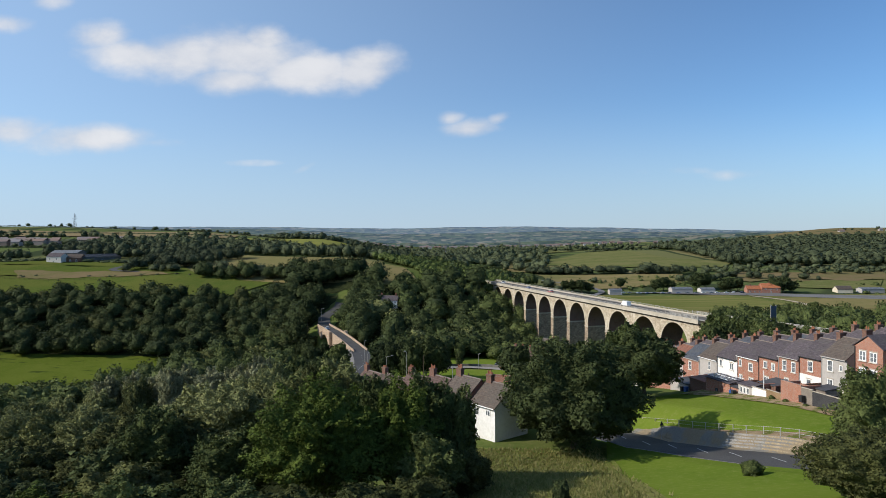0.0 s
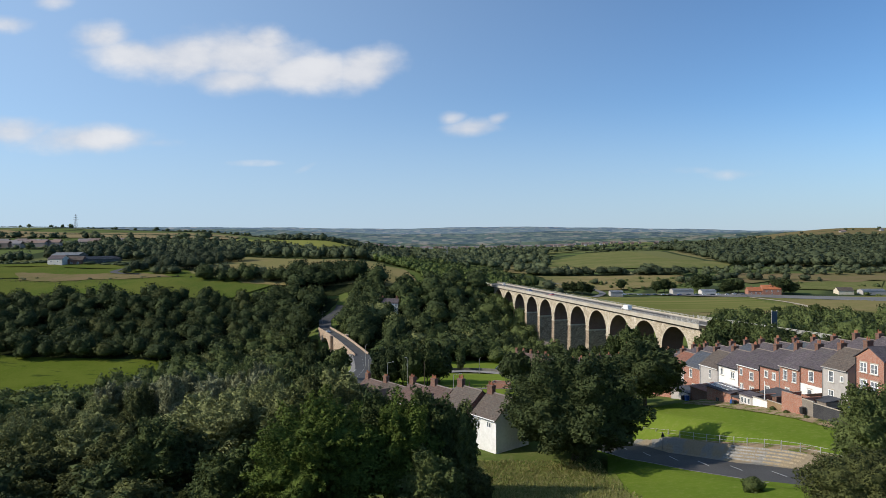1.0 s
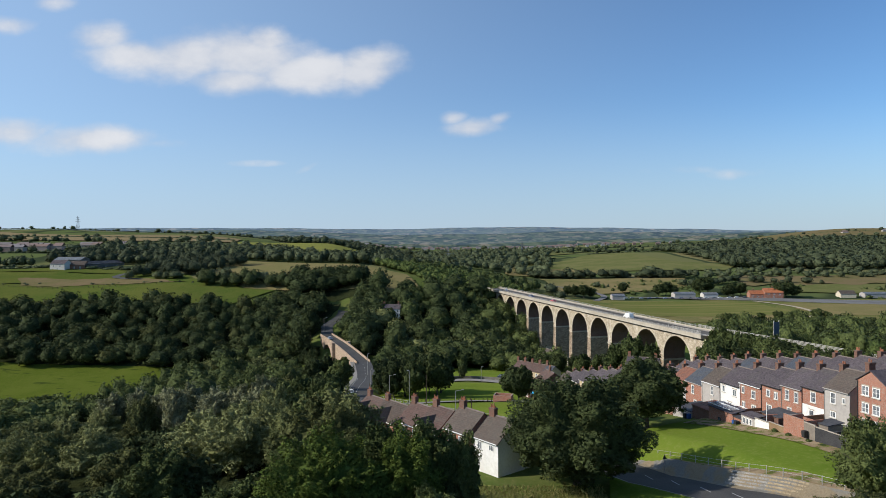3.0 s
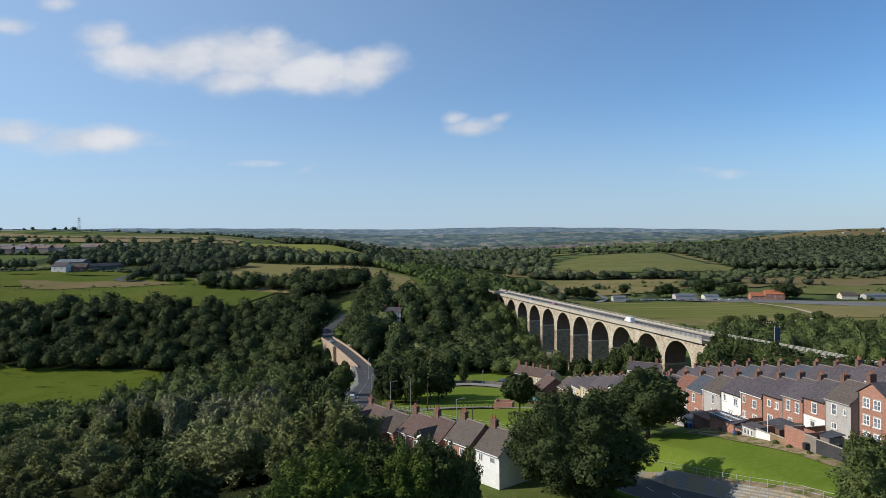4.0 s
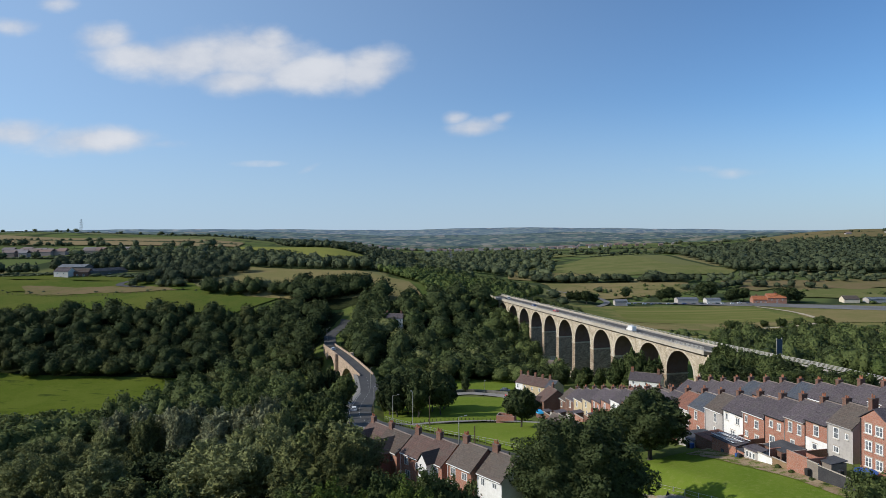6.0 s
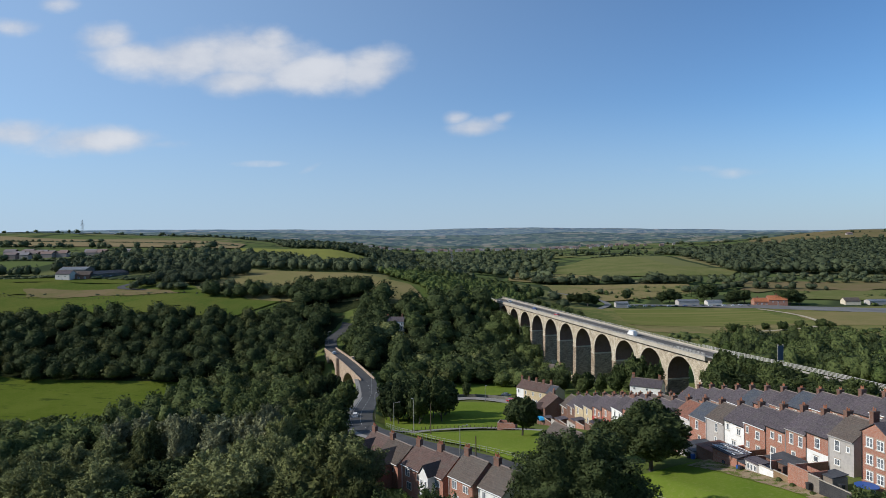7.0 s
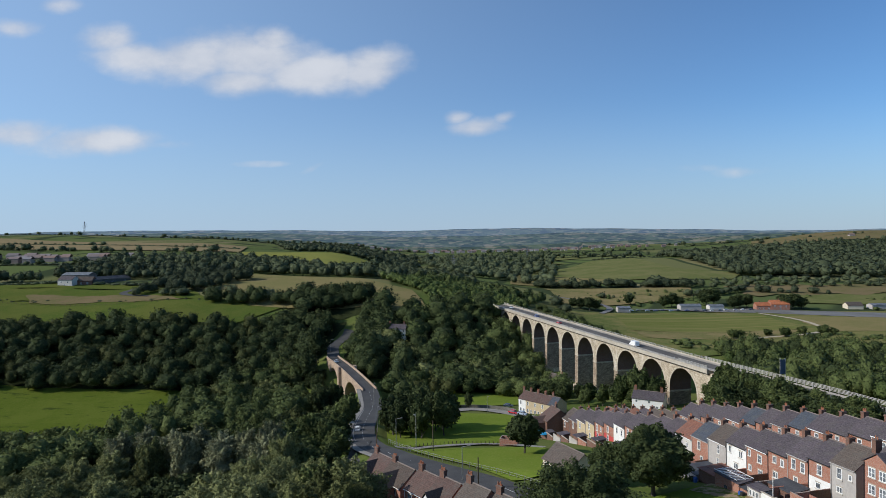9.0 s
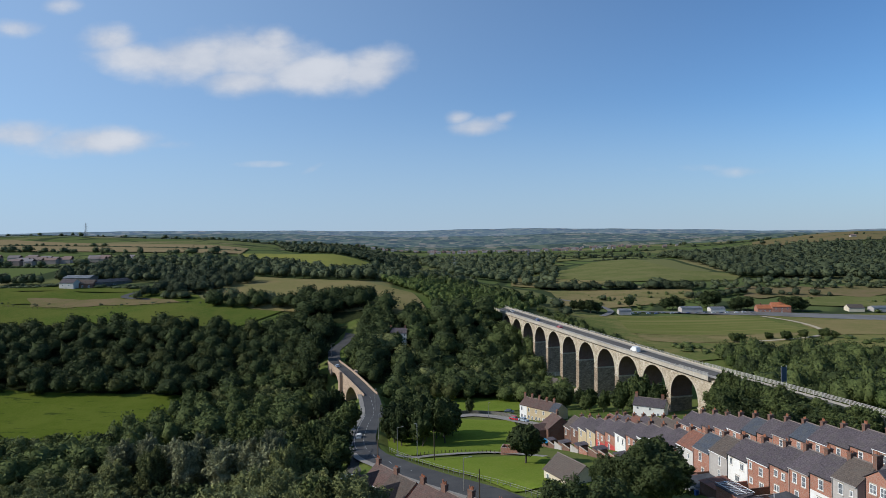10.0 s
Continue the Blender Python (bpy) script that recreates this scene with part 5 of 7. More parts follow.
belt([(38, 290), (44, 284), (49, 276), (52, 296), (57, 282), (42, 300)], DARK, 8, 12, "dark tree below the viaduct", "trees below the viaduct", 13, 0.8)
wood("river_trees", scatter([(-160, 205), (-114, 205), (-114, 262), (-190, 250)], 11, 61), 9, 14, "leaf_mid", "green trees beside the meadow", 14)
wood("river_trees", scatter([(-148, 262), (-64, 248), (-72, 322), (-140, 335)], 10.5, 6), 9, 15, "leaf_mid", "green trees on the river bank", 10)
wood("river_trees", scatter([(-270, 212), (-150, 212), (-150, 252), (-270, 256)], 11, 62), 9, 14, "leaf_grey", "grey-green trees beside the meadow", 24)
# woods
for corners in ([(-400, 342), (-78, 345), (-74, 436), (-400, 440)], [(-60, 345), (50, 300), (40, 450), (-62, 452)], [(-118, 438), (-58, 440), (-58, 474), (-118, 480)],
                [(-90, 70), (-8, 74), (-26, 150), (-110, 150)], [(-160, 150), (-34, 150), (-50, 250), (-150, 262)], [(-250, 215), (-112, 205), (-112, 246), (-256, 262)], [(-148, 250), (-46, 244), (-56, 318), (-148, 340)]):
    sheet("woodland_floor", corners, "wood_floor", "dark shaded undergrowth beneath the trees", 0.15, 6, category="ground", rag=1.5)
bank = scatter([(-380, 342), (-80, 342), (-86, 428), (-380, 432)], 8.0, 20)
wood("bank_wood", [p for i, p in enumerate(bank) if i * 7 % 10 < 7], 6.5, 16, "leaf_dark", "dark mixed wood on the steep valley side", 1)
wood("bank_wood", [p for i, p in enumerate(bank) if i * 7 % 10 >= 7], 6, 14, "leaf_olive", "olive green trees in the wood on the valley side", 19)
wood("bank_wood", scatter([(-116, 336), (-82, 340), (-86, 366), (-116, 372)], 8.5, 29), 8, 13, "leaf_mid", "lighter trees at the bridge end", 11)
wood("bank_wood", scatter([(-118, 372), (-81, 362), (-80, 440), (-118, 440)], 9, 30), 9, 14, "leaf_dark", "dark trees beside the climbing road", 12)
wood("river_wood", scatter([(-58, 362), (-44, 330), (-44, 432), (-60, 440)], 8.5, 31), 9, 14, "leaf_dark", "dark trees along the climbing road", 13)
mixed_wood("river_wood", scatter([(-44, 330), (34, 330), (26, 450), (-48, 440)], 9.4, 21), 7.5, 16.5, ("leaf_dark", "leaf_dark", "leaf_mid", "leaf_grey"), "dense mixed river wood beside the viaduct", 2, 0.95)
mixed_wood("river_wood", scatter([(-30, 286), (40, 330), (48, 345), (-34, 330)], 9.5, 22), 7, 13, ("leaf_dark", "leaf_mid", "leaf_dark", "leaf_olive"), "mixed trees along the river", 5, 0.95)
wood("hill_wood", scatter([(-120, 446), (-56, 448), (-60, 470), (-112, 476)], 9.5, 23), 12, 18, "leaf_dark", "tall dark trees where the road climbs", 4)
wood("hill_wood", scatter([(-190, 470), (-118, 462), (-112, 478), (-190, 486)], 11, 24), 9, 14, "leaf_dark", "hedgerow oaks along the pasture", 5)
wood("hill_wood", scatter([(-8, 440), (34, 446), (64, 520), (-26, 520)], 5.0, 25), 3.5, 6.5, "leaf_young", "green young plantation behind the viaduct", 6, False)
wood("hill_wood", scatter([(-30, 522), (64, 520), (52, 640), (-66, 585)], 7.0, 36), 5, 9, "leaf_young", "green young wood on the brow", 37, False)
wood("hill_wood", scatter([(-40, 640), (60, 530), (100, 640), (-20, 760)], 17, 26), 8, 13, "leaf_mid", "green wood descending to the plain", 7, False)
wood("river_wood", scatter([(22, 306), (56, 296), (52, 420), (16, 440)], 8.5, 33), 7, 12.5, "leaf_mid", "lighter trees round the far piers", 14)
srng = random.Random(34)
clumps = [(srng.uniform(110, 300), srng.uniform(400, 450)) for i in range(12)] + [(srng.uniform(330, 470), srng.uniform(440, 700)) for i in range(10)]
wood("scrub", [(cx + srng.gauss(0, 9), cy + srng.gauss(0, 4)) for cx, cy in clumps for i in range(srng.randint(2, 9))], 1.2, 4.4, "leaf_mid", "scattered scrub over the plain", 15, False, 1.5)
edge = [(78 + 46 * t + srng.uniform(-7, 9), 560 - 177 * t) for t in (srng.random() ** 0.8 for i in range(120))]
wood("scrub", edge, 2.0, 7.0, "leaf_mid", "bushes and young trees along the far side of the viaduct", 16, True, 1.2)
wood("scrub", [(srng.uniform(150, 275), srng.uniform(628, 740)) for i in range(70)], 1.2, 4.2, "leaf_mid", "bushes dotted over the dry rough ground", 17, False, 1.2)
wood("river_wood", scatter([(-59, 372), (-53, 352), (-50, 345), (-50, 380)], 7, 35), 8, 12, "leaf_mid", "trees beside the old bridge", 18)
mixed_wood("embankment_wood", scatter([(116, 236), (136, 150), (285, 285), (165, 395)], 8.6, 27), 5.5, 13, ("leaf_mid", "leaf_dark", "leaf_young"), "green mixed wood behind the road", 8, 0.8)
wood("embankment_wood", scatter([(126, 152), (136, 110), (210, 160), (225, 215)], 10, 28), 8, 13, "leaf_dark", "green wood beside the road", 9)

# ---- houses ----


def window(parent, x, z, w, h, y=0.0, bars=1, frame_mat="white_paint", sill=True, arch=False):
    """A sash window in a wall that faces local -y: reveal, frame, panes, sill and lintel."""
    win = Geo().box(x - w / 2 - 0.07, x + w / 2 + 0.07, y - 0.05, y + 0.02, z - 0.05, z + h + 0.06).make("window", frame_mat, parent, "white framed window" if frame_mat == "white_paint" else "dark framed window")
    n = max(1, bars)
    for i in range(n):
        a = x - w / 2 + w * i / n + 0.06
        b = x - w / 2 + w * (i + 1) / n - 0.06
        zs = ((z + 0.04, z + h * 0.5 - 0.03), (z + h * 0.5 + 0.03, z + h - 0.04)) if h > 1.3 else ((z + 0.04, z + h - 0.04),)
        for z0, z1 in zs:
            Geo().box(a, b, y - 0.06, y - 0.03, z0, z1).make("pane", "glass", win)
    if sill:
        Geo().box(x - w / 2 - 0.18, x + w / 2 + 0.18, y - 0.16, y + 0.02, z - 0.18, z - 0.04).make("sill", "pale_stone", win)
        Geo().box(x - w / 2 - 0.14, x + w / 2 + 0.14, y - 0.04, y + 0.02, z + h + 0.04, z + h + 0.24).make("lintel", "lintel_stone", win)
    return win


def chimney(parent, x, y, z, w=0.95, d=0.6, h=1.35, pots=4, mat="dark_brick"):
    ch = Geo().box(x - w / 2, x + w / 2, y - d / 2, y + d / 2, z - 0.7, z + h).make("chimney", mat, parent)
    g = Geo().box(x - w / 2 - 0.08, x + w / 2 + 0.08, y - d / 2 - 0.08, y + d / 2 + 0.08, z + h, z + h + 0.14)
    g.box(x - w / 2 - 0.03, x + w / 2 + 0.03, y - d / 2 - 0.03, y + d / 2 + 0.03, z + h + 0.14, z + h + 0.24)
    g.make("chimney_cap", mat, ch)
    for i in range(pots):
        px = x - w / 2 + w * (i + 0.5) / pots
        Geo().tube((px, y, z + h + 0.2), (px, y, z + h + random.uniform(0.55, 0.95)), 0.12, 0.09, 8).make("chimney_pot", "terracotta", ch)
    return ch


def gable_roof(parent, wide, y0, y1, eave, ridge, mat, over=0.25, verge=0.0, thick=0.14, course=0.42):
    """Two slopes, laid in overlapping courses of real thickness; the ridge runs along local x."""
    ym = (y0 + y1) / 2
    k = (ridge - eave) / (ym - y0)
    ob = None
    n = max(4, int((ym - y0 + over) * math.hypot(1, k) / course))
    for s in (0, 1):
        g = Geo()
        a, b = ((y0 - over, ym) if s == 0 else (y1 + over, ym))
        za, zb = eave - over * k, ridge
        x0, x1 = -verge, wide + verge
        for i in range(n):
            t0, t1 = i / n, (i + 1) / n
            ya, yb, ha, hb = a + (b - a) * t0, a + (b - a) * t1, za + (zb - za) * t0, za + (zb - za) * t1
            c = [(x0, ya, ha + thick + 0.03), (x1, ya, ha + thick + 0.03), (x1, yb, hb + thick - 0.03), (x0, yb, hb + thick - 0.03)]
            d = [(x0, ya, ha + thick - 0.03), (x1, ya, ha + thick - 0.03)]
            i0 = len(g.v)
            g.v += c + d
            g.f.append((i0, i0 + 1, i0 + 2, i0 + 3) if s == 0 else (i0 + 3, i0 + 2, i0 + 1, i0))
            g.f.append((i0 + 4, i0 + 5, i0 + 1, i0) if s == 0 else (i0, i0 + 1, i0 + 5, i0 + 4))
        top = [(x0, a, za + thick - 0.03), (x1, a, za + thick - 0.03), (x1, b, zb + thick - 0.03), (x0, b, zb + thick - 0.03)]
        bot = [(x, y, z - thick) for x, y, z in top]
        for i in range(4):
            j = (i + 1) % 4
            g.quad(top[i], bot[i], bot[j], top[j])
        g.quad(*bot[::-1])
        ob = g.weld().make("roof", mat, parent)
    Geo().box(-verge, wide + verge, ym - 0.14, ym + 0.14, ridge + thick - 0.06, ridge + thick + 0.09, 0, 0.08).make("ridge_tiles", "ridge_tile", ob)
    return ob


def house_body(parent, wide, deep, eave, ridge, mat, base=-2.0):
    """Walls with gables."""
    g = Geo()
    m = deep / 2
    g.quad((0, 0, base), (wide, 0, base), (wide, 0, eave), (0, 0, eave))
    g.quad((wide, deep, base), (0, deep, base), (0, deep, eave), (wide, deep, eave))
    g.quad((wide, 0, base), (wide, deep, base), (wide, deep, eave), (wide, m, ridge), (wide, 0, eave))
    g.quad((0, deep, base), (0, 0, base), (0, 0, eave), (0, m, ridge), (0, deep, eave))
    return g.make("wall", mat, parent)


def gutter(parent, wide, eave, mat="white_paint", pipe=True):
    gt = Geo().box(0.02, wide - 0.02, -0.36, -0.22, eave - 0.22, eave - 0.08).make("gutter", mat, parent)
    if pipe:
        Geo().tube((0.12, -0.1, 0.0), (0.12, -0.1, eave - 0.12), 0.055, None, 6).make("downpipe", mat, gt)


def terrace_line(y):
    """Foot of the rear wall of the front terrace, and the height of its ground."""
    return 63.2 - 0.25 * (y - 105.5), 30.3 - 0.175 * (y - 105.5) - 0.0003 * (y - 105.5) ** 2


T_DIR = Vector((0.25, -1.0)).normalized()
T_OUT = Vector((-T_DIR.y, T_DIR.x))         # away from the yards
EDGES = [100.7, 105.5, 110.1, 114.7, 119.5, 125.2, 131.0, 136.7, 142.3, 148.3] + [148.3 + 5.75 * i for i in range(1, 12)]
# wall, roof, lower wall, words, windows (fraction of the width, sill height, width, height, panes)
FRONT = [
    ("grey_render", "tile_brown", None, "grey rendered terraced house with brown tiled roof", ((0.36, 3.0, 0.9, 1.7, 1), (0.78, 3.4, 0.5, 0.85, 1), (0.36, 0.7, 1.0, 0.9, 2))),
    ("brick", "slate", "white_render", "red brick terraced house with whitewashed lower wall", ((0.52, 3.0, 0.95, 1.65, 1), (0.45, 0.6, 0.95, 0.9, 1))),
    ("brick", "slate", None, "red brick terraced house with paired tall windows", ((0.3, 2.9, 0.85, 1.7, 1), (0.74, 2.9, 0.85, 1.7, 1), (0.4, 0.5, 0.9, 1.0, 1))),
    ("brick", "slate", None, "red brick terraced house with two small windows", ((0.36, 3.3, 0.8, 1.1, 1), (0.74, 3.2, 0.75, 1.15, 2), (0.4, 0.5, 1.2, 1.1, 2))),
    ("brick", "slate", None, "red brick terraced house with dark slate roof", ((0.16, 3.4, 0.6, 1.15, 1), (0.64, 2.9, 1.0, 1.4, 1), (0.18, 0.6, 0.8, 1.0, 2), (0.66, 0.5, 1.1, 1.0, 2))),
    ("white_render", "slate", None, "white painted terraced house with dark slate roof", ((0.2, 3.4, 0.7, 1.25, 1), (0.74, 3.2, 1.0, 1.25, 2), (0.5, 0.5, 1.2, 1.1, 2))),
    ("grey_render", "tile_brown", None, "pale grey terraced house with brown tiled roof", ((0.58, 3.0, 0.65, 1.75, 1), (0.55, 0.4, 0.6, 1.5, 1))),
    ("brick", "slate_blue", None, "brick terraced house with blue slate roof", ((0.45, 2.9, 0.85, 1.7, 1), (0.6, 0.5, 0.9, 1.0, 1))),
    ("pale_render", "tile_red", None, "pale rendered terraced house with red tiled roof", ((0.34, 2.7, 0.5, 1.9, 1), (0.72, 3.2, 0.55, 0.95, 1))),
    ("brick", "slate", None, "brick terraced house with dark slate roof", ((0.3, 3.0, 0.8, 1.5, 1), (0.72, 3.0, 0.8, 1.5, 1))),
    ("brick", "slate", None, "brick terraced house with dark slate roof", ((0.5, 3.0, 0.9, 1.5, 1),)),
    ("white_render", "slate", None, "white rendered terraced house with slate roof", ((0.3, 3.0, 0.8, 1.5, 1), (0.75, 3.0, 0.7, 1.2, 1))),
    ("brick", "slate", None, "brick terraced house with dark slate roof", ((0.3, 3.0, 0.8, 1.5, 1), (0.72, 3.0, 0.8, 1.5, 1))),
    ("white_render", "slate", None, "white painted terraced house with slate roof", ((0.3, 3.0, 0.8, 1.4, 1), (0.72, 3.0, 0.8, 1.4, 1))),
    ("brick", "slate", "red_paint", "brick terraced house with red painted lower wall", ((0.4, 3.0, 0.9, 1.5, 2), (0.4, 0.4, 0.9, 1.6, 1))),
    ("brick", "slate", "red_paint", "brick terraced house with red painted lower wall", ((0.3, 2.9, 0.7, 1.7, 1), (0.7, 3.2, 0.6, 1.0, 1), (0.35, 0.2, 0.9, 1.9, 1))),
    ("buff_brick", "slate", None, "buff brick terraced house with slate roof", ((0.4, 3.0, 0.8, 1.6, 1), (0.5, 0.4, 0.8, 1.6, 1))),
    ("buff_brick", "slate", None, "buff brick terraced house with slate roof", ((0.35, 3.0, 0.9, 1.5, 2),)),
    ("dark_brick", "slate", None, "dark brick terraced house with slate roof", ((0.5, 2.8, 0.9, 1.8, 1),)),
    ("dark_brick", "tile_brown", None, "dark brick end terrace with brown tiled roof", ((0.4, 2.8, 0.9, 1.6, 1),)),
]


def terrace_house(ya, yb, off, lift, spec, group, deep=8.4, rear=True):
    """ya, yb: the ends of its rear wall (near, far) along the terrace."""
    wall, roof, low, words, wins = spec
    x, z = terrace_line((ya + yb) / 2)
    xf, _ = terrace_line(yb)
    m = along(xf + T_OUT.x * off, yb + T_OUT.y * off, z + lift, T_DIR.x, T_DIR.y)
    wide = (yb - ya) / -T_DIR.y
    h = empty("terraced_house", m, words, "house", group)
    eave, ridge = 5.35, 8.15
    body = house_body(h, wide, deep, eave, ridge - 0.05, wall)
    gable_roof(h, wide, 0, deep, eave, ridge, roof, over=0.3)
    chimney(h, wide - 0.1, deep / 2, ridge, 0.75, 1.25, random.uniform(1.35, 1.75), random.choice((2, 3, 4)))
    if rear:
        gutter(h, wide, eave, random.choice(("white_paint", "dark_metal", "grey_render")))
        if low:
            Geo().box(0.03, wide - 0.03, -0.03, 0.05, -2, 2.3).make("painted_wall", low, body, "painted lower wall")
        for fx, zz, w, hh, bars in wins:
            window(h, fx * wide, zz, w, hh, 0.0, bars)
    return h


for i, spec in enumerate(FRONT):
    terrace_house(EDGES[i], EDGES[i + 1], 0.0, 0.0, spec, "front terrace")
BACK = [("brick", "slate"), ("brick", "slate"), ("brick", "slate"), ("brick", "slate"), ("brick", "slate"), ("brick", "slate_blue"), ("brick", "slate"), ("brick", "slate"), ("brick", "slate_blue"), ("brick", "slate"), ("brick", "slate"), ("brick", "slate")]
for i in range(14):
    ya = 106.5 + 5.1 * i
    wall, roof = BACK[i % len(BACK)]
    terrace_house(ya, ya + 5.1, 21.0, 1.2, (wall, roof, None, "brick terraced house seen over its slate roof", ((0.5, 3.2, 0.9, 1.4, 1),)), "back terrace")
for i, roof in enumerate(("tile_brown", "tile_brown", "tile_brown", "slate", "tile_red", "slate", "slate", "tile_red")):
    ya = 178.5 + 5.3 * i
    terrace_house(ya, ya + 5.3, 20.0 - 0.2 * i, -0.9, (("brick", "brick", "brick", "buff_brick", "buff_brick", "buff_brick", "cream_render", "white_render")[i], roof, None, ("brick terraced house with weathered roof" if i < 3 else "buff fronted terraced house with weathered roof"), ((0.28, 3.2, 0.8, 1.4, 1), (0.74, 3.2, 0.8, 1.4, 1), (0.28, 0.5, 0.9, 1.4, 1))), "lower back terrace", deep=7.6)


def end_wing():
    """Three-storey brick wing with a gable towards the yards, at the near end of the terrace."""
    x, z = terrace_line(95.5)
    m = along(x - T_OUT.x * 2.6, 97.6 - T_OUT.y * 2.6, z - 0.3, T_DIR.x, T_DIR.y)
    h = empty("gabled_house", m, "tall red brick end house with a gable and white windows", "house")
    wide, deep, eave, apex = 4.8, 12, 7.3, 9.0
    g = Geo()
    g.quad((0, 0, -2), (wide, 0, -2), (wide, 0, eave), (wide / 2, 0, apex), (0, 0, eave))
    g.quad((0, deep, -2), (0, 0, -2), (0, 0, eave), (0, deep, eave))
    g.quad((wide, 0, -2), (wide, deep, -2), (wide, deep, eave), (wide, 0, eave))
    g.quad((wide, deep, -2), (0, deep, -2), (0, deep, eave), (wide / 2, deep, apex), (wide, deep, eave))
    g.make("wall", "brick", h)
    for s in (-1, 1):
        g = Geo()
        xe = wide / 2 + s * (wide / 2 + 0.25)
        a = [(wide / 2, -0.2, apex + 0.12), (wide / 2, deep, apex + 0.12), (xe, deep, eave - 0.05), (xe, -0.2, eave - 0.05)]
        b = [(p[0], p[1], p[2] + 0.14) for p in a]
        g.quad(*(b if s < 0 else b[::-1]))
        g.quad(*(a[::-1] if s < 0 else a))
        for i in range(4):
            j = (i + 1) % 4
            g.quad(a[i], a[j], b[j], b[i])
        g.make("roof", "slate", h)
    for zz in (5.3, 2.7, 0.2):
        for fx in (0.3, 0.68):
            window(h, fx * wide, zz, 1.1, 1.35, 0.0, 2)
    Geo().tube((0.15, -0.1, 0), (0.15, -0.1, eave), 0.06, None, 6).make("downpipe", "dark_metal", h)
    h2 = empty("corner_house", along(x + T_OUT.x * 2, 100.6, z, T_DIR.x, T_DIR.y), "large brick corner house under a slate roof", "house")
    house_body(h2, 16, 9, 6.2, 9.7, "brick")
    gable_roof(h2, 16, 0, 9, 6.2, 9.8, "slate", over=0.3, verge=0.15)
    chimney(h2, 1.0, 4.5, 9.8)


end_wing()


def far_end_wing():
    """Brick wing with hipped red roof and bay at the low end of the terrace."""
    h = empty("bay_house", along(29.8, 216.5, 8.2, T_DIR.x, T_DIR.y), "dark brick house with reddish tiled roof and gabled bay", "house")
    house_body(h, 7.0, 9.5, 5.2, 8.6, "dark_brick")
    gable_roof(h, 7.0, 0, 9.5, 5.2, 8.6, "tile_redbrown", over=0.3, verge=0.2)
    chimney(h, 3.5, 4.75, 8.6, 1.0, 0.6, 1.3, 3)
    bay = Geo().box(1.2, 5.0, -3.4, 0.2, -2, 4.4).make("bay", "dark_brick", h)
    g = Geo()
    g.quad((1.0, -3.6, 4.4), (5.2, -3.6, 4.4), (3.1, -3.6, 6.2))
    g.quad((1.0, -3.6, 4.4), (3.1, -3.6, 6.2), (3.1, 2.0, 6.2), (1.0, 0.0, 4.4))
    g.quad((3.1, -3.6, 6.2), (5.2, -3.6, 4.4), (5.2, 0.0, 4.4), (3.1, 2.0, 6.2))
    g.make("bay_roof", "tile_redbrown", bay)
    window(h, 3.1, 3.0, 1.2, 1.1, -3.4, 2)
    window(h, 3.1, 0.6, 1.2, 1.2, -3.4, 2)


far_end_wing()


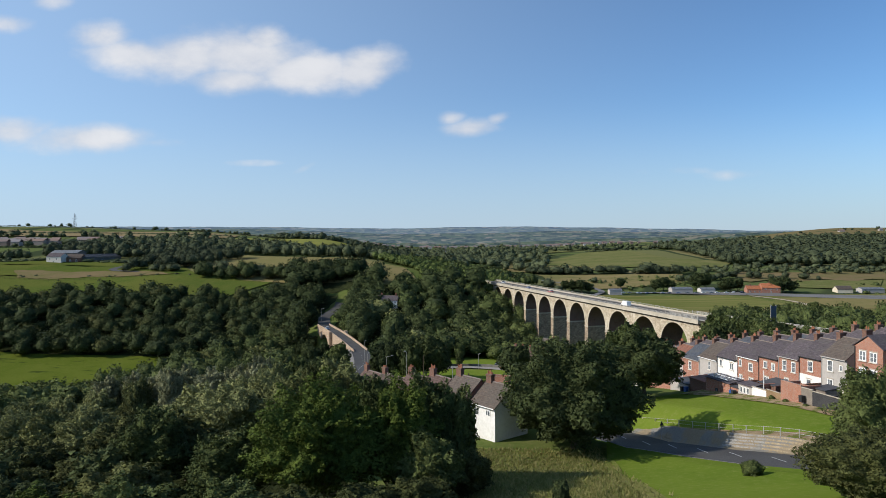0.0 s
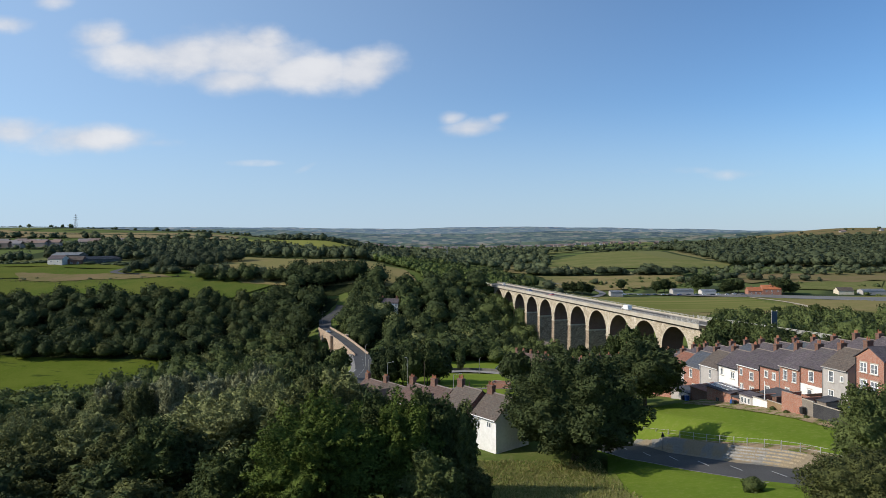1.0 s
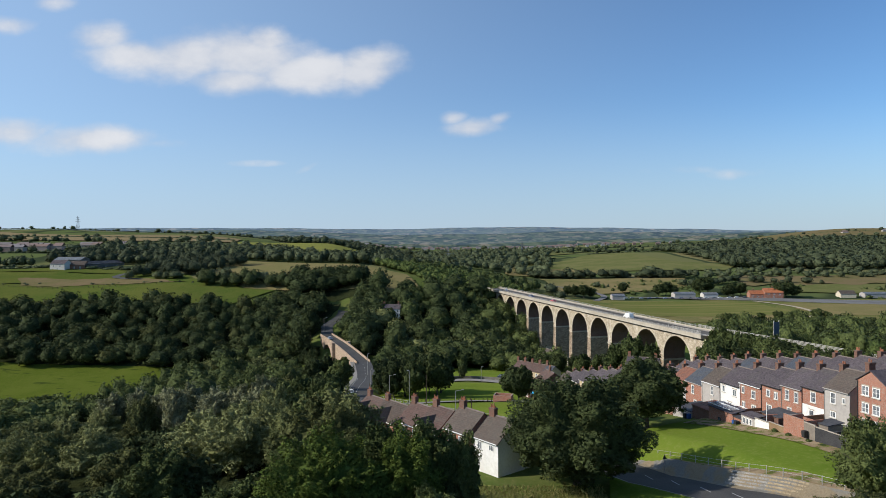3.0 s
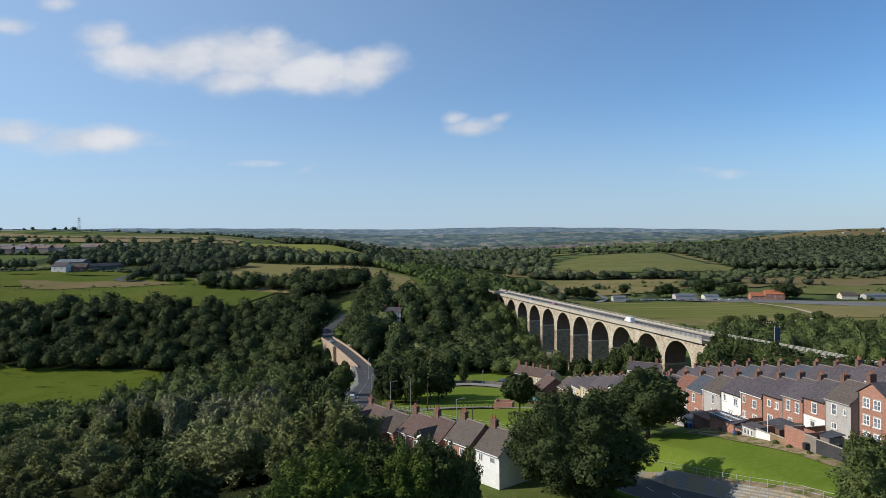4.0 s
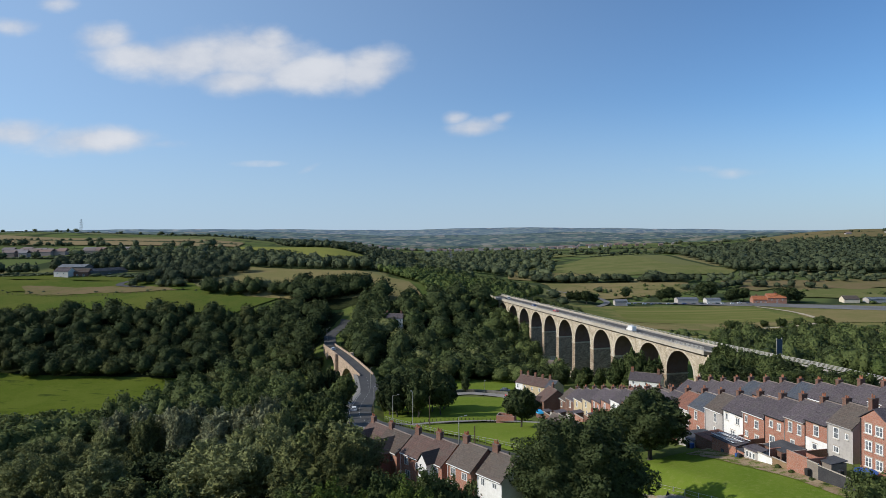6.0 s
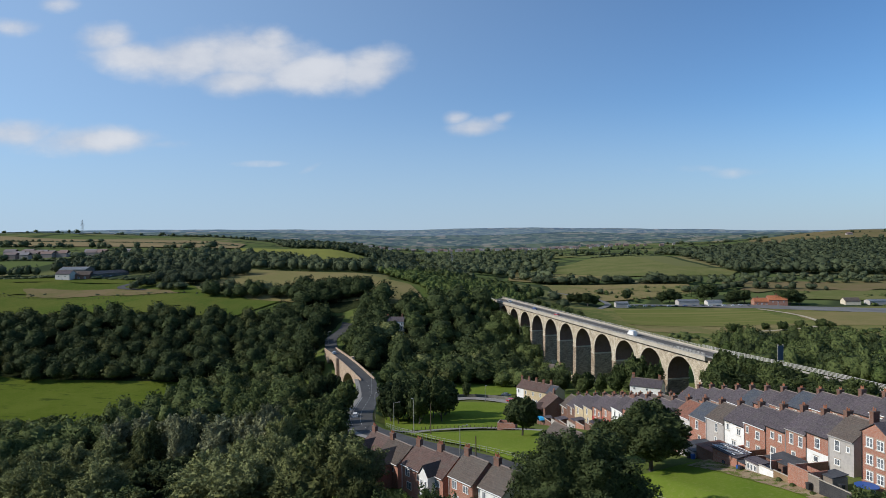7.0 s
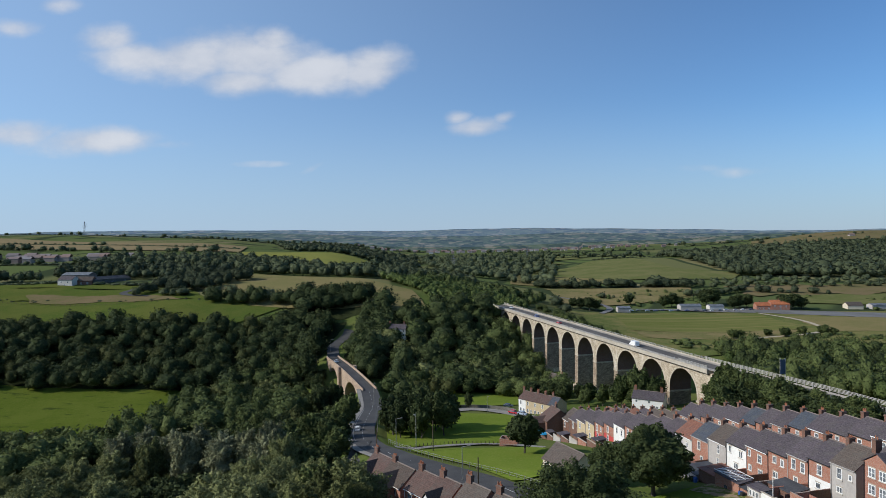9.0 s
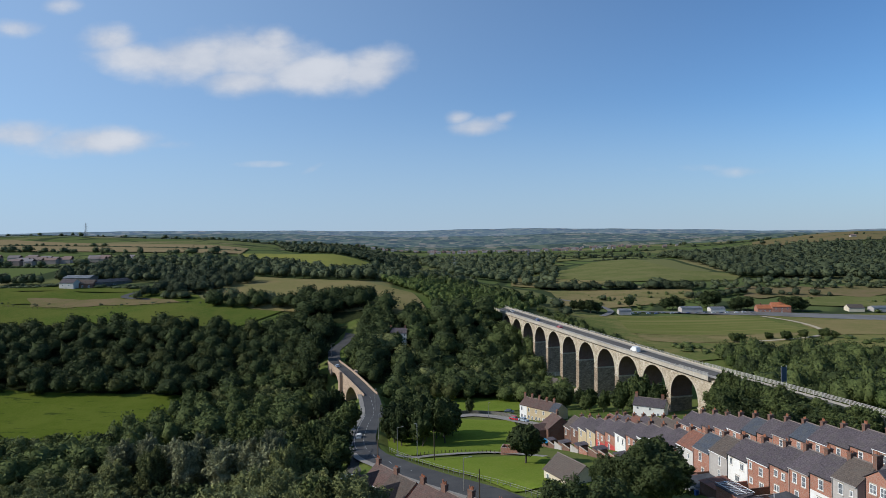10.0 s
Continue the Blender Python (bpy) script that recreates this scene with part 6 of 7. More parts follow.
def semi_row():
    """The stepped row of roadside houses that backs on to the wood."""
    d = Vector((0.63, -0.777)).normalized()
    out = Vector((-d.y, d.x))
    half = 3.55
    # far end of the ridge, its height, length, walls, roof
    specs = ((7.0, 101.6, 33.05, 5.5, "white_render", "tile_brown", "white rendered house with brown tiled roof"), (2.3, 106.0, 33.2, 5.9, "brick", "tile_brown", "red brick house with brown tiled roof"),
             (-2.3, 111.6, 32.1, 5.7, "brick", "tile_redbrown", "red brick house with reddish roof and a white gabled rear wing"), (-6.4, 118.1, 31.0, 7.4, "brick", "tile_redbrown", "brick house with weathered brown roof"),
             (-12.4, 129.0, 28.9, 7.6, "brick", "tile_dark", "brick house with dark tiled rear extension"), (-17.2, 138.5, 27.6, 7.6, "white_render", "tile_redbrown", "white gabled end house with brown roof"))
    for i, (rx, ry, rz, wide, wall, roof, words) in enumerate(specs):
        eave, ridge = 5.0, 7.75
        a = Vector((rx, ry)) - out * half
        h = empty("house", along(a.x, a.y, rz - ridge - 0.2, d.x, d.y), words, "house", "roadside row")
        house_body(h, wide, 2 * half, eave, ridge - 0.05, wall, -3)
        gable_roof(h, wide, 0, 2 * half, eave, ridge, roof, over=0.35, verge=0.12)
        chimney(h, 0.75, half, ridge, 1.2, 0.75, 1.0, 4)
        gutter(h, wide, eave)
        for fx, zz, w, hh in ((0.24, 3.1, 1.1, 1.3), (0.72, 3.2, 1.2, 1.1), (0.3, 0.8, 1.3, 1.3)) if i else ((0.72, 3.6, 0.9, 0.75), (0.24, 3.3, 0.8, 1.1)):
            window(h, fx * wide, zz, w, hh, 0.0, 2, sill=False)
        if i in (2, 4, 5):
            # rear wing with its own gable
            mat = "white_render" if i == 2 else "brick"
            x0, x1, y0 = (1.3, 3.7, -1.7) if i == 2 else ((1.4, 5.6, -3.8) if i == 4 else (1.0, 4.2, -3.0))
            e2, r2 = (5.0, 6.6) if i == 2 else (4.7, 6.9)
            xm = (x0 + x1) / 2
            g = Geo()
            g.quad((x0, y0, -3), (x1, y0, -3), (x1, y0, e2), (xm, y0, r2), (x0, y0, e2))
            g.quad((x0, 0.1, -3), (x0, y0, -3), (x0, y0, e2), (x0, 0.1, e2))
            g.quad((x1, y0, -3), (x1, 0.1, -3), (x1, 0.1, e2), (x1, y0, e2))
            wing = g.make("rear_wing", mat, h)
            g = Geo()
            for s, xe in ((-1, x0 - 0.2), (1, x1 + 0.2)):
                p = [(xm, y0 - 0.2, r2 + 0.12), (xm, 2.7, r2 + 0.12), (xe, 1.2, e2 - 0.02), (xe, y0 - 0.2, e2 - 0.02)]
                q = [(a[0], a[1], a[2] + 0.12) for a in p]
                g.quad(*(q if s < 0 else q[::-1]))
                for k in range(4):
                    g.quad(p[k], p[(k + 1) % 4], q[(k + 1) % 4], q[k])
            g.make("wing_roof", "tile_dark", wing)
            window(h, xm - 0.6, 2.9, 0.5, 1.3, y0, 1, sill=False)
            window(h, xm + 0.6, 2.9, 0.5, 1.3, y0, 1, sill=False)


semi_row()


def simple_house(x, y, z, dx, dy, wide, deep, eave, ridge, wall, roof, words, wins=(), chimneys=(0.1,), group="", name="house", verge=0.2):
    h = empty(name, along(x, y, z, dx, dy), words, "house", group)
    house_body(h, wide, deep, eave, ridge - 0.05, wall, -3)
    gable_roof(h, wide, 0, deep, eave, ridge, roof, over=0.3, verge=verge)
    for c in chimneys:
        chimney(h, c * wide, deep / 2, ridge, 1.0, 0.6, 1.2, 3)
    for fx, zz, w, hh in wins:
        window(h, fx * wide, zz, w, hh, 0.0, 1, sill=False)
    return h


# buff row by the street
for i in range(5):
    d = Vector((13.0, -13.5)).normalized()
    p = Vector((27.2, 258.5)) + d * 3.7 * i
    simple_house(p.x, p.y, 3.4, d.x, d.y, 3.7, 7.5, 6.0, 8.4, "white_render" if i == 0 else "buff_brick", "tile_redbrown" if i < 4 else "slate_blue", "white end terrace with reddish roof" if i == 0 else "buff brick terraced cottage with reddish roof",
                 ((0.3, 3.8, 0.8, 1.4), (0.3, 1.0, 0.9, 1.3), (0.75, 0.2, 0.8, 2.0)), (0.0,), "buff cottages", "cottage", 0.05)
simple_house(65.5, 230, 12.2, 0.85, -0.5, 11, 6.5, 4.0, 6.2, "white_render", "slate", "white rendered cottage with slate roof", ((0.15, 2.6, 0.8, 0.9), (0.55, 2.6, 0.8, 0.9), (0.8, 0.6, 0.9, 1.2)), (0.05, 0.9), "", "cottage")
simple_house(20.6, 144.5, 20.3, 0.45, -0.9, 10, 8.0, 3.4, 6.4, "cream_render", "tile_brown", "low cream bungalow with brown tiled roof", ((0.15, 1.4, 0.9, 1.2),), (), "", "bungalow")
simple_house(48, 318, 0.5, 0.6, -0.8, 9, 7, 3.5, 6.2, "cream_render", "tile_brown", "cottage with brown roof among trees", (), (0.8,), "", "cottage")
simple_house(-42, 398, 14.5, 1, -0.1, 13, 7, 5.0, 7.6, "white_render", "slate", "pale house with slate roof among trees", ((0.7, 3.0, 0.9, 1.3), (0.9, 3.0, 0.9, 1.3), (0.9, 0.6, 0.9, 1.3)), (0.2, 0.9), "", "house")
# farm on the hill
simple_house(-340, 541, 39.6, 0.98, -0.15, 14, 9, 6.0, 9.0, "pale_render", "slate", "pale stone farmhouse with slate roof", ((0.25, 3.4, 1.2, 1.3), (0.7, 3.4, 1.2, 1.3), (0.5, 0.8, 1.2, 1.4)), (), "farm", "farmhouse")
simple_house(-326, 545, 40.0, 0.98, 0.1, 13, 9, 4.6, 7.6, "dark_brick", "tile_dark", "dark brick farm barn with tiled roof", ((0.3, 1.0, 1.2, 2.0), (0.7, 1.0, 1.2, 2.0)), (), "farm", "barn")
simple_house(-313, 549, 40.2, 0.30, 0.95, 42, 11, 4.6, 7.0, "dark_stone", "dark_roof", "long grey farm shed with dark roof", ((0.2, 1.2, 2.2, 1.4), (0.5, 1.2, 2.2, 1.4), (0.8, 1.2, 2.2, 1.4)), (), "farm", "barn")
simple_house(-352, 566, 42.2, 0.99, -0.1, 26, 12, 6.4, 8.6, "dark_stone", "steel_roof", "wide farm shed with blue-grey steel roof", (), (), "farm", "barn")
# on the plain
simple_house(292, 606, 5.4, 0.99, -0.1, 14, 9, 4.4, 7.6, "brick", "tile_orange", "brick house with bright orange tiled roof", ((0.2, 1.4, 1.1, 1.3), (0.5, 1.4, 1.1, 1.3), (0.8, 1.4, 1.1, 1.3)), (0.3,), "", "house")
simple_house(305, 604, 5.4, 0.99, -0.1, 17, 10, 6.0, 9.8, "brick", "tile_orange", "two-storey brick house with orange roof", ((0.2, 3.6, 1.1, 1.3), (0.5, 3.6, 1.1, 1.3), (0.8, 3.6, 1.1, 1.3), (0.5, 0.8, 1.1, 1.6)), (0.5,), "", "house")
simple_house(380, 608, 6, 0.99, -0.1, 14, 10, 3.0, 6.0, "cream_render", "tile_brown", "low shed with hipped brown roof", (), (), "", "shed")
simple_house(402, 606, 6, 0.99, 0, 22, 9, 3.2, 4.6, "grey_render", "steel_roof", "long grey industrial shed", (), (), "", "shed")
simple_house(440, 602, 6, 0.99, 0, 22, 10, 4.0, 5.6, "grey_render", "slate", "plain grey industrial shed", (), (), "", "shed")
simple_house(222, 612, 6, 0.99, 0, 20, 10, 4.0, 5.4, "grey_render", "steel_roof", "grey workshop beside the car park", (), (), "", "shed")
simple_house(250, 612, 6, 0.99, 0, 14, 9, 3.4, 4.8, "pale_render", "steel_roof", "low pale workshop beside the car park", (), (), "", "shed")
simple_house(160, 606, 6, 0.99, 0, 12, 8, 3.2, 4.6, "grey_render", "steel_roof", "low grey metal-roofed shed", (), (), "", "shed")


# ---- yards behind the terrace ----


def yard_frame(y, off):
    """A place off metres out from the rear wall, beside the terrace at y."""
    x, z = terrace_line(y)
    return x - T_OUT.x * off, y - T_OUT.y * off, z


def yard_box(name, ya, yb, off0, off1, tall, mat, words, roof=None, slope=0.0, base=0.0):
    x, y, z = yard_frame(yb, off1)
    z += base - 0.95
    wide, deep = (yb - ya) / -T_DIR.y, off1 - off0
    e = empty(name, along(x, y, z, T_DIR.x, T_DIR.y), words, name.replace("_", " "), "yard buildings")
    g = Geo()
    g.box(0, wide, 0, deep, -2.0, tall)
    body = g.make("wall", mat, e)
    if roof:
        g = Geo()
        p = [(-0.15, -0.2, tall + 0.02), (wide + 0.15, -0.2, tall + 0.02), (wide + 0.15, deep + 0.1, tall + 0.02 + slope), (-0.15, deep + 0.1, tall + 0.02 + slope)]
        q = [(a, b, c + 0.12) for a, b, c in p]
        g.quad(*q)
        g.quad(*p[::-1])
        for k in range(4):
            g.quad(p[k], p[(k + 1) % 4], q[(k + 1) % 4], q[k])
        g.make("roof", roof, e)
    else:
        Geo().box(-0.06, wide + 0.06, -0.06, deep + 0.06, tall, tall + 0.1).make("coping", "lintel_stone", e)
    return e


def yard_wall(ya, yb, off, tall, mat, words, thick=0.24, base=0.0, name="yard_wall"):
    return yard_box(name, ya, yb, off - thick, off, tall, mat, words, None, 0, base)


a = yard_box("outhouse", 114.0, 120.4, 8.2, 10.8, 3.2, "brick", "tall red brick outhouse in a yard", "slate", 0.5)
window(a, 3.0, 1.2, 0.6, 0.5, 0.0, 1, "dark_metal", sill=False)
per = Geo().box(0, 6.2, -0.2, -0.12, 3.82, 3.9).make("pergola_beam", "white_paint", a, "white timber lattice roof")
for yy in (1.6, 3.3):
    Geo().box(0, 6.2, yy, yy + 0.08, 3.82, 3.9).make("pergola_beam", "white_paint", a, "white timber lattice roof")
for i in range(9):
    Geo().box(0.2 + 0.7 * i, 0.28 + 0.7 * i, -0.2, 3.4, 3.75, 3.82).make("slat", "white_paint", per)
b = yard_box("shed", 108.8, 112.0, 8.6, 10.8, 2.3, "grey_render", "grey rendered shed with white windows", "slate", 0.25)
for fx in (0.8, 1.6, 2.4):
    window(b, fx, 1.0, 0.55, 0.95, 0.0, 1, sill=False)
yard_wall(105.6, 108.8, 10.8, 1.9, "white_render", "whitewashed yard wall")
yard_wall(102.6, 105.6, 10.8, 1.6, "timber", "bare timber yard fence", 0.12, name="fence")
x, yy, z = yard_frame(102.6, 10.8)
e = empty("brick_store", along(x, yy, z - 0.95, T_DIR.x, T_DIR.y), "roofless red brick store in a yard", "store", "yard buildings")
for x0, x1, y0, y1, tall in ((0, 4.1, 0, 0.24, 3.3), (0, 0.24, 0.24, 3.6, 3.0), (3.86, 4.1, 0.24, 3.6, 3.1), (0.24, 3.86, 3.36, 3.6, 2.6)):
    Geo().box(x0, x1, y0, y1, -2.0, tall).make("wall", "brick", e)
yard_wall(96.6, 98.6, 10.8, 2.3, "timber_grey", "weathered timber yard gate", 0.15, name="gate")
yard_wall(90.0, 96.6, 10.8, 1.8, "dark_fence", "dark stained yard fence", 0.12, name="fence")
yard_box("lean_to", 107.4, 112.6, 2.4, 6.0, 2.2, "dark_brick", "lean-to with corrugated dark roof", "dark_roof", 0.5)
yard_box("lean_to", 96.8, 99.0, 5.4, 8.2, 2.0, "timber_grey", "weathered timber yard shelter with corrugated roof", "dark_roof", 0.3)
yard_box("outhouse", 112.0, 113.8, 6.5, 10.8, 1.7, "brick", "low brick yard store", "dark_roof", 0.15)
yard_box("outhouse", 120.6, 126.0, 5.0, 10.2, 2.9, "dark_brick", "dark brick outhouse in shade", "tile_red", 0.4)
yard_box("garage", 126.2, 131.6, 4.0, 10.6, 2.5, "grey_render", "pale garage with flat roof", "dark_roof", 0.2)
yard_box("outhouse", 132.0, 140.0, 4.5, 9.8, 2.6, "brick", "brick outhouse with red roof", "tile_red", 0.5)


def yard_lift(y, off):
    """How far the ground lies above the terrace's foot there."""
    x, yy, z = yard_frame(y, off)
    return max(0.0, h1(x, yy) - z + 0.95)


for i in range(12):
    ya = 141.5 + 5.6 * i
    yard_wall(ya, ya + 5.2, 9.5, random.uniform(1.6, 2.2), random.choice(("brick", "dark_brick", "grey_render")), "brick yard wall behind the terrace", base=yard_lift(ya + 2.6, 9.5))
    if i % 2:
        yard_box("outhouse", ya + 0.5, ya + 3.2, 6.0, 9.2, 2.2, "dark_brick", "small dark yard outhouse", "slate", 0.3, base=yard_lift(ya + 1.8, 7.6))
for i, ya in enumerate(EDGES[1:10]):
    x, y, z = yard_frame(ya, 6.6)
    e = empty("yard_wall", along(x, y, z - 0.8, T_OUT.x, T_OUT.y), "brick wall between two yards", "wall", "yard buildings")
    Geo().box(-2.6, 6.6, -0.12, 0.12, -2, 1.9).make("wall", "brick" if i % 3 else "dark_brick", e)
e = empty("awning", along(27.0, 203, h1(27, 203), T_DIR.x, T_DIR.y), "bright blue garden awning", "awning")
Geo().box(0, 4.0, 0, 2.6, 2.1, 2.6, 0.6, 0.5).make("canopy", "blue_canvas", e)
for px, py in ((0.1, 0.1), (3.9, 0.1), (0.1, 2.5), (3.9, 2.5)):
    Geo().tube((px, py, -0.6), (px, py, 2.1), 0.04, None, 6).make("pole", "steel", e)


def wheelie_bin(y, off, mat, words):
    x, yy, z = yard_frame(y, off)
    e = empty("wheelie_bin", along(x, yy, z - 0.9, T_DIR.x, T_DIR.y), words, "bin", "wheelie bins")
    Geo().box(-0.28, 0.28, -0.3, 0.3, 0.06, 1.0, -0.03, -0.03).make("body", mat, e)
    Geo().box(-0.33, 0.33, -0.36, 0.36, 1.0, 1.08, 0.03, 0.03).make("lid", mat, e)
    for s in (-0.24, 0.24):
        Geo().tube((s - 0.04, 0.28, 0.1), (s + 0.04, 0.28, 0.1), 0.1, None, 8).make("wheel", "rubber", e)


for yy, off, mat, words in ((113.0, 11.3, "bin_blue", "blue wheelie bin by a yard gate"), (112.4, 11.4, "dark_metal", "black wheelie bin by a yard gate"), (98.0, 11.3, "dark_metal", "black wheelie bin by a yard gate"),
                            (126.0, 11.0, "bin_blue", "blue wheelie bin beside a garage"), (127.0, 11.1, "dark_metal", "black wheelie bin beside a garage"), (104.2, 7.5, "bin_blue", "blue wheelie bin in a yard"), (95.2, 8.2, "dark_metal", "black wheelie bin in a yard")):
    wheelie_bin(yy, off, mat, words)
x, yy, z = yard_frame(103.6, 9.0)
e = empty("curtain_screen", along(x, yy, z - 0.9, T_DIR.x, T_DIR.y), "turquoise cloth hung in an open yard", "cloth")
Geo().box(0, 1.2, 0, 0.06, 0.5, 2.4).make("cloth", "blue_canvas", e)
x, yy, z = yard_frame(94.0, 5.0)
e = empty("trampoline", along(x, yy, z - 0.9, T_DIR.x, T_DIR.y), "blue edged trampoline in a yard", "trampoline")
Geo().tube((0, 0, 0.8), (0, 0, 0.88), 1.6, None, 20).make("bed", "bin_blue", e)
for k in range(4):
    w = k * math.pi / 2
    Geo().tube((1.4 * math.cos(w), 1.4 * math.sin(w), -0.5), (1.4 * math.cos(w), 1.4 * math.sin(w), 0.8), 0.04, None, 6).make("leg", "steel", e)
x, yy, z = yard_frame(106.8, 10.2)
e = empty("clothes_post", along(x, yy, z - 0.9, T_DIR.x, T_DIR.y), "tall white clothes-line post in a yard", "post")
Geo().tube((0, 0, -0.4), (0, 0, 4.6), 0.06, None, 6).make("post", "white_paint", e)


wrng = random.Random(8)
for yy, off in ((112.6, 11.2), (110.4, 11.3), (109.6, 11.25), (104.0, 11.2), (101.2, 11.2), (97.2, 11.3), (94.6, 11.2), (92.8, 11.25), (91.6, 11.3)):
    x, y, z = yard_frame(yy, off)
    plant("shrub", x, y, "low weeds growing at the foot of a yard wall", wrng.uniform(0.5, 1.1), spread=wrng.uniform(0.9, 1.8), name="shrub", group="weeds")


def brick_pen(x, y):
    """Roofless brick bin store on the green."""
    e = empty("brick_store", along(x, y, h1(x, y), 0.95, -0.3), "small roofless brick store on the green", "store")
    for x0, x1, y0, y1 in ((0, 5.2, 0, 0.25), (0, 0.25, 0.25, 3.4), (4.95, 5.2, 0.25, 3.4), (0.25, 4.95, 3.15, 3.4)):
        Geo().box(x0, x1, y0, y1, -0.8, 1.9).make("wall", "brick", e)


brick_pen(13.4, 181)

# ---- stone revetment and railing beside the road ----


def revetment():
    line = catmull(MAIN[9:14], MAIN_Z[9:14], 1.4)
    line = [(q, d) for q, d in line if 98 - 29 < q.y < 106]
    g, top = Geo(), []
    prev = None
    for q, d in line:
        n = Vector((-d.y, d.x))
        if n.x < 0:
            n = -n
        rise = 1.2 + 0.8 * min(1, max(0, (106 - q.y) / 8)) - 0.9 * max(0, (78 - q.y) / 9)
        a, b, c = q.to_2d() + n * 3.6, q.to_2d() + n * 4.6, q.to_2d() + n * 6.3
        pts = [(a.x, a.y, q.z + 0.05), (b.x, b.y, q.z + 0.22), (c.x, c.y, q.z + rise)]
        if prev:
            for i in range(2):
                g.quad(prev[i], prev[i + 1], pts[i + 1], pts[i])
        prev = pts
        top.append((Vector(pts[2]), d))
    ob = g.make("revetment", "revetment_stone")
    tagged(ob, "sloping stone revetment above the road", "wall", kind="structure")
    # rows of rounded stones set in the bank, in a grey and a buff stretch
    srn = random.Random(21)
    shapes = {}
    for mat in ("cobble_grey", "cobble_buff"):
        st = Geo().box(-0.23, 0.23, -0.17, 0.17, -0.08, 0.035, 0.05, 0.04).make("stone", mat, ob)
        shapes[mat] = st.data
        bpy.data.objects.remove(st)
    for (a0, d0), (a1, d1) in zip(top, top[1:]):
        mat = "cobble_grey" if 84.5 < a0.y < 90 else "cobble_buff" if 79 < a0.y <= 84.5 else None
        if mat is None:
            continue
        n = Vector((-d0.y, d0.x))
        n = -n if n.x < 0 else n
        for c in range(3):
            for r in range(5):
                f, w = (c + 0.5 + srn.uniform(-0.15, 0.15)) / 3, (r + 0.5) / 5
                q = a0.lerp(a1, f) - Vector((n.x, n.y, 0)) * 1.7 * (1 - w)
                q.z = a0.lerp(a1, f).z - 1.78 * (1 - w)
                stone = new("stone", shapes[mat])
                stone.parent = ob
                stone.matrix_basis = Matrix.LocRotScale(q, Euler((math.atan(1.78 / 1.7), 0, math.atan2(d0.y, d0.x) + srn.uniform(-0.08, 0.08))), (srn.uniform(0.8, 1.15), srn.uniform(0.8, 1.2), 1))
    g2 = Geo()
    for (p, d), (q, e) in zip(top, top[1:]):
        g2.quad((p.x, p.y, p.z), (q.x, q.y, q.z), (q.x + 2.4, q.y + 1.2, q.z + 0.3), (p.x + 2.4, p.y + 1.2, p.z + 0.3))
    tagged(g2.make("verge", "track"), "bare earth verge above the stones", "verge", kind="structure")
    fence = new("railing")
    tagged(fence, "galvanised steel tube railing along the lawn", "railing")
    last = None
    for i, (p, d) in enumerate(top):
        if i % 2 == 0:
            Geo().tube((p.x + 0.3, p.y, p.z - 0.3), (p.x + 0.3, p.y, p.z + 1.15), 0.065, None, 6).make("post", "white_rail", fence)
            if last is not None:
                for z in (0.55, 1.08):
                    Geo().tube((last.x + 0.3, last.y, last.z + z), (p.x + 0.3, p.y, p.z + z), 0.024, None, 6).make("rail", "steel", fence)
            last = p


revetment()

# ---- street furniture ----


def street_lamp(x, y, tall, dx, arm=1.6, mat="steel"):
    z = h1(x, y)
    e = empty("street_lamp", pose(x, y, z), "slim grey street lamp post", "lamp", "street lamps")
    Geo().tube((0, 0, -0.5), (0, 0, tall), 0.11, 0.07, 8).make("pole", mat, e)
    Geo().tube((0, 0, tall - 0.05), (dx * arm, 0, tall + 0.25), 0.05, 0.04, 6).make("arm", mat, e)
    Geo().box(dx * arm - 0.35, dx * arm + 0.35, -0.12, 0.12, tall + 0.2, tall + 0.36, 0.08, 0.03).make("lamp_head", mat, e)


street_lamp(-25.5, 212, 8, 1, 0.4)
street_lamp(-16.5, 182, 8, 1)
street_lamp(-10.5, 178, 9.5, -1, 0.4)
street_lamp(2, 141.5, 7.5, 1)
street_lamp(14.5, 262, 6, 1, 0.5)
street_lamp(-33.5, 268, 9, 1, 0.4)
street_lamp(-72, 372, 8, 1)
for x, y, tall in ((5.3, 134.6, 7.0), (-5.5, 172, 8.5), (-21, 172, 6)):
    e = empty("wooden_pole", pose(x, y, h1(x, y)), "dark wooden utility pole", "pole", "utility poles")
    Geo().tube((0, 0, -0.6), (0, 0, tall), 0.15, 0.11, 8).make("pole", "timber_dark", e)


def warning_sign(x, y, z):
    e = empty("road_sign", pose(x, y, z, 0, 0, 25), "grey-backed triangular road sign on a post", "sign")
    Geo().tube((0, 0, -0.4), (0, 0, 2.9), 0.04, None, 6).make("post", "steel", e)
    g = Geo()
    g.quad((-0.4, -0.06, 2.2), (0.4, -0.06, 2.2), (0, -0.06, 2.9))
    g.quad((0.4, -0.03, 2.2), (-0.4, -0.03, 2.2), (0, -0.03, 2.9))
    g.make("plate", "dark_metal", e)


warning_sign(31.2 + 3.4, 100.2, 23.7)


def direction_sign():
    e = empty("road_sign", V_POSE @ pose(254.6, V_WIDE + 1.6, v_road(254.6), 0, 0, 0), "tall blue-grey road sign on two white posts", "sign")
    Geo().box(-0.05, 0.05, 0.0, 2.0, 1.6, 6.4).make("plate", "sign_back", e)
    for y in (0.2, 2.1):
        Geo().box(-0.28, -0.08, y - 0.1, y + 0.1, -1.5, 6.8).make("post", "white_rail", e)


direction_sign()

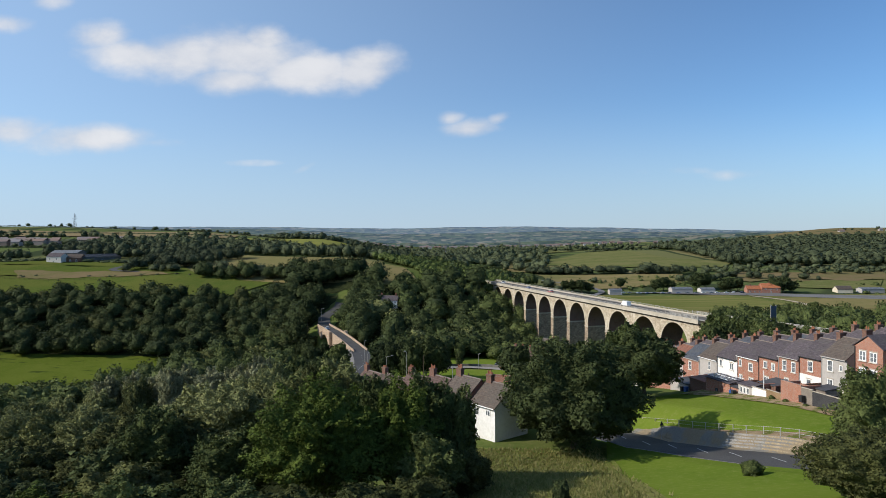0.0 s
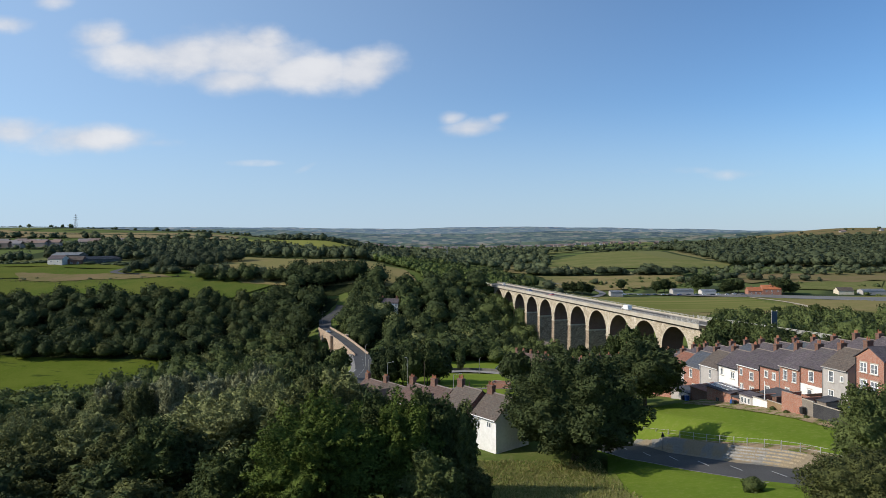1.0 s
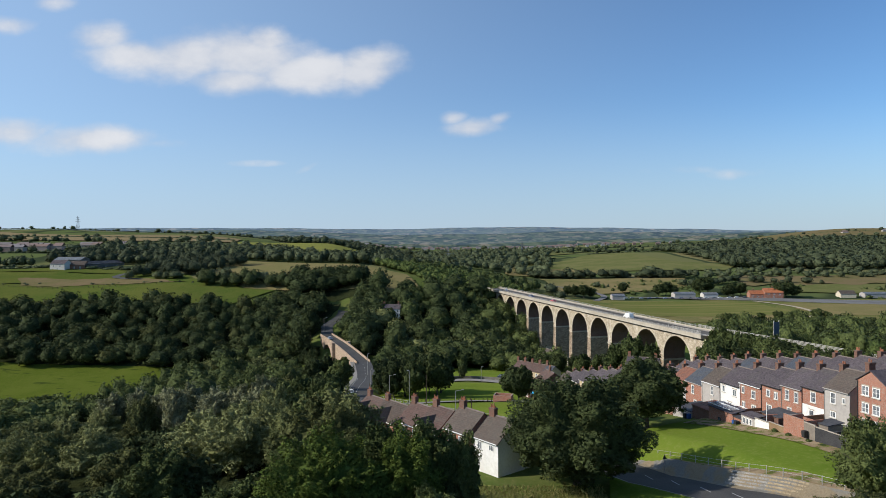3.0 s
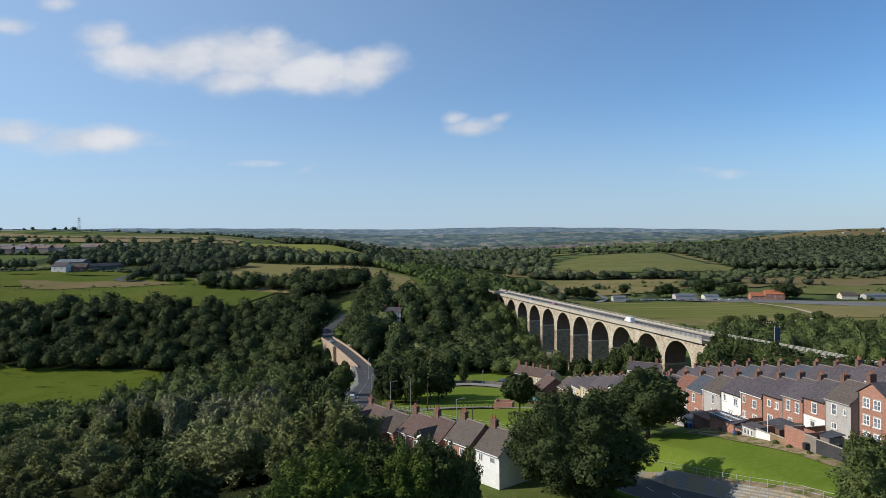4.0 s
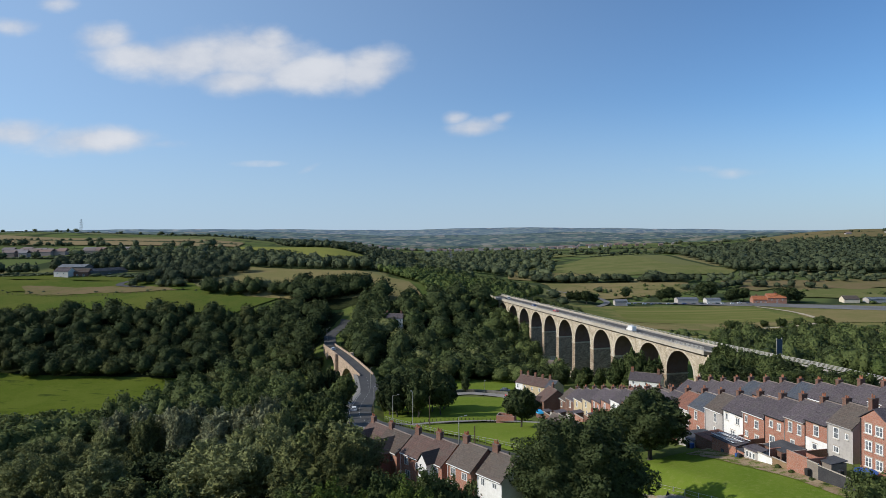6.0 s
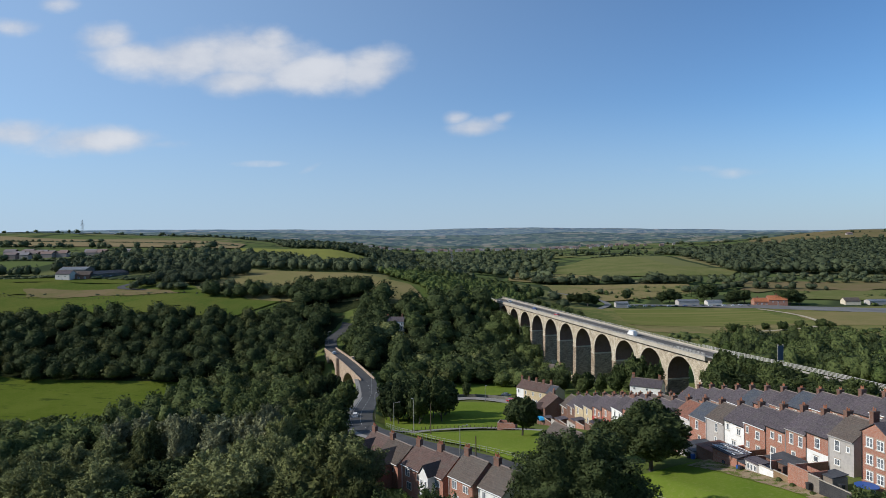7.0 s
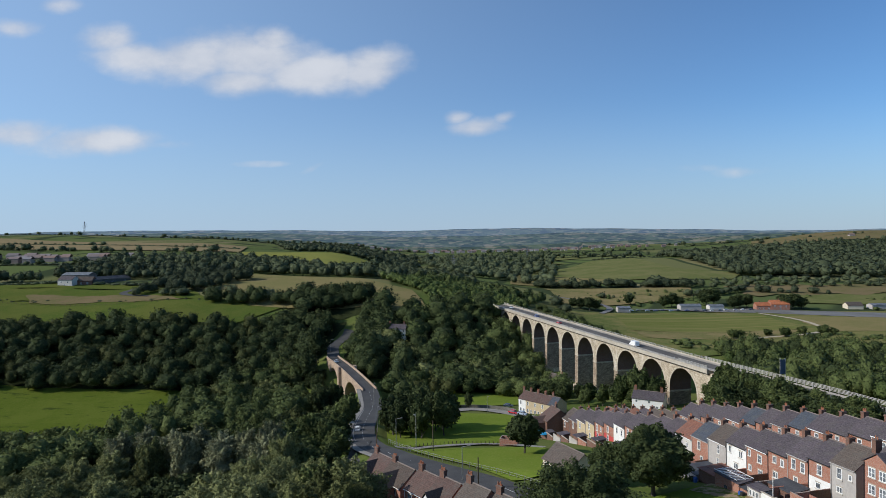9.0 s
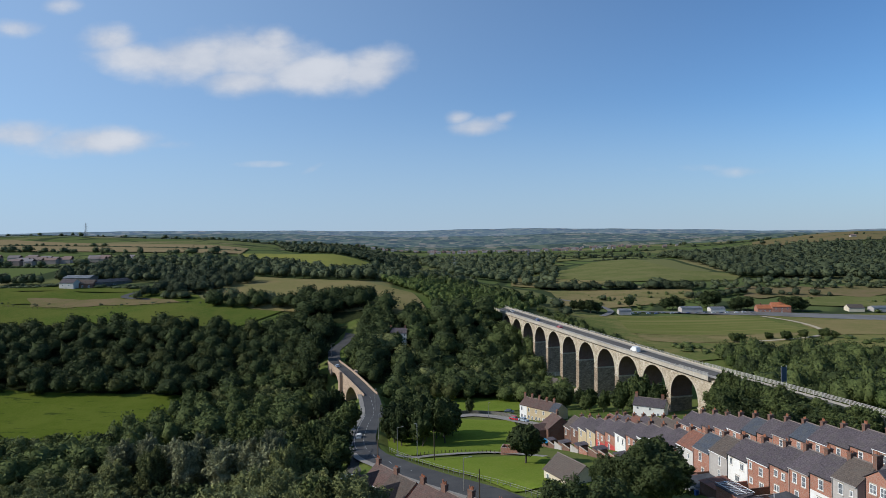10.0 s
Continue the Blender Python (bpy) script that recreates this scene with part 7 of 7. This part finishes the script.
# posts along the green's edge
bollard = Geo().box(-0.09, 0.09, -0.09, 0.09, -0.2, 0.75).make("bollard", "timber_dark")
tagged(bollard, "short dark timber post at the lawn's edge", "post", "timber posts")
bollard.location = (-14.6, 178.6, h1(-14.6, 178.6) + 0.2)
for i in range(1, 26):
    t = i / 25
    x = -14.6 + 30 * t
    y = 178.6 + 4.6 * math.sin(math.pi * min(1, t * 0.9)) + 1.0
    copy_thing(bollard, pose(x, y, h1(x, y) + 0.2))


def park_fence():
    fence = new("railing")
    tagged(fence, "low grey metal railing beside the road", "railing")
    line = [(q + Vector((-d.y, d.x, 0)) * (5.6 if d.y < 0 else -5.6), d) for q, d in catmull(MAIN[5:10], MAIN_Z[5:10], 2.0)]
    last = None
    for q, d in line:
        z = h1(q.x, q.y) + 0.2
        Geo().box(q.x - 0.05, q.x + 0.05, q.y - 0.05, q.y + 0.05, z - 0.3, z + 1.1).make("post", "steel", fence)
        if last:
            for k in (0.5, 1.02):
                Geo().tube((last[0], last[1], last[2] + k), (q.x, q.y, z + k), 0.035, None, 5).make("rail", "steel", fence)
        last = (q.x, q.y, z)


park_fence()
g = Geo()
line = catmull([(-4, 270), (8, 275), (20, 269), (27, 258)], [0, 0, 0, 0], 2.0)
wl = new("low_wall")
tagged(wl, "low dark stone wall beyond the street", "wall")
for (p, d), (q, e2) in zip(line, line[1:]):
    zp, zq = h1(p.x, p.y), h1(q.x, q.y)
    g.quad((p.x, p.y, zp - 0.5), (q.x, q.y, zq - 0.5), (q.x, q.y, zq + 1.1), (p.x, p.y, zp + 1.1))
    g.quad((q.x, q.y + 0.35, zq - 0.5), (p.x, p.y + 0.35, zp - 0.5), (p.x, p.y + 0.35, zp + 1.1), (q.x, q.y + 0.35, zq + 1.1))
    g.quad((p.x, p.y, zp + 1.1), (q.x, q.y, zq + 1.1), (q.x, q.y + 0.35, zq + 1.1), (p.x, p.y + 0.35, zp + 1.1))
g.make("wall", "dark_stone", wl)

# ---- vehicles ----


def car(x, y, z, dx, dy, paint, words, van=False, sloped=0.0):
    e = empty("van" if van else "car", along(x, y, z, dx, dy) @ pose(0, 0, 0, 0, -sloped, 0), words, "van" if van else "car", "vehicles")
    L, W = (5.2, 2.0) if van else (4.2, 1.75)
    h1_, h2 = (1.1, 2.3) if van else (0.85, 1.45)
    g = Geo()
    prof = [(-L / 2, 0.3), (L / 2, 0.3), (L / 2, h1_ * 0.85), (L / 2 - 0.2, h1_), (-L / 2 + 0.05, h1_ if not van else h2)]
    if van:
        prof = [(-L / 2, 0.3), (L / 2, 0.3), (L / 2, 0.95), (L / 2 - 0.9, 1.25), (L / 2 - 1.5, h2), (-L / 2, h2)]
    n = len(prof)
    i = len(g.v)
    for s in (-1, 1):
        g.v += [(p[0], s * W / 2, p[1]) for p in prof]
    g.f += [tuple(range(n)), tuple(range(2 * n - 1, n - 1, -1))]
    g.f += [(j, n + j, n + (j + 1) % n, (j + 1) % n) for j in range(n)]
    body = g.make("body", paint, e)
    if van:
        Geo().box(L / 2 - 1.45, L / 2 - 0.95, -W / 2 + 0.12, W / 2 - 0.12, 1.3, 2.05, 0.12, 0.05).make("windscreen", "glass", body)
    else:
        Geo().box(-L / 2 + 0.35, L / 2 - 1.0, -W / 2 + 0.06, W / 2 - 0.06, h1_, h2 - 0.06, 0.45, 0.14).make("cabin_glass", "glass", body)
        Geo().box(-L / 2 + 0.8, L / 2 - 1.45, -W / 2 + 0.2, W / 2 - 0.2, h2 - 0.06, h2, 0.05, 0.05).make("car_roof", paint, body)
    for wx in (-L / 2 + 0.8, L / 2 - 0.8):
        for s in (-1, 1):
            Geo().tube((wx, s * (W / 2 - 0.2), 0.32), (wx, s * (W / 2 + 0.01), 0.32), 0.32, None, 12).make("wheel", "rubber", e)
    return e


def on_viaduct(x, lane, paint, words, van=False, back=False):
    p = V_POSE @ Vector((x, lane, v_road(x) + 0.05))
    car(p.x, p.y, p.z, V_DIR.x * (-1 if back else 1), V_DIR.y * (-1 if back else 1), paint, words, van)


on_viaduct(178, 2.4, "paint_white", "white van driving over the viaduct", True, True)
on_viaduct(96, 2.4, "paint_red", "red car driving over the viaduct", False, True)
on_viaduct(62, 2.4, "paint_blue", "blue car driving over the viaduct", False, True)
on_viaduct(8, 5.0, "paint_white", "white car driving over the viaduct")
for x, y, paint, words, dx, dy in ((24.5, 252.5, "paint_red", "red hatchback parked by the cottages", 0.7, -0.7), (27.6, 248.5, "paint_silver", "silver-blue car parked by the cottages", 0.7, -0.7),
                                   (24.2, 272.5, "paint_dark", "dark blue estate car parked on the street", 0.95, -0.3), (-4, 272, "paint_white", "pale car parked on the street", 0.9, 0.3)):
    car(x, y, h1(x, y) + 0.35, dx, dy, paint, words)
car(-32.5, 214, 9.75, -0.1, 1, "paint_white", "white car on the road below the bridge")
car(-27.4, 160, h1(-27.4, 160) + 0.3, 0.3, 1, "paint_silver", "pale blue van parked in the side street", True)
car(-63.6, 345, 8.6, -0.41, 0.91, "paint_silver", "pale car crossing the old bridge")
for i in range(16):
    x = 170 + 7.5 * i + random.uniform(-1, 1)
    car(x, 596 + random.uniform(-3, 3), 6.9, 1, 0.1, random.choice(("paint_white", "paint_silver", "paint_dark", "paint_dark", "paint_blue")), "car standing in the car park")

# ---- distance ----


def hedge(points, gap, lo, hi, seed, name="hedgerow", label="dark hedgerow with trees along the fields", mat="leaf_haze", fine=False):
    """A line of field trees, with low hedge between them where the trees stand far apart."""
    rng = random.Random(seed)
    pts, low = [], []
    for (ax, ay), (bx, by) in zip(points, points[1:]):
        n = max(1, int(math.hypot(bx - ax, by - ay) / gap))
        for i in range(n):
            t = (i + rng.random()) / n
            if rng.random() < 0.6:
                pts.append((ax + (bx - ax) * t + rng.uniform(-3, 3), ay + (by - ay) * t + rng.uniform(-3, 3)))
        if gap > 9:
            m = int(math.hypot(bx - ax, by - ay) / 8)
            low += [(ax + (bx - ax) * i / m, ay + (by - ay) * i / m + rng.uniform(-1, 1)) for i in range(m)]
    if low:
        wood(name, low, 2.0, 3.6, mat, "low dark hedge between fields", seed + 500, False, 3.2)
    return wood(name, pts, lo * 0.7, hi, mat, label, seed, fine, 1.3)


wood("left_wood", scatter([(-385, 600), (-250, 585), (-230, 660), (-390, 680)], 11, 40), 9, 15, "leaf_haze", "dark wood round the farm", 40, False)
wood("left_wood", scatter([(-420, 575), (-380, 575), (-380, 590), (-430, 590)], 9, 41), 7, 12, "leaf_haze", "dark trees behind the farm", 41, False)
wood("left_wood", scatter([(-255, 510), (-200, 520), (-180, 590), (-250, 600)], 10, 42), 9, 14, "leaf_haze", "dark trees beside the lane", 42)
wood("left_wood", scatter([(-400, 690), (-302, 708), (-290, 760), (-400, 745)], 12, 43) + scatter([(-300, 712), (-84, 578), (-40, 660), (-270, 775)], 12, 143), 9, 15, "leaf_haze", "long belt of woodland along the ridge", 43, False)
wood("left_wood", scatter([(-100, 690), (30, 690), (20, 790), (-100, 820)], 13, 44), 9, 15, "leaf_haze", "broad wood on the valley side", 44, False)
wood("valley_wood", scatter([(0, 900), (130, 790), (250, 1500), (-100, 1700)], 34, 45), 9, 15, "leaf_haze", "scattered woodland on the valley floor", 45, False, 1.3)
wood("valley_wood", scatter([(-250, 1000), (-50, 1000), (-100, 1800), (-500, 1800)], 28, 46), 9, 15, "leaf_haze", "scattered woodland on the hill", 46, False, 1.3)
wood("right_wood", scatter([(385, 850), (760, 790), (1000, 1250), (430, 1290)], 15, 47), 9, 18, "leaf_haze", "broad dark wood across the hillside", 47, False, 1.2)
wood("right_wood", scatter([(300, 745), (700, 735), (720, 780), (330, 810)], 16, 48), 5, 10, "leaf_haze", "scattered scrub and hedges on the plain", 48, False, 1.3)
hedge([(112, 790), (165, 772), (206, 770), (300, 754)], 3.0, 8, 13, 49, fine=True)
hedge([(110, 798), (200, 778), (300, 764)], 5, 8, 14, 149)
hedge([(262, 690), (330, 715), (420, 690)], 7, 6, 11, 150)
hedge([(160, 690), (200, 700), (262, 700)], 8, 4, 8, 50)
for tx, ty, th in ((182, 648, 11), (213, 633, 13), (221, 634, 14), (228, 633, 12), (258, 640, 19), (266, 642, 17), (276, 618, 14), (283, 622, 15), (290, 622, 14), (127, 618, 12), (134, 612, 13), (141, 614, 11), (120, 622, 11)):
    plant("mid_dark%d" % (tx % 3), tx, ty, "dark round tree beside the car park", th, spread=th * 1.0, group="plain trees")
for tx, ty, th in ((321, 611, 15), (330, 613, 16), (338, 612, 13)):
    plant("mid_dark%d" % (ty % 3), tx, ty, "dark round tree beside the orange-roofed house", th, spread=th * 1.1, group="plain trees")
for tx, ty, th in ((254, 459, 7), (266, 453, 8), (272, 451, 6), (202, 454, 8), (208, 455, 7), (230, 461, 6), (238, 452, 8)):
    plant("mid_green%d" % (tx % 3), tx, ty, "green bush beside the pale track", th, spread=th * 1.1, group="track bushes")
hedge([(105, 560), (98, 600), (110, 640)], 9, 7, 12, 54)
hedge([(-430, 556), (-262, 548)], 14, 2, 5, 55)
hedge([(-430, 497), (-190, 485)], 4, 1.2, 2.2, 56, fine=False)
hedge([(-250, 503), (-185, 494), (-130, 482)], 9, 7, 12, 57, fine=True)
hedge([(-1000, 1360), (-560, 1110), (-330, 990)], 20, 3, 9, 58)
hedge([(-800, 1060), (-460, 915), (-310, 885), (-300, 770)], 9, 7, 13, 59)
hedge([(-560, 740), (-300, 735), (-100, 735)], 11, 7, 13, 60)
hedge([(-1400, 1900), (-700, 1900), (-300, 2000)], 22, 7, 13, 61)
hedge([(600, 1480), (900, 1470), (1300, 1480)], 20, 7, 13, 62)
hedge([(820, 1700), (1200, 1720), (1500, 1900)], 24, 7, 13, 63)
for i in range(14):
    rr = random.Random(100 + i)
    y = rr.uniform(1200, 2600)
    x = y * rr.uniform(-0.6, 0.6)
    hedge([(x - 260, y + rr.uniform(-60, 60)), (x, y), (x + 240, y + rr.uniform(-60, 60))], 17, 7, 14, 70 + i)


def far_village(cx, cy, n, sx, sy, seed, words):
    """Roofs of a distant settlement, too small and many to count."""
    rng = random.Random(seed)
    g = Geo()
    for i in range(n):
        x, y = cx + rng.gauss(0, sx), cy + rng.gauss(0, sy)
        z = h1(x, y)
        w, d, e = rng.uniform(7, 16), rng.uniform(7, 9), rng.uniform(4.5, 6)
        g.box(x, x + w, y, y + d, z - 2, z + e)
    return tagged(g.make("village", "village_wall"), words, "village", kind="stuff"), rng


def far_roofs(cx, cy, n, sx, sy, seed, words):
    rng = random.Random(seed)
    g = Geo()
    for i in range(n):
        x, y = cx + rng.gauss(0, sx), cy + rng.gauss(0, sy)
        z = h1(x, y)
        w, d, e = rng.uniform(7, 16), rng.uniform(7, 9), rng.uniform(4.5, 6)
        g.quad((x - 0.3, y - 0.3, z + e), (x + w + 0.3, y - 0.3, z + e), (x + w + 0.3, y + d / 2, z + e + 3), (x - 0.3, y + d / 2, z + e + 3))
        g.quad((x + w + 0.3, y + d + 0.3, z + e), (x - 0.3, y + d + 0.3, z + e), (x - 0.3, y + d / 2, z + e + 3), (x + w + 0.3, y + d / 2, z + e + 3))
    return tagged(g.make("village_roofs", "village_roof"), words, "village", kind="stuff")


for cx, cy, n, sx, sy, sd, words in ((150, 2480, 110, 260, 150, 1, "distant town of small pale houses"), (420, 2350, 40, 150, 90, 2, "distant village houses"), (-500, 785, 26, 45, 10, 3, "rows of houses on the hill"),
                                     (-640, 830, 20, 60, 14, 4, "rows of houses behind the farm"), (1150, 1640, 7, 120, 30, 5, "pale farm sheds on the far hill"), (480, 1240, 3, 40, 10, 6, "white farmhouse on the hillside")):
    far_village(cx, cy, n, sx, sy, sd, words.replace("left ", ""))
    far_roofs(cx, cy, n, sx, sy, sd, "roofs of the " + words.replace("left ", ""))


def pylon(x, y, tall):
    e = empty("pylon", pose(x, y, h1(x, y)), "distant steel lattice pylon on the ridge", "pylon")
    g = Geo()
    w = tall * 0.09
    for sx in (-1, 1):
        for sy in (-1, 1):
            g.tube((sx * w, sy * w, -1), (sx * 0.5, sy * 0.5, tall), 0.35, 0.2, 4)
    mast = g.make("mast", "steel_dark", e)
    for k, (z, r) in enumerate(((0.62, 0.2), (0.76, 0.16), (0.9, 0.12))):
        Geo().tube((-tall * r, 0, tall * z), (tall * r, 0, tall * z), 0.3, None, 4).make("crossarm", "steel_dark", e)
    for i in range(6):
        z0, z1 = tall * i / 6, tall * (i + 1) / 6
        a, b = w * (1 - i / 6) + 0.4, w * (1 - (i + 1) / 6) + 0.4
        Geo().tube((-a, -a, z0), (b, -b, z1), 0.18, None, 4).tube((a, -a, z0), (-b, -b, z1), 0.18, None, 4).make("brace", "steel_dark", e)


pylon(-1111, 1907, 42)
pylon(170, 1400, 30)
pylon(5, 1050, 26)


def ridge(name, y, base, prof, mat, words):
    """A far range of hills, so distant that it doesn't shift."""
    xs = np.linspace(-0.95 * y, 0.95 * y, 240)
    top = np.interp(xs / y, [p[0] for p in prof], [p[1] for p in prof]) + 2.4 * np.sin(xs / 260) + 1.5 * np.sin(xs / 97 + 1) + 0.8 * np.sin(xs / 31)
    v, f = [], []
    for i, (x, t) in enumerate(zip(xs, top)):
        v += [(x, y - 260, base), (x, y - 60, t - 12), (x, y, t), (x, y + 60, t - 20)]
        if i:
            a, b = 4 * (i - 1), 4 * i
            f += [(a + j, b + j, b + j + 1, a + j + 1) for j in range(3)]
    tagged(mesh_object(name, v, f, mat, smooth=True), words, "hills", kind="structure")


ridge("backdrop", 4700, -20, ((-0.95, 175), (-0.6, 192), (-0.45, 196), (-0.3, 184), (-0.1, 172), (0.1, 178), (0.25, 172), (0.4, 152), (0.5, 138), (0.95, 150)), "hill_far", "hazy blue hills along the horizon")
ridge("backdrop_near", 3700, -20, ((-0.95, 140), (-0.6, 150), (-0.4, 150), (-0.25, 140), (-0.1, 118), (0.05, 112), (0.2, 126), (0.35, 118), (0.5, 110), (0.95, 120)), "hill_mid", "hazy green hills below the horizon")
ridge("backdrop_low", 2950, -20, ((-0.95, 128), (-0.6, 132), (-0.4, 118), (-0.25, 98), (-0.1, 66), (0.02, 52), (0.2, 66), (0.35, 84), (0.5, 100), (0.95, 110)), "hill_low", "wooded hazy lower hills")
